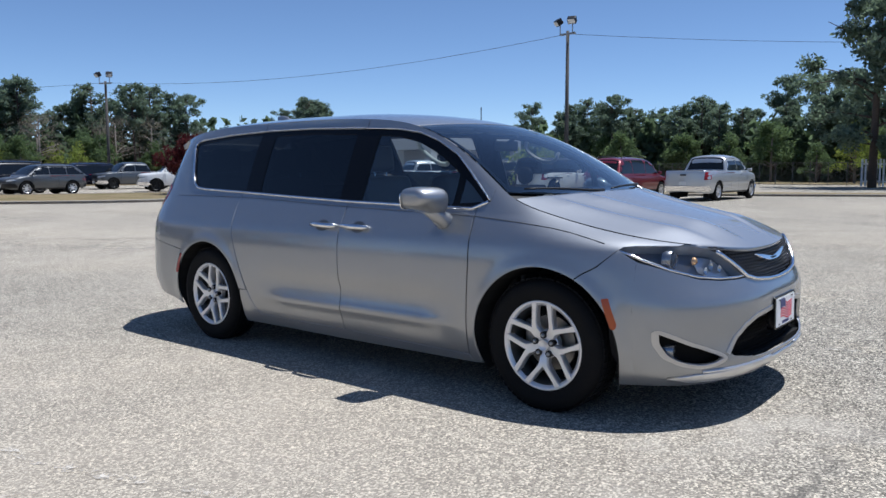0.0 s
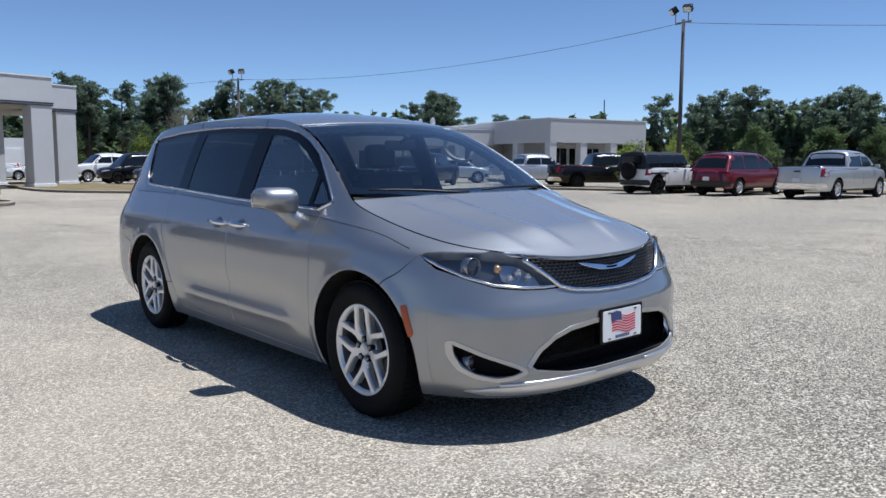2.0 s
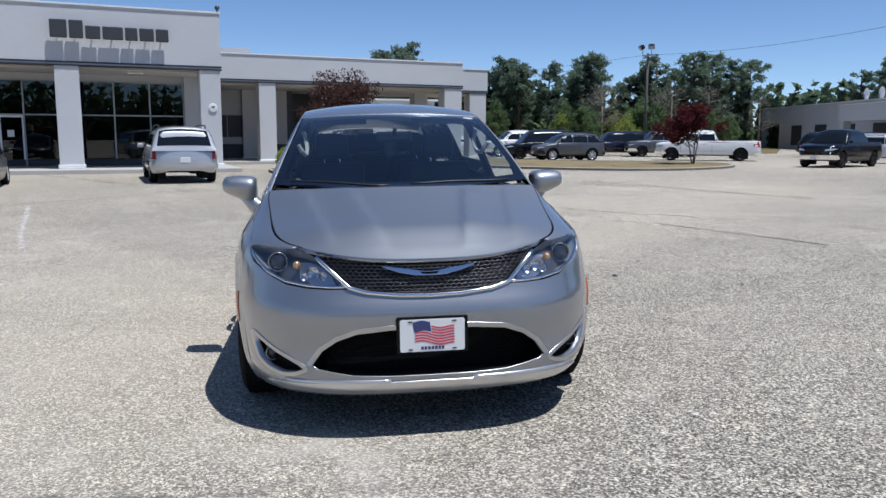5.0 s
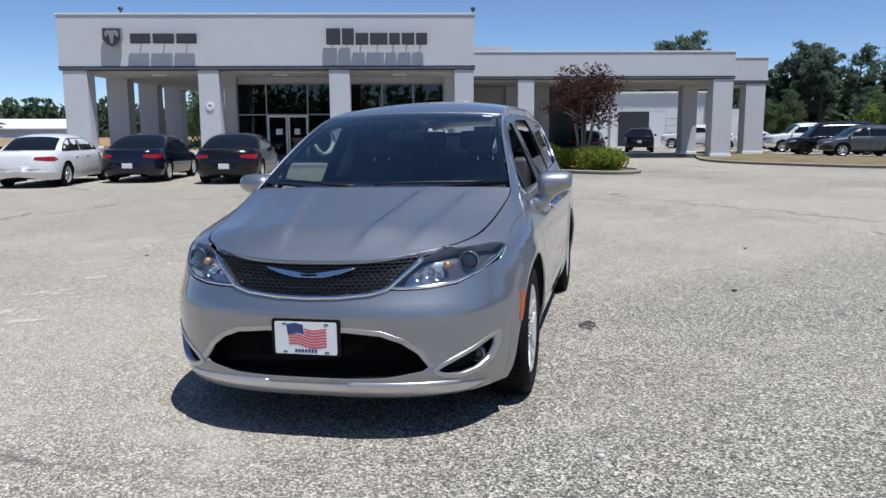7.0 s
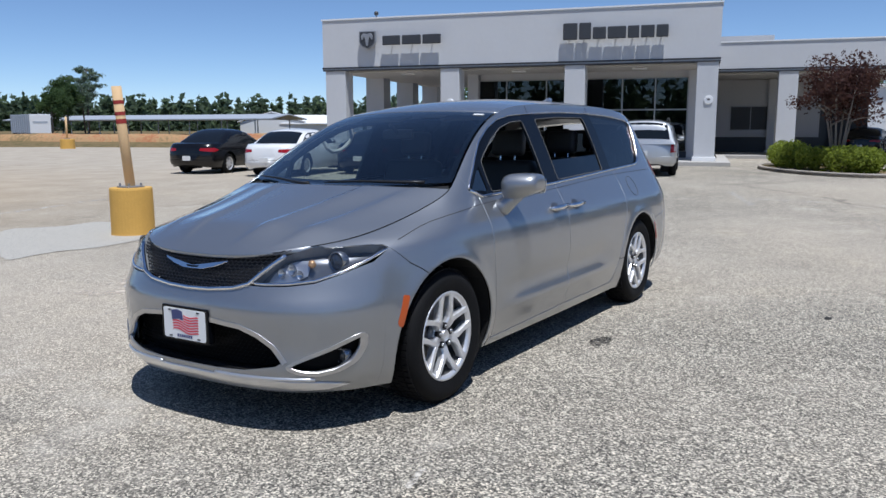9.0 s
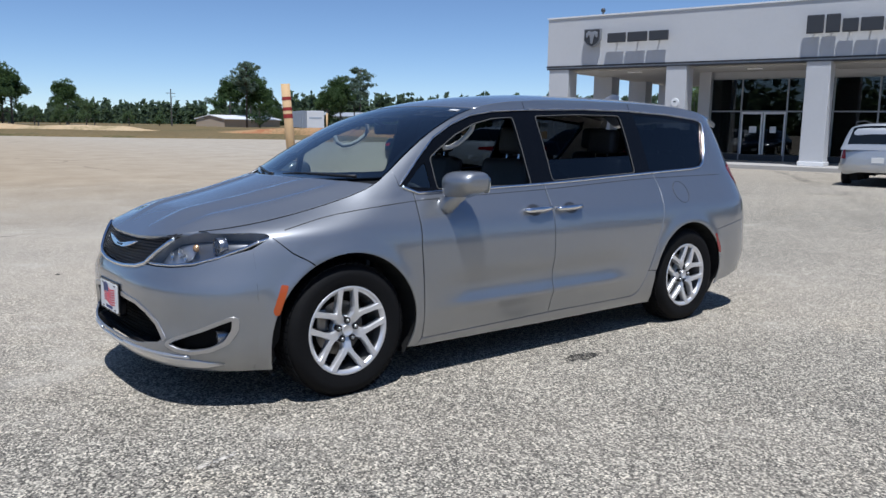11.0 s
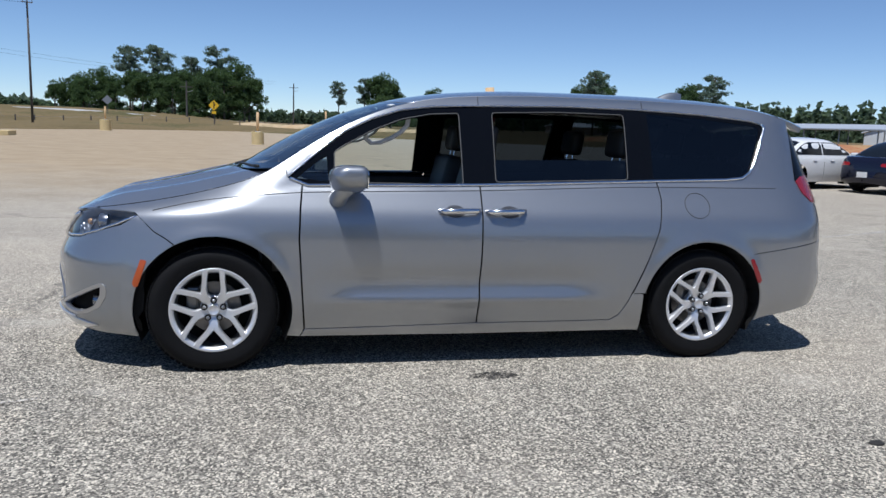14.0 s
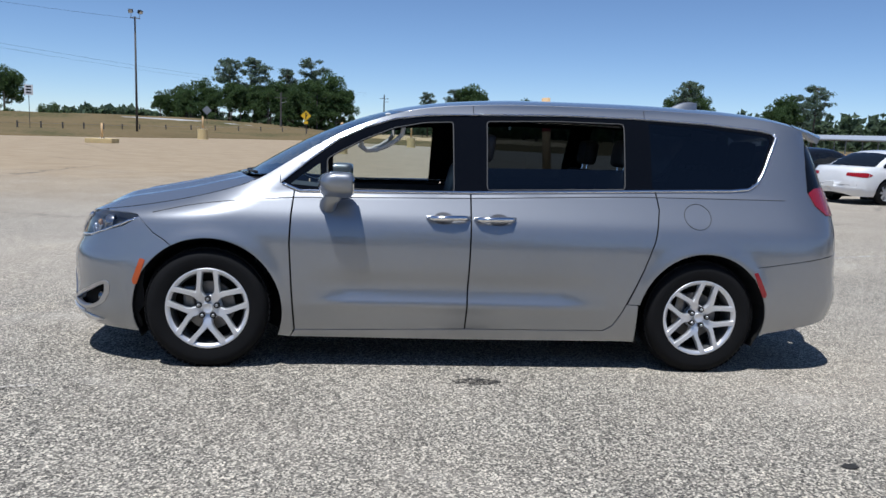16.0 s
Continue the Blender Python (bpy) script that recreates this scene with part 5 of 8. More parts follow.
# small litter on the lot
for i, (x, y, s) in enumerate(((-1.61, 2.48, 0.035), (1.9, -4.0, 0.02), (-0.9, 3.5, 0.02), (-2.5, 3.1, 0.02), (-3.2, -4.6, 0.03), (-4.5, 3.0, 0.03))):
    bm = bmesh.new()
    bmesh.ops.create_icosphere(bm, subdivisions=1, radius=s)
    for v in bm.verts:
        v.co = Vector((v.co.x * 1.4, v.co.y, max(v.co.z * 0.5, -0.004))) * (1 + 0.3 * noise.noise(v.co * 40 + Vector((i, 0, 0))))
    tagged(part("asphalt_crumb", bm, mat("tar crumb", (0.025, 0.024, 0.022), 0.8), m=Matrix.Translation((x, y, lot_height(x, y)))), "loose dark crumb of asphalt on the lot", "crumb", "crumbs on the lot")

# ---- the minivan: its surface ----
# car frame: x forward from mid wheelbase, y to its left, z up from the ground
VAN_TILT = Matrix.Rotation(radians(0.95), 4, "X") @ Matrix.Rotation(radians(-0.55), 4, "Y")


def spline(xs, ys, x):
    """Smooth value through the knots, with no overshoot."""
    n = len(xs)
    if x <= xs[0]:
        return ys[0]
    if x >= xs[-1]:
        return ys[-1]
    i = max(k for k in range(n - 1) if xs[k] <= x)
    h = xs[i + 1] - xs[i]

    def slope(k):
        return (ys[k + 1] - ys[k]) / (xs[k + 1] - xs[k])

    def tang(k):
        if k == 0 or k == n - 1:
            return slope(min(k, n - 2))
        a, b = slope(k - 1), slope(k)
        return 0 if a * b <= 0 else 2 * a * b / (a + b)
    t = (x - xs[i]) / h
    return (2 * t ** 3 - 3 * t * t + 1) * ys[i] + (t ** 3 - 2 * t * t + t) * h * tang(i) + (3 * t * t - 2 * t ** 3) * ys[i + 1] + (t ** 3 - t * t) * h * tang(i + 1)


SIDE_Z = [0.15, 0.25, 0.42, 0.60, 0.76, 0.86, 0.92, 0.96, 1.04, 1.126, 1.35, 1.53, 1.62, 1.70]
SIDE_Y = [0.90, 0.945, 0.982, 0.992, 0.990, 0.979, 0.962, 0.940, 0.894, 0.848, 0.748, 0.662, 0.605, 0.52]
NOSE_Z = [0.15, 0.22, 0.30, 0.42, 0.60, 0.70, 0.80, 0.90, 1.0]
NOSE_X = [2.36, 2.46, 2.510, 2.490, 2.502, 2.462, 2.425, 2.37, 2.2]
XA, XR = 1.45, -1.85


class Fair:
    """A faired curve: the knots' spline rolled flat by a soft window, so that no knot shows in the gloss."""

    def __init__(self, xs, ys, soft, step=0.01):
        self.lo, self.step = xs[0], step
        n = int(round((xs[-1] - xs[0]) / step)) + 1
        pad = int(3 * soft / step) + 3
        raw = []
        for i in range(-pad, n + pad):
            x = xs[0] + i * step
            if i < 0:
                y = ys[0] + (x - xs[0]) * (spline(xs, ys, xs[0] + step) - ys[0]) / step
            elif i >= n:
                y = ys[-1] + (x - xs[-1]) * (ys[-1] - spline(xs, ys, xs[-1] - step)) / step
            else:
                y = spline(xs, ys, x)
            raw.append(y)
        k = np.exp(-0.5 * (np.arange(-pad + 2, pad - 1) * step / soft) ** 2)
        self.v = np.convolve(np.array(raw), k / k.sum(), "valid").tolist()

    def __call__(self, x):
        u = min(max((x - self.lo) / self.step + 1.0, 1.0), len(self.v) - 2.001)
        i = int(u)
        t = u - i
        a, b, c, d = self.v[i - 1], self.v[i], self.v[i + 1], self.v[min(i + 2, len(self.v) - 1)]
        # uniform cubic B-spline: smooth in slope and curvature
        return (a * (1 - t) ** 3 + b * (3 * t ** 3 - 6 * t * t + 4) + c * (-3 * t ** 3 + 3 * t * t + 3 * t + 1) + d * t ** 3) / 6


SIDE_FAIR = Fair(SIDE_Z, SIDE_Y, 0.022)
NOSE_FAIR = Fair(NOSE_Z, NOSE_X, 0.02)


def half_width(z):
    return SIDE_FAIR(z)


def nose(z):
    return NOSE_FAIR(z)


def nose_q(z):
    return spline([0.2, 0.48, 0.9], [2.9, 2.85, 2.25], z)


def tail(z):
    return spline([0.2, 0.35, 0.5, 0.66, 1.0, 1.3, 1.55, 1.7], [-2.54, -2.65, -2.69, -2.665, -2.65, -2.57, -2.485, -2.41], z)


def front_x(y, z):
    """The nose's skin, seen from ahead."""
    r = min(abs(y) / half_width(z), 1.0)
    # the lamp tops lean back to meet hood and fender
    lean = 0.040 * max(0.0, min(1.0, (z - 0.86) / 0.06)) ** 2 * max(0.0, min(1.0, (abs(y) - 0.45) / 0.25))
    return XA + (nose(z) - XA) * max(1 - r ** 3, 0) ** (1 / nose_q(z)) - lean


EDGE_X = [-2.46, -2.35, -2.1, -1.7, -1.2, -0.5, 0.0, 0.25, 0.45, 0.62, 0.8, 1.0, 1.15, 1.25, 1.32, 1.5, 1.75, 1.95, 2.12, 2.25]
EDGE_Y = [0.545, 0.56, 0.575, 0.585, 0.59, 0.60, 0.61, 0.625, 0.645, 0.668, 0.702, 0.748, 0.788, 0.812, 0.822, 0.805, 0.778, 0.748, 0.685, 0.565]
EDGE_Z = [1.57, 1.61, 1.655, 1.68, 1.687, 1.68, 1.655, 1.625, 1.578, 1.518, 1.432, 1.315, 1.215, 1.15, 1.118, 1.058, 0.995, 0.955, 0.926, 0.905]


EDGE_YF, EDGE_ZF = Fair(EDGE_X, EDGE_Y, 0.045), Fair(EDGE_X, EDGE_Z, 0.035)
CREASE = Fair([-2.2, -1.2, 0.0, 0.6, 1.0, 1.3, 1.6, 1.9], [1.135, 1.122, 1.074, 1.057, 1.045, 1.022, 0.985, 0.915], 0.06)


def edge(x):
    """The line where the flank meets hood, windshield and roof: y, z."""
    return EDGE_YF(x), EDGE_ZF(x)


def base_w(x, z):
    if x > XA:
        r = min((x - XA) / (nose(z) - XA), 1.0)
        return half_width(z) * max(1 - r ** nose_q(z), 0) ** (1 / 3)
    if x < XR:
        r = min((XR - x) / (XR - tail(z)), 1.0)
        return half_width(z) * max(1 - r ** 4.2, 0) ** (1 / 3.4)
    return half_width(z)


def flank_y(x, z):
    """The flank's skin, seen from the side."""
    ye, ze = edge(x)
    k = max(0.0, min(1.0, (x - 1.0) / 0.7))
    k = k * k * (3 - 2 * k)
    zk = (ze - 0.10) * (1 - k) + 0.875 * k
    y = base_w(x, z)
    if z > zk:
        t = (z - zk) / (ze - zk)
        y += (ye - base_w(x, ze)) * t ** 2.4
    # soft lip round the wheel openings, a pressed band low on the doors and the shoulder crease
    for cx in (1.548, -1.548):
        d = math.hypot(x - cx, z - 0.35)
        if 0.40 < d < 0.60:
            y += 0.012 * math.exp(-((d - 0.44) / 0.05) ** 2)
    fade = max(0.0, min(1.0, (1.02 - x) / 0.3)) * max(0.0, min(1.0, (x + 0.95) / 0.35))
    y += fade * (0.012 * math.exp(-((z - 0.41) / 0.036) ** 2) - 0.019 * math.exp(-((z - 0.53) / 0.075) ** 2))
    zc = CREASE(x)
    if -2.2 < x < 1.9 and zc < z < zc + 0.2:
        k = min(1.0, (1.9 - x) / 0.6, (x + 2.2) / 0.6)
        d = z - zc
        y -= k * 0.007 * (1 - math.exp(-(d / 0.022) ** 2)) * math.exp(-d / 0.09)
    return y


def top_point(xe, v):
    """Hood, windshield and roof: xe runs along the edge, v from the middle (0) to the edge (1)."""
    ye, ze = edge(xe)
    dx = spline([-2.46, -2.2, -1.6, 0.0, 0.40, 0.8, 1.20, 1.24, 1.32, 1.95, 2.12, 2.25], [-0.16, -0.08, 0.0, 0.02, 0.09, 0.16, 0.235, 0.217, 0.178, 0.17, 0.175, 0.165], xe)
    dz = spline([-2.46, -2.0, -0.5, 0.0, 0.40, 0.8, 1.20, 1.25, 1.32, 1.6, 1.95, 2.15, 2.25], [0.05, 0.06, 0.055, 0.045, 0.022, 0.0, -0.03, -0.0, 0.035, 0.05, 0.045, -0.010, -0.045], xe)
    a = abs(v)
    y = v * ye
    z = ze + dz * (1 - a ** 2.2)
    if 1.24 < xe < 2.2:
        k = min(1.0, (xe - 1.24) / 0.2, (2.2 - xe) / 0.25)
        for at, h in ((spline([1.3, 2.2], [0.36, 0.20], xe), 0.013), (spline([1.3, 2.2], [0.62, 0.46], xe), 0.009)):
            d = abs(y) - at
            z += k * h * (math.exp(-(d / 0.035) ** 2) if d < 0 else math.exp(-(d / 0.11) ** 2))
    full = max(0.0, min(1.0, (xe - 1.6) / 0.5))
    return Vector((xe + dx * (1 - a ** (2 + 1.3 * full * full * (3 - 2 * full))), y, z))


def skin(name, outline, surf, material, parent, holes=(), step=0.035, mirror=False, rim=0.010, inset=0.0, label="", grid=None, smooth=True, thick=True):
    """A panel: the outline (less its holes) of a flat view, laid on the surface surf(a, b), with turned-in edges."""
    bounds = [dense(outline, step)] + [dense(h, step) for h in holes]
    pts, edges = [], []
    for loop in bounds:
        k = len(pts)
        pts += [Vector(p) for p in loop]
        edges += [(k + i, k + (i + 1) % len(loop)) for i in range(len(loop))]
    nb = len(pts)
    xs, ys = [p[0] for p in outline], [p[1] for p in outline]
    a = math.floor(min(xs) / step) * step
    barrier = np.array([tuple(p) for p in pts])
    while a < max(xs):
        b = math.floor(min(ys) / step) * step
        while b < max(ys):
            p = (a + 0.0003, b + 0.0003)
            if inside(p, bounds[0]) and not any(inside(p, h) for h in bounds[1:]) and np.min(np.sum((barrier - p) ** 2, axis=1)) > (0.42 * step) ** 2:
                pts.append(Vector(p))
            b += step
        a += step
    vs, _, fs, _, _, _ = delaunay_2d_cdt(pts, edges, [], 0, 1e-6)
    keep = []
    for f in fs:
        c = sum((vs[i] for i in f), Vector((0, 0))) / len(f)
        if inside(c, bounds[0]) and not any(inside(c, h) for h in bounds[1:]):
            keep.append(tuple(f))
    e = 0.004
    sgn = -1 if mirror else 1
    cos, nors = [], []
    for p in vs:
        o = surf(p.x, p.y)
        u, w = surf(p.x + e, p.y) - surf(p.x - e, p.y), surf(p.x, p.y + e) - surf(p.x, p.y - e)
        n = u.cross(w)
        n = n.normalized() if n.length > 1e-12 else Vector((0, 0, 1))
        nors.append(n)
        cos.append(o)
    mid = sum(cos, Vector()) / len(cos)
    flip = 1 if sum(n.dot(c - Vector((-0.1, 0.0, 0.6))) for n, c in zip(nors, cos)) > 0 else -1
    nors = [n * flip for n in nors]
    cos = [c - n * inset for c, n in zip(cos, nors)]
    if mirror:
        cos = [Vector((c.x, -c.y, c.z)) for c in cos]
        nors = [Vector((n.x, -n.y, n.z)) for n in nors]
    faces = []
    for f in keep:
        g = (cos[f[1]] - cos[f[0]]).cross(cos[f[2]] - cos[f[0]])
        faces.append(f if g.dot(nors[f[0]]) > 0 else f[::-1])
    if thick:
        count = {}
        for f in faces:
            for i in range(3):
                count[(f[i], f[(i + 1) % 3])] = 1
        rims = [k for k in count if (k[1], k[0]) not in count]
        # turned-in edge with normals of its own, rolling over from the panel's
        away = {}
        for i, j in rims:
            o = (cos[j] - cos[i]).cross(nors[i] + nors[j])
            o = o.normalized() if o.length > 1e-12 else nors[i]
            for k in (i, j):
                away[k] = away.get(k, Vector()) + o
        lip = {}
        for k, o in away.items():
            lip[k] = len(cos)
            o = o.normalized() if o.length > 1e-9 else nors[k]
            cos += [cos[k].copy(), cos[k] - nors[k] * rim]
            nors += [(nors[k] + o * 0.8).normalized(), o]
        faces += [(lip[j], lip[i], lip[i] + 1, lip[j] + 1) for i, j in rims]
    me = bpy.data.meshes.new(name)
    me.from_pydata(cos, [], faces)
    me.materials.append(material)
    me.polygons.foreach_set("use_smooth", [True] * len(me.polygons))
    me.normals_split_custom_set_from_vertices(nors)
    me.update()
    return part(name, me, material, parent, label)


def flank(x, z):
    return Vector((x, flank_y(x, z), z))


def front(y, z):
    return Vector((front_x(y, z), y, z))


def top(xe, v):
    return top_point(xe, v)

# ---- the minivan: its panels ----
van = thing("minivan", VAN_TILT, "silver minivan with chrome trim, alloy wheels and a flag plate", "minivan")


def arc(cx, cz, r, a0, a1, n=18):
    return [(cx + r * math.cos(radians(a0 + (a1 - a0) * i / n)), cz + r * math.sin(radians(a0 + (a1 - a0) * i / n))) for i in range(n + 1)]


def edge_line(x0, x1, n=16, drop=0.0):
    return [(x0 + (x1 - x0) * i / n, edge(x0 + (x1 - x0) * i / n)[1] - drop) for i in range(n + 1)]


GAP = 0.0052
FX, RX, WZ, RA_F, RA_R = 1.548, -1.548, 0.35, 0.442, 0.432
DLO = [(1.135, 1.128), (1.02, 1.082), (0.6, 1.092), (-0.028, 1.108), (-0.6, 1.132), (-1.22, 1.160), (-1.75, 1.182), (-1.87, 1.195), (-1.935, 1.232), (-1.985, 1.30),
       (-2.065, 1.45), (-2.118, 1.54), (-2.10, 1.565), (-2.02, 1.582), (-1.64, 1.610), (-1.17, 1.622), (-0.668, 1.619), (0.027, 1.592), (0.24, 1.577), (0.446, 1.546), (0.623, 1.487), (0.797, 1.401), (0.931, 1.298)]
DOOR_A = [(1.052, 1.092), (1.066, 0.95), (1.072, 0.776), (1.054, 0.5), (1.034, 0.240)]
SLIDE = [(-1.234, 1.160), (-1.246, 1.05), (-1.205, 0.85), (-1.139, 0.665), (-1.018, 0.386), (-0.972, 0.305), (-0.915, 0.268)]
SEAM = [(1.962, 0.898), (1.87, 0.805), (1.80, 0.766), (1.762, 0.738)]
SPLIT_X = 2.05


def offs(line, dx, dz=0.0):
    return [(x + dx, z + dz) for x, z in line]


a_lo = math.degrees(math.asin((0.20 - WZ) / RA_F))
fender = edge_line(1.15, 2.20, 22, 0.002) + [(2.19, 0.908), (2.10, 0.912), (2.03, 0.913), (1.975, 0.908), SEAM[0]] + offs(SEAM, -GAP, GAP)[1:] + arc(FX, WZ, RA_F, 61, 180 - a_lo, 22) + [(1.06, 0.19)] + [(x + GAP, z) for x, z in DOOR_A[::-1]] + [(1.142, 1.126)]
bumper_flank = [(SPLIT_X, 0.20)] + [(SPLIT_X, 0.2 + 0.636 * i / 9) for i in range(1, 10)] + [(2.0, 0.866), (1.960, 0.893)] + SEAM[1:] + arc(FX, WZ, RA_F, 60, a_lo, 14)
front_door = [(1.03, 1.084), (0.6, 1.092), (-0.028 + GAP, 1.108), (-0.024 + GAP, 0.7), (-0.018 + GAP, 0.262), (0.5, 0.25)] + offs(DOOR_A[::-1], -GAP)
slide_door = [(-0.028 - GAP, 1.110), (-0.6, 1.134), (-1.228, 1.160)] + offs(SLIDE[1:], GAP) + [(-0.5, 0.264), (-0.018 - GAP, 0.262), (-0.024 - GAP, 0.7)]
rocker = [(1.055, 0.19), (1.030, 0.234), (0.5, 0.244), (-0.018, 0.256), (-0.5, 0.258), (-0.915, 0.262), (-0.972, 0.298), (-1.018, 0.38), (-1.045, 0.44), (-1.115, 0.44), (-1.125, 0.19), (0.0, 0.185)]
r_lo = math.degrees(math.asin((0.245 - WZ) / RA_R))
quarter = [(-1.234 - GAP, 1.163)] + offs(SLIDE[1:4], -GAP) + [(-1.052, 0.446), (-1.125, 0.446)] + arc(RX, WZ, RA_R, 13, 140, 20) + [(-1.35 - 0.55, 0.705), (-2.30, 0.765)] + [(tail(0.8) + 0.10, 0.80), (tail(1.0) + 0.09, 1.0)] + \
    [(-2.36, 1.09), (-2.305, 1.19), (-2.325, 1.35), (-2.352, 1.47), (-2.372, 1.52)] + edge_line(-2.36, 1.15, 40, 0.002) + [DLO[0]] + DLO[:4:-1][:-1] + [DLO[5]]
rear_bumper = [(-1.35 - 0.545, 0.699), (-2.30, 0.759), (tail(0.8) + 0.10, 0.794)] + [(tail(0.8 - 0.055 * i) + 0.10, 0.8 - 0.055 * i) for i in range(1, 9)] + [(-2.0, 0.262)] + arc(RX, WZ, RA_R, 180 - r_lo, 141, 12)
tail_poly = [(-2.36, 1.096), (-2.299, 1.19), (-2.319, 1.35), (-2.346, 1.475), (-2.365, 1.515), (-2.40, 1.49), (tail(1.35) + 0.05, 1.35), (tail(1.2) + 0.05, 1.2), (tail(1.1) + 0.05, 1.1), (tail(1.02) + 0.07, 1.015)]

for mir in (False, True):
    skin("fender", fender, flank, PAINT, van, mirror=mir, step=0.026)
    skin("bumper_corner", bumper_flank, flank, PAINT, van, mirror=mir, step=0.026)
    skin("front_door", front_door, flank, PAINT, van, mirror=mir, step=0.026)
    skin("sliding_door", slide_door, flank, PAINT, van, mirror=mir, step=0.026)
    skin("sill", rocker, flank, PAINT, van, mirror=mir, step=0.026)
    skin("quarter_panel", quarter, flank, PAINT, van, mirror=mir, step=0.026)
    skin("rear_bumper_corner", rear_bumper, flank, PAINT, van, mirror=mir, step=0.026)

# front fascia, seen from ahead
LAMP = [(0.395, 0.738), (0.47, 0.735), (0.58, 0.738), (0.69, 0.752), (0.775, 0.788), (0.848, 0.842), (0.884, 0.897), (0.80, 0.917), (0.70, 0.918), (0.61, 0.904), (0.534, 0.872), (0.46, 0.803)]
GRILLE_R = [(0.0, 0.700), (0.15, 0.705), (0.304, 0.722), (0.385, 0.744), (0.45, 0.806), (0.525, 0.868), (0.56, 0.897), (0.308, 0.878), (0.0, 0.870)]
INTAKE_R = [(0.0, 0.548), (0.2, 0.545), (0.36, 0.530), (0.45, 0.495), (0.52, 0.445), (0.575, 0.372), (0.545, 0.350), (0.377, 0.322), (0.2, 0.316), (0.0, 0.315)]
FOG = [(0.868, 0.500), (0.862, 0.43), (0.835, 0.362), (0.785, 0.325), (0.715, 0.308), (0.65, 0.318), (0.592, 0.345), (0.63, 0.372), (0.76, 0.432)]


def split_y(z):
    return flank_y(SPLIT_X, z)


def sym(half):
    return half + [(-y, z) for y, z in reversed(half) if abs(y) > 1e-6]


fascia_side = [(split_y(0.2 + 0.634 * i / 12), 0.2 + 0.634 * i / 12) for i in range(13)]
fascia = sym([(0.0, 0.20), (0.5, 0.20)] + fascia_side + [(0.775, 0.782), (0.69, 0.745), (0.58, 0.731), (0.47, 0.728), (0.39, 0.730), (0.304, 0.714), (0.15, 0.697), (0.0, 0.692)])
skin("front_bumper", fascia, front, PAINT, van, holes=[sym(INTAKE_R), FOG, [(-y, z) for y, z in FOG]], step=0.028)
# hood, windshield, roof
skin("hood", [(1.285, -0.991), (2.245, -0.991), (2.245, 0.991), (1.285, 0.991)], top, PAINT, van, step=0.035, rim=0.024)
skin("windshield", [(0.405, -0.97), (1.215, -0.985), (1.215, 0.985), (0.405, 0.97)], top, WINDSHIELD, van, step=0.05, thick=False, inset=0.003)
skin("roof", [(-2.40, -0.998), (0.395, -0.998), (0.395, 0.998), (-2.40, 0.998)], top, PAINT, van, step=0.05)

# ---- the minivan: lamps, grille, glass, wheels, trim and cabin ----
HEADLINER = mat("light grey headliner cloth", (0.55, 0.53, 0.50), 0.9, vary=0.08, scale=30)
SEAT = mat("black seat leather", (0.030, 0.029, 0.029), 0.5, vary=0.2, scale=10, bump=0.1, bscale=40)
DASH = mat("charcoal dashboard", (0.095, 0.095, 0.098), 0.6, vary=0.1, scale=20, bump=0.1)
SILVER_LIP = mat("bright silver lip", (0.66, 0.66, 0.67), 0.28, 0.8, 0.5)
AMBER = mat("amber marker", (0.42, 0.075, 0.012), 0.3, coat=0.4)
RED = mat("red lamp", (0.24, 0.006, 0.012), 0.2, coat=0.8)
BULB = mat("clear amber reflector", (0.75, 0.45, 0.22), 0.25, 0.6)
REFLECT = mat("lamp reflector", (0.70, 0.71, 0.73), 0.18, 0.9)
WHITE = mat("white plate", (0.78, 0.78, 0.77), 0.45, vary=0.03)
FLAG_RED = mat("flag red", (0.62, 0.05, 0.07), 0.5)
FLAG_BLUE = mat("flag blue", (0.05, 0.06, 0.17), 0.5)
WEATHER = mat("grey weatherstrip", (0.10, 0.098, 0.095), 0.7, spec=0.2)
GAP_AND_SHADE = mat("panel gap and crease shade", (0.07, 0.07, 0.07), 0.8)
DISC = mat("brake steel", (0.22, 0.21, 0.2), 0.4, 0.9, vary=0.2, scale=20)


def strip(name, line, surf, r, material, parent, out=0.004, mirror=False, flat=0.6, label=""):
    """A rounded moulding laid along a line on a surface."""
    pts = dense(line, 0.03, closed=False)
    cos = []
    for a, b in pts:
        e = 0.004
        n = (surf(a + e, b) - surf(a - e, b)).cross(surf(a, b + e) - surf(a, b - e)).normalized()
        o = surf(a, b)
        if n.dot(o - Vector((-0.1, 0.0, 0.6))) < 0:
            n = -n
        o = o + n * out
        cos.append(Vector((o.x, -o.y, o.z)) if mirror else o)
    bm = bmesh.new()
    tube(bm, cos, r, 8)
    return part(name, bm, material, parent, label, smooth=True)


def back(y, z):
    r = min(abs(y) / half_width(z), 1.0)
    return Vector((XR - (XR - tail(z)) * max(1 - r ** 3.4, 0) ** (1 / 4.2), y, z))


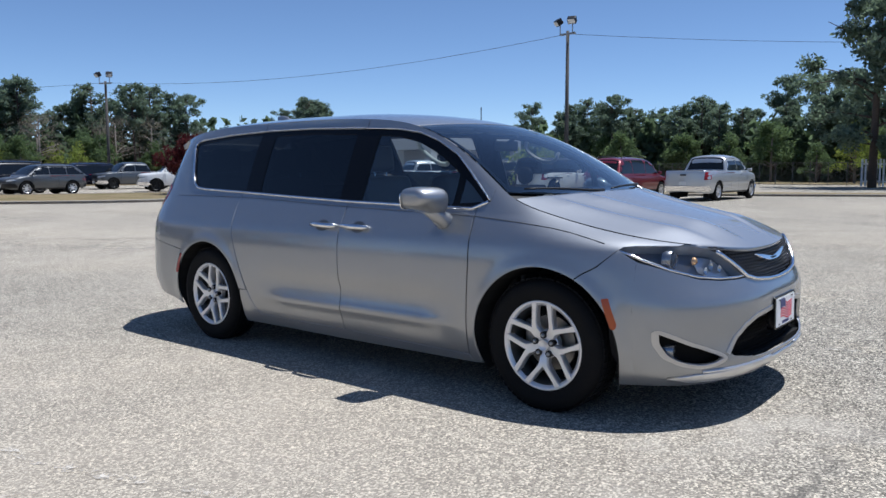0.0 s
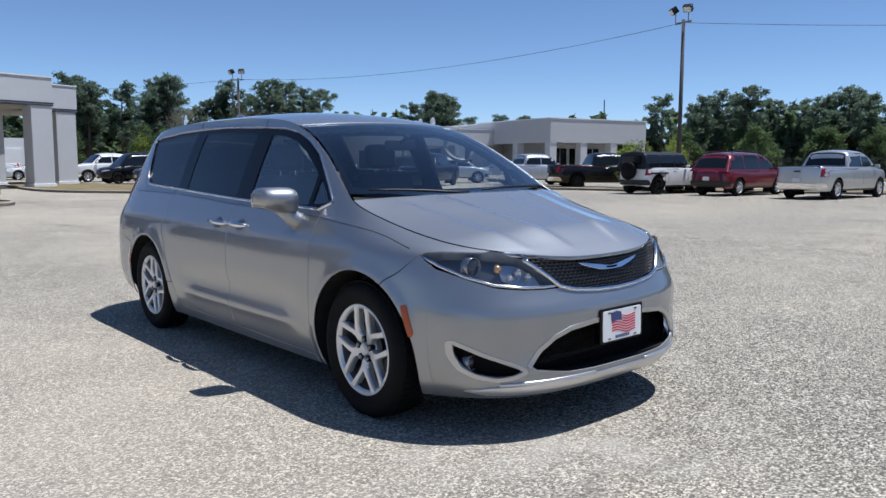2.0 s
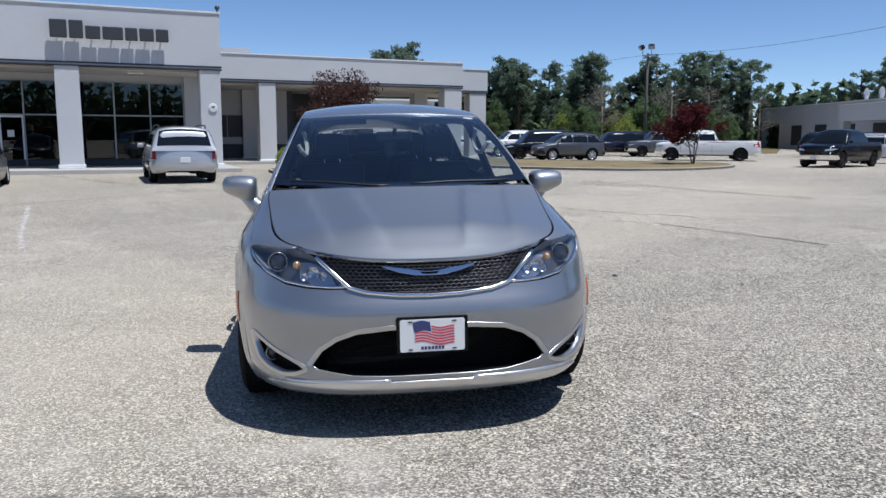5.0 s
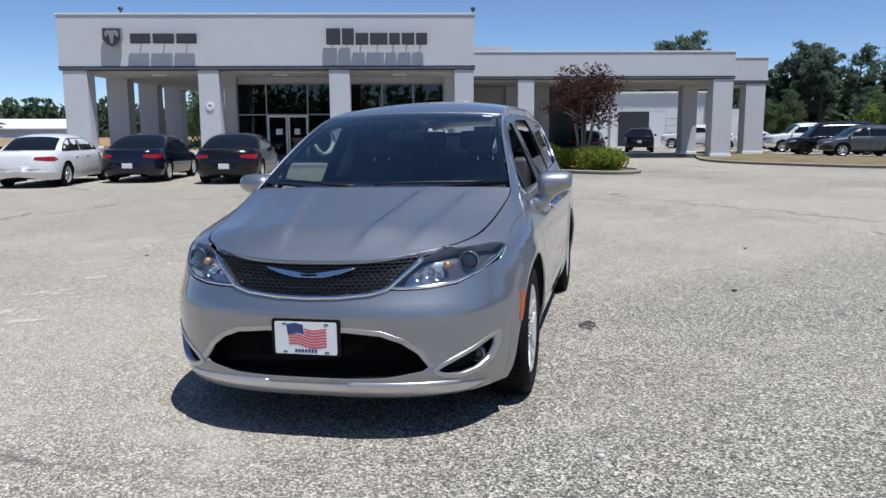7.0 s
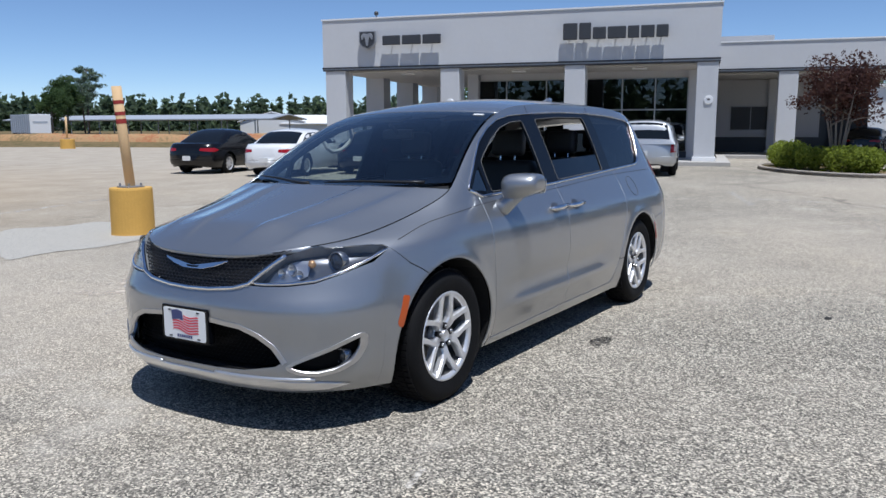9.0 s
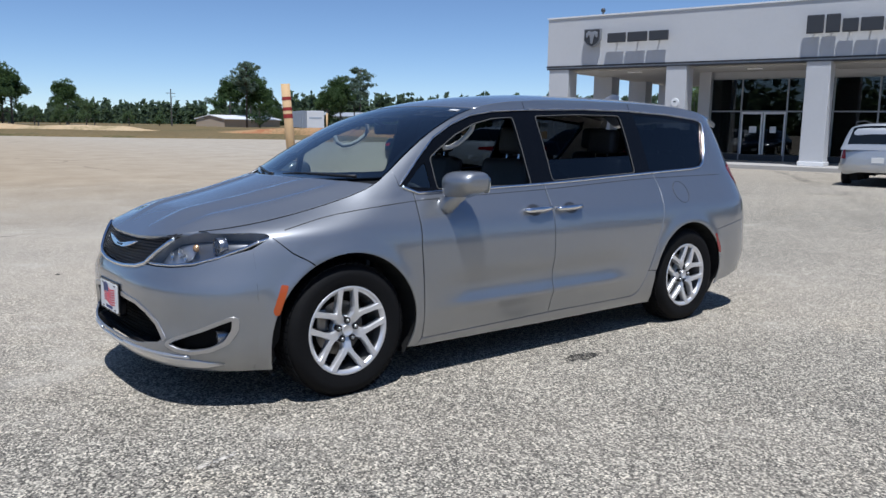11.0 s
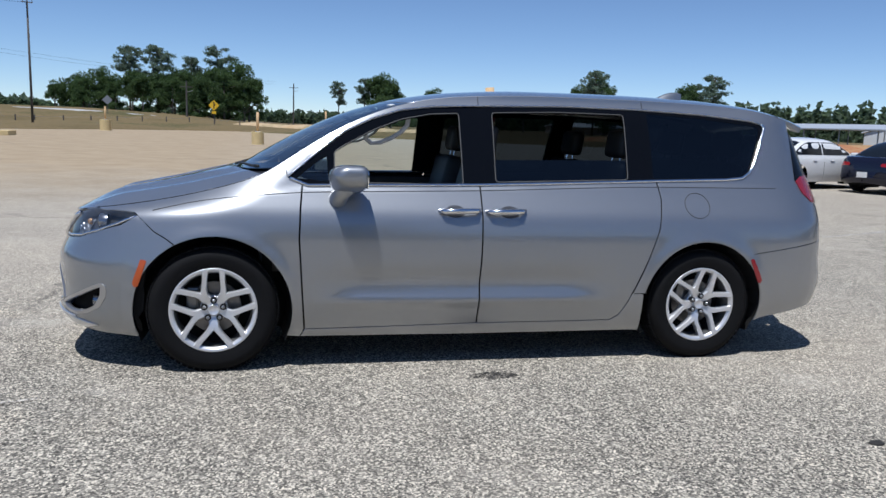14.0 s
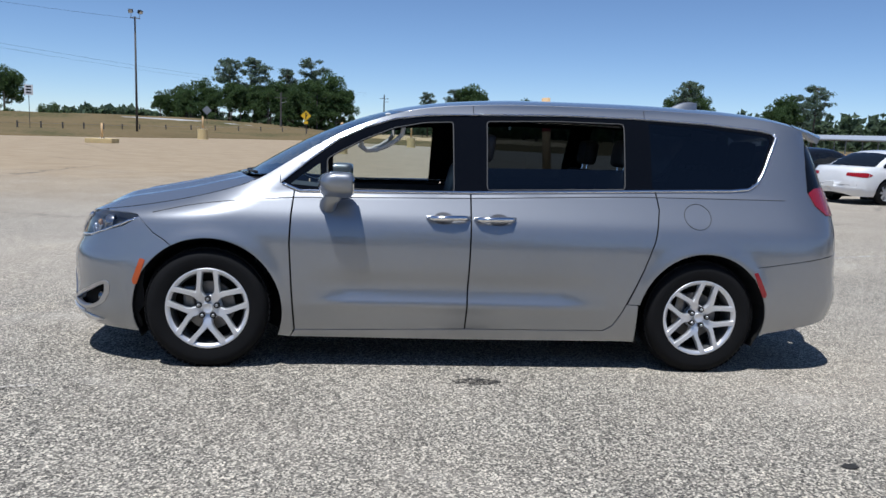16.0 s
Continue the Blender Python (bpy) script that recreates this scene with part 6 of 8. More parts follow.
# tailgate and rear bumper
zs = [0.36 + 0.44 * i / 8 for i in range(9)]
skin("rear_bumper", sym([(0.0, 0.36)] + [(base_w(tail(z) + 0.10, z), z) for z in zs] + [(0.0, 0.80)]), back, PAINT, van, step=0.06)
zs = [0.806 + 0.70 * i / 12 for i in range(13)]
gate = sym([(0.0, 0.806)] + [(base_w(tail(z) + 0.10, z) - 0.01, z) for z in zs] + [(0.0, 1.506)])
skin("tailgate", gate, back, PAINT, van, step=0.06, holes=[rounded([(-0.52, 1.10), (0.52, 1.10), (0.44, 1.47), (-0.44, 1.47)], 0.06)])
skin("rear_window", rounded([(-0.52, 1.10), (0.52, 1.10), (0.44, 1.47), (-0.44, 1.47)], 0.06), back, TINT, van, step=0.08, inset=0.006, thick=False)
# spoiler over the tailgate
bm = bmesh.new()
for i in range(21):
    v = -1 + 2 * i / 20
    a, b = top_point(-2.30, v * 0.985), top_point(-2.46, v * 0.985)
    b = b + Vector((-0.045 - 0.03 * (1 - v * v), 0, -0.012))
    c = b + Vector((0.015, 0, -0.035))
    d = top_point(-2.40, v * 0.96) + Vector((-0.02, 0, -0.06))
    ring = [bm.verts.new(p) for p in (a + Vector((0, 0, 0.004)), a.lerp(b, 0.6) + Vector((0, 0, 0.006)), b, c, d)]
    if i:
        for k in range(5):
            bm.faces.new((prev[k], prev[(k + 1) % 5], ring[(k + 1) % 5], ring[k]))
    else:
        bm.faces.new(ring)
    prev = ring
bm.faces.new(prev[::-1])
bmesh.ops.recalc_face_normals(bm, faces=bm.faces)
part("spoiler", bm, PAINT, van, smooth=False)

# dark structure behind the panels
shell_poly = [(1.95, 0.21)] + arc(FX, WZ, RA_F + 0.01, a_lo, 180 - a_lo, 20) + [(-1.1, 0.21)] + arc(RX, WZ, RA_R + 0.01, r_lo, 180 - r_lo, 20) + [(-2.36, 0.38), (-2.40, 0.8), (-2.30, 1.0), (-1.9, 1.15), (1.0, 1.07), (1.35, 1.05), (1.9, 0.86)]
for mir in (False, True):
    skin("inner_shell", shell_poly, flank, DARK_GAP, van, mirror=mir, inset=0.036, step=0.05, thick=False)
    skin("pillar_lining", [(-2.30, 1.17)] + DLO[6:9] + [(-2.10, 1.52), (-2.08, 1.60)] + DLO[13:] + [(1.02, 1.30)] + edge_line(0.9, -2.3, 20, 0.02), flank, HEADLINER, van, mirror=mir, inset=0.03, step=0.06, thick=False)
    skin("door_lining", [(1.02, 0.3), (1.05, 1.085), (-0.03, 1.105), (-1.22, 1.155), (-1.9, 1.19), (-1.9, 0.85), (-1.1, 0.85), (-1.05, 0.3)], flank, DASH, van, mirror=mir, inset=0.07, step=0.1, thick=False)
bm = bmesh.new()
box(bm, -0.1, 0, 0.235, 4.3, 1.1, 0.05)
box(bm, 0.0, 0, 0.245, 2.15, 1.78, 0.06)
box(bm, 1.75, 0, 0.6, 0.9, 1.12, 0.5)
box(bm, 2.08, 0, 0.24, 0.56, 1.10, 0.03)
box(bm, 2.22, 0, 0.28, 0.16, 1.16, 0.08)
box(bm, 2.24, 0, 0.44, 0.10, 1.24, 0.36)
box(bm, 2.352, 0, 0.299, 0.19, 0.98, 0.030)
box(bm, -2.1, 0, 0.37, 0.70, 1.2, 0.05)
part("underbody", bm, DARK_GAP, van)
part("cargo_floor", box_bm(-1.0, 0, 0.42, 2.6, 1.08, 0.05), DASH, van)
part("firewall", box_bm(1.25, 0, 0.62, 0.06, 1.6, 0.75), DARK_GAP, van)
skin("headliner", [(-2.2, -0.95), (0.38, -0.95), (0.38, 0.95), (-2.2, 0.95)], top, HEADLINER, van, inset=0.035, step=0.12, thick=False)

# black window surrounds and panes
VENT = rounded([(1.088, 1.124), (0.90, 1.112), (0.905, 1.262), (0.98, 1.212)], 0.012)
PANE_F = rounded([(0.862, 1.105), (0.075, 1.112), (0.075, 1.548), (0.26, 1.535), (0.445, 1.495), (0.622, 1.422), (0.80, 1.325), (0.862, 1.285)], 0.02)
PANE_S = rounded([(-0.135, 1.130), (-0.145, 1.562), (-0.6, 1.585), (-1.062, 1.588), (-1.035, 1.166)], 0.025)
PANE_Q = rounded([(-1.218, 1.178), (-1.235, 1.606), (-1.64, 1.592), (-2.06, 1.556), (-2.082, 1.53), (-1.965, 1.30), (-1.92, 1.24), (-1.86, 1.205)], 0.02)
for mir in (False, True):
    skin("window_surround", DLO, flank, GLOSS_BLACK, van, holes=[VENT, PANE_F, PANE_S, PANE_Q], mirror=mir, inset=0.006, step=0.05, rim=0.02)
    skin("vent_window", VENT, flank, WINDSHIELD, van, mirror=mir, inset=0.012, step=0.05, thick=False)
    skin("quarter_window", PANE_Q, flank, TINT, van, mirror=mir, inset=0.009, step=0.06, thick=False)
    if mir:
        skin("front_window", PANE_F, flank, WINDSHIELD, van, mirror=True, inset=0.012, step=0.06, thick=False)
        skin("sliding_window", PANE_S, flank, TINT, van, mirror=True, inset=0.010, step=0.06, thick=False)
    else:
        half = [(-0.135, 1.130), (-0.1385, 1.268), (-1.045, 1.292), (-1.035, 1.166)]
        skin("sliding_window", half, flank, TINT, van, inset=0.012, step=0.06, rim=0.004, label="dark tinted pane wound halfway down")
    low = DLO[1:13]
    strip("window_trim", [(1.125, 1.122)] + low, flank, 0.0105, CHROME, van, 0.001, mir, label="chrome")
    strip("window_trim", [(-0.1, 1.600), (0.24, 1.577 + 0.006), (0.446, 1.552), (0.623, 1.493), (0.797, 1.407), (0.931, 1.304), (1.13, 1.134)], flank, 0.005, CHROME, van, 0.001, mir, label="chrome")

    strip("window_trim", [(-2.085, 1.570), (-2.02, 1.588), (-1.64, 1.616), (-1.17, 1.628), (-0.668, 1.625), (-0.1, 1.604)], flank, 0.0045, CHROME, van, 0.001, mir, label="chrome")
    for pane in (() if mir else (PANE_F, PANE_S)):
        strip("weatherstrip", pane + [pane[0]], flank, 0.0035, WEATHER, van, -0.007, mir, label="grey rubber edge")
    # the crease's thin line of shade, drawn as a dark strip
    strip("shoulder_line", [(1.88 - 0.1 * i, CREASE(1.88 - 0.1 * i)) for i in range(41)], flank, 0.0022, GAP_AND_SHADE, van, 0.0004, mir)

# head lamps
for mir in (False, True):
    lamp = skin("headlight", LAMP, front, mat("dark lamp housing", (0.16, 0.165, 0.175), 0.3, 0.6), van, mirror=mir, inset=0.065, step=0.04, thick=False, label="clear headlight with a dark housing")
    skin("lens", LAMP, front, LENS, lamp, mirror=mir, inset=0.004, step=0.035, thick=False)
    wall = bmesh.new()
    s = -1 if mir else 1
    loop = dense(LAMP, 0.03)
    ring = []
    for y, z in loop:
        p = front(y, z)
        n = (front(y + 0.004, z) - front(y - 0.004, z)).cross(front(y, z + 0.004) - front(y, z - 0.004)).normalized()
        n = n if n.x > 0 else -n
        q0, q1 = p - n * 0.004, p - n * 0.066
        ring.append((Vector((q0.x, s * q0.y, q0.z)), Vector((q1.x, s * q1.y, q1.z))))
    vv = [(wall.verts.new(a), wall.verts.new(b)) for a, b in ring]
    for i in range(len(vv)):
        a, b = vv[i], vv[(i + 1) % len(vv)]
        wall.faces.new((a[0], b[0], b[1], a[1]))
    part("bezel", wall, mat("grey lamp bezel", (0.30, 0.31, 0.32), 0.4, 0.4), lamp)
    skin("inner_reflector", [(0.46, 0.757), (0.58, 0.757), (0.645, 0.79), (0.645, 0.868), (0.60, 0.872), (0.545, 0.852), (0.48, 0.800)], front, mat("satin reflector", (0.52, 0.53, 0.55), 0.28, 0.8), lamp, mirror=mir, inset=0.055, step=0.03, rim=0.006)
    # chrome blade along the lower edge, projector and turn reflector
    strip("blade", [(0.40, 0.742), (0.47, 0.741), (0.58, 0.745), (0.69, 0.760), (0.782, 0.797), (0.846, 0.846), (0.876, 0.890)], front, 0.008, CHROME, lamp, -0.006, mir, label="chrome")
    for cy, cz, r in ((0.725, 0.838, 0.048),):
        p = front(cy, cz)
        bm = bmesh.new()
        lathe(bm, [(r, -0.085), (r * 1.02, -0.042), (r * 0.93, -0.039), (r * 0.86, -0.048)], 28, "x", (p.x, s * cy, cz))
        part("projector_ring", bm, mat("smoked ring", (0.30, 0.31, 0.33), 0.25, 0.9), lamp, smooth=True)
        bm = bmesh.new()
        lathe(bm, [(r * 0.86, -0.050), (r * 0.7, -0.040), (r * 0.4, -0.033), (0.001, -0.030)], 24, "x", (p.x, s * cy, cz))
        part("projector_lens", bm, mat("smoked lens", (0.03, 0.035, 0.045), 0.05, coat=1.0), lamp, smooth=True)
    # bowls of the inner reflector and the amber bulb
    for cy, cz, r in ((0.510, 0.782, 0.024), (0.556, 0.800, 0.030), (0.596, 0.778, 0.022)):
        p = front(cy, cz)
        bm = bmesh.new()
        lathe(bm, [(r, -0.046), (r * 0.8, -0.052), (r * 0.45, -0.058), (0.001, -0.060)], 20, "x", (p.x, s * cy, cz))
        part("bowl", bm, REFLECT, lamp, smooth=True)
    p = front(0.632, 0.828)
    bm = bmesh.new()
    lathe(bm, [(0.020, -0.055), (0.019, -0.042), (0.012, -0.034), (0.001, -0.032)], 18, "x", (p.x, s * 0.632, 0.828))
    part("bulb", bm, BULB, lamp, "amber bulb", smooth=True)
    skin("marker", rounded([(1.905, 0.648), (1.938, 0.655), (1.985, 0.52), (1.975, 0.497), (1.955, 0.50)], 0.008), flank, AMBER, van, mirror=mir, inset=-0.003, step=0.03, rim=0.006, label="amber side marker")
    skin("rear_reflector", rounded([(-1.868, 0.668), (-1.895, 0.675), (-1.968, 0.535), (-1.962, 0.51), (-1.94, 0.515)], 0.008), flank, RED, van, mirror=mir, inset=-0.003, step=0.03, rim=0.006, label="red side reflector")

# grille with its woven mesh
grille = skin("grille", sym(GRILLE_R), front, BLACK_PLASTIC, van, inset=0.045, step=0.06, thick=False)
bm = bmesh.new()
gl = sym(GRILLE_R)
rows = 13
for r in range(rows):
    z0 = 0.706 + r * 0.0155
    run = []
    for i in range(-40, 41):
        y = i * 0.0145
        z = z0 + 0.004 * math.cos((i + (r % 2)) * math.pi) + 0.012 * (abs(y) / 0.5) ** 2
        if inside((y, z), gl):
            run.append(front(y, z) - Vector((0.014, 0, 0)))
    if len(run) > 2:
        tube(bm, run, 0.0032, 5)
part("mesh", bm, mat("dark chrome mesh", (0.05, 0.05, 0.055), 0.35, 0.7), grille, smooth=True)
strip("surround", [(-0.535, 0.872), (-0.45, 0.798), (-0.385, 0.738), (-0.304, 0.715), (-0.15, 0.699), (0.0, 0.694), (0.15, 0.699), (0.304, 0.715), (0.385, 0.738), (0.45, 0.798), (0.535, 0.872)], front, 0.0115, CHROME, grille, 0.002)
wing = [(0.0, 0.800), (0.05, 0.806), (0.13, 0.818), (0.228, 0.832), (0.20, 0.818), (0.14, 0.800), (0.07, 0.786), (0.0, 0.784)]
skin("badge", sym(wing), front, CHROME, grille, inset=-0.012, step=0.02, rim=0.012, label="plain chrome wing badge")
skin("badge_centre", sym([(0.0, 0.789), (0.035, 0.791), (0.045, 0.800), (0.0, 0.798)]), front, GLOSS_BLACK, grille, inset=-0.015, step=0.02, rim=0.004)

# lower intake, chrome arch, fog lamps, chin
INTAKE_BLACK = mat("matt black intake", (0.004, 0.004, 0.0045), 0.7, spec=0.15)
intake = skin("lower_grille", sym(INTAKE_R), front, INTAKE_BLACK, van, inset=0.11, step=0.06, thick=False)
bm = bmesh.new()
for r in range(13):
    z0 = 0.325 + r * 0.0175
    run = []
    for i in range(-44, 45):
        y = i * 0.0135
        z = z0 + 0.0045 * math.cos((i + (r % 2)) * math.pi)
        if inside((y, z), sym(INTAKE_R)):
            run.append(front(y, z) - Vector((0.07, 0, 0)))
    if len(run) > 2:
        tube(bm, run, 0.003, 5)
part("mesh", bm, INTAKE_BLACK, intake, smooth=True)
arch_line = [(-0.588, 0.368), (-0.53, 0.446), (-0.455, 0.500), (-0.36, 0.536), (-0.2, 0.552), (0.0, 0.555), (0.2, 0.552), (0.36, 0.536), (0.455, 0.500), (0.53, 0.446), (0.588, 0.368)]
SATIN = mat("satin chrome", (0.52, 0.52, 0.53), 0.30, 0.95, 0.1, vary=0.03, scale=12)


def inflate(poly, d, closed=True):
    """The line moved sideways by d, outwards for an anticlockwise loop."""
    k = len(poly)
    out = []
    for i in range(k):
        a = Vector(poly[i - 1] if closed or i else poly[0])
        c = Vector(poly[(i + 1) % k] if closed or i < k - 1 else poly[-1])
        t = (c - a).normalized()
        out.append((poly[i][0] + t.y * d, poly[i][1] - t.x * d))
    return out


arch_dense = dense(arch_line, 0.04, False)
arch_band = [tuple(p) for p in inflate(arch_dense, 0.013, False)] + [tuple(p) for p in reversed(inflate(arch_dense, -0.010, False))]
skin("arch_trim", arch_band, front, SATIN, van, inset=-0.005, step=0.03, rim=0.02, label="satin chrome")
for mir in (False, True):
    s = -1 if mir else 1
    fog = skin("fog_lamp", FOG, front, INTAKE_BLACK, van, mirror=mir, inset=0.05, step=0.04, thick=False)
    turn = sum(a[0] * b_[1] - b_[0] * a[1] for a, b_ in zip(FOG, FOG[1:] + FOG[:1]))
    sgn = 1 if turn > 0 else -1
    loop = dense(rounded(FOG, 0.02), 0.02)
    skin("bezel", [tuple(p) for p in inflate(loop, 0.008 * sgn)], front, SATIN, fog, mirror=mir, holes=[[tuple(p) for p in inflate(loop, -0.010 * sgn)]], inset=-0.004, step=0.02, rim=0.03, label="satin chrome")
    p = front(0.765, 0.385)
    bm = bmesh.new()
    lathe(bm, [(0.036, -0.13), (0.038, -0.065), (0.032, -0.063), (0.030, -0.075)], 24, "x", (p.x, s * 0.765, 0.385))
    part("ring", bm, mat("smoked ring", (0.30, 0.31, 0.33), 0.25, 0.9), fog, smooth=True)
    bm = bmesh.new()
    lathe(bm, [(0.030, -0.08), (0.02, -0.072), (0.001, -0.068)], 20, "x", (p.x, s * 0.765, 0.385))
    part("lamp", bm, mat("fog lens", (0.10, 0.105, 0.11), 0.1, 0.5), fog, smooth=True)
    strip("chin_trim", [(0.20, 0.292), (0.4, 0.292), (0.6, 0.288), (0.70, 0.284)], front, 0.010, SILVER_LIP, van, 0.0, mir)
skin("chin", sym([(0.0, 0.222), (0.5, 0.222), (0.72, 0.228), (0.80, 0.25), (0.72, 0.270), (0.5, 0.285), (0.0, 0.288)]), front, SILVER_LIP, van, inset=-0.008, step=0.05, rim=0.01)

# number plate holder with a flag plate
plate = part("plate", prism_bm(rounded([(-0.172, 0.422), (0.172, 0.422), (0.172, 0.600), (-0.172, 0.600)], 0.012), 2.468, 2.509, "yz", 0.003), GLOSS_BLACK, van, "white plate with a waving flag in a black frame")
part("sheet", prism_bm(rounded([(-0.155, 0.432), (0.155, 0.432), (0.155, 0.588), (-0.155, 0.588)], 0.012), 2.508, 2.512, "yz"), WHITE, plate)
bm = bmesh.new()
for k in range(7):
    z = 0.468 + k * 0.0135
    run = []
    for i in range(15):
        y = -0.085 + 0.19 * i / 14
        if k > 3 and i < 6 + (k == 3):
            continue
        run.append((y, z + 0.007 * math.sin(i * 0.55) - 0.016 * i / 14 + 0.01))
    up = [(y, z + 0.0066) for y, z in run]
    prism(bm, run + up[::-1], 2.5122, 2.5135, "yz")
part("stripes", bm, FLAG_RED, plate)
part("canton", prism_bm([(-0.088, 0.526), (-0.094, 0.575), (-0.05, 0.583), (-0.012, 0.574), (-0.006, 0.528), (-0.04, 0.535)], 2.5124, 2.5137, "yz"), FLAG_BLUE, plate)
bm = bmesh.new()
for k in range(7):
    box(bm, 2.5128, 0.05 - 0.0165 * k, 0.449, 0.0014, 0.012, 0.015)
part("lettering", bm, FLAG_BLUE, plate, "plain dark bars")
for y in (-0.105, 0.105):
    for z in (0.443, 0.577):
        part("bolt_slot", box_bm(2.513, y, z, 0.002, 0.022, 0.006, 0.002), BLACK_PLASTIC, plate)

# mirrors, handles, fuel door, tail lamps
for mir in (False, True):
    s = -1 if mir else 1
    mirror = thing("door_mirror", Matrix.Identity(4), "", "")
    mirror.parent = van
    bm = bmesh.new()
    bmesh.ops.create_uvsphere(bm, u_segments=28, v_segments=16, radius=1.0)
    for v in bm.verts:
        x, y, z = v.co
        p = 4.8
        k = (abs(x) ** p + abs(y) ** p + abs(z) ** p) ** (-1 / p)
        x, y, z = x * k, y * k, z * k
        wid = 1.0 - 0.12 * max(0, y)
        v.co = (0.795 + 0.084 * x * wid + (0.04 if x > 0 else 0) * (1 - z * z) - 0.03 * (y + 1) * 0.5, s * (1.036 + 0.108 * y), 1.146 + (0.084 * (1 - 0.34 * y) if z < 0 else 0.068) * z * wid + 0.004 * y)
    if s < 0:
        bmesh.ops.reverse_faces(bm, faces=bm.faces)
    part("housing", bm, PAINT, mirror, smooth=True)
    bm = bmesh.new()
    prism(bm, rounded([(0.955, 1.085), (1.135, 1.085), (1.145, 1.18), (1.07, 1.195), (0.96, 1.18)], 0.03) if s > 0 else [(-a, b) for a, b in rounded([(0.955, 1.085), (1.135, 1.085), (1.145, 1.18), (1.07, 1.195), (0.96, 1.18)], 0.03)], 0.698, 0.704, "yz")
    part("mirror_glass", bm, mat("mirror glass", (0.85, 0.87, 0.88), 0.02, 1.0), mirror)
    bm = bmesh.new()
    tube(bm, [(0.85, s * 0.88, 1.00), (0.845, s * 0.93, 1.012), (0.83, s * 0.965, 1.05), (0.80, s * 1.0, 1.10)], 0.04, 12, True, [0.060, 0.055, 0.048, 0.055])
    part("stalk", bm, PAINT, mirror, smooth=True)
    for x0, x1 in ((0.245, -0.012), (-0.048, -0.30)):
        d = 1 if x0 > 0 else -1
        y0 = flank_y((x0 + x1) / 2, 0.955)
        handle = thing("door_handle", Matrix.Identity(4), "", "")
        handle.parent = van
        bm = bmesh.new()
        tube(bm, [(x0, s * (y0 + 0.004), 0.952), (x0 - 0.03, s * (y0 + 0.034), 0.953), ((x0 + x1) / 2, s * (y0 + 0.042), 0.956), (x1 + 0.03, s * (y0 + 0.034), 0.959), (x1, s * (y0 + 0.004), 0.960)], 0.016, 10, True, [0.012, 0.017, 0.018, 0.017, 0.012])
        part("grip", bm, CHROME, handle, "chrome", smooth=True)
        xc = x0 - 0.10 if d > 0 else x1 + 0.10
        # flat dark oval on the door skin; the grip pocket's shade is its colour
        skin("recess", [(xc + 0.062 * math.cos(a), 0.950 + 0.036 * math.sin(a)) for a in [2 * math.pi * i / 24 for i in range(24)]], flank, mat("painted pocket shade", (0.10, 0.10, 0.105), 0.4, 0.7, 0.2), handle, mirror=mir, inset=-0.002, step=0.03, rim=0.003)
    if not mir:
        ringp = [(-1.497 + 0.089 * math.cos(2 * math.pi * i / 36), 1.012 + 0.079 * math.sin(2 * math.pi * i / 36)) for i in range(37)]
        strip("fuel_door", ringp, flank, 0.0024, GAP_AND_SHADE, van, 0.0005)
    tl = skin("tail_light", tail_poly, flank, GLOSS_BLACK, van, mirror=mir, step=0.05, inset=-0.002, label="black topped tail light")
    skin("red_lens", [(-2.345, 1.105), (-2.305, 1.185), (-2.36, 1.215), (-2.44, 1.225), (tail(1.2) + 0.045, 1.20), (tail(1.1) + 0.045, 1.10), (tail(1.03) + 0.06, 1.03), (-2.43, 1.045)], flank, RED, tl, mirror=mir, step=0.04, inset=-0.006, rim=0.005, label="red lens")
    # shut line over the doors
    for xs_ in (-0.06, -1.21):
        strip("roof_seam", [(xs_, 1.60 + 0.02 * (xs_ < -1)), (xs_ + 0.004, edge(xs_)[1] - 0.005)], flank, 0.0025, BLACK_PLASTIC, van, 0.0, mir)
bm = bmesh.new()
for i in range(9):
    t = i / 8
    w_, h_ = 0.035 * (1 - t) ** 0.5 + 0.004, 0.062 * math.sin(math.pi * min(t * 0.62 + 0.02, 1))
    c = top_point(-1.62 - 0.20 * t, 0)
    ring = [bm.verts.new(c + Vector((0, w_, -0.01))), bm.verts.new(c + Vector((0, w_ * 0.5, h_ * 0.8))), bm.verts.new(c + Vector((0, 0, h_))), bm.verts.new(c + Vector((0, -w_ * 0.5, h_ * 0.8))), bm.verts.new(c + Vector((0, -w_, -0.01)))]
    if i:
        for k in range(4):
            bm.faces.new((prev[k], prev[k + 1], ring[k + 1], ring[k]))
    prev = ring
bmesh.ops.recalc_face_normals(bm, faces=bm.faces)
part("antenna_fin", bm, PAINT, van, smooth=True)

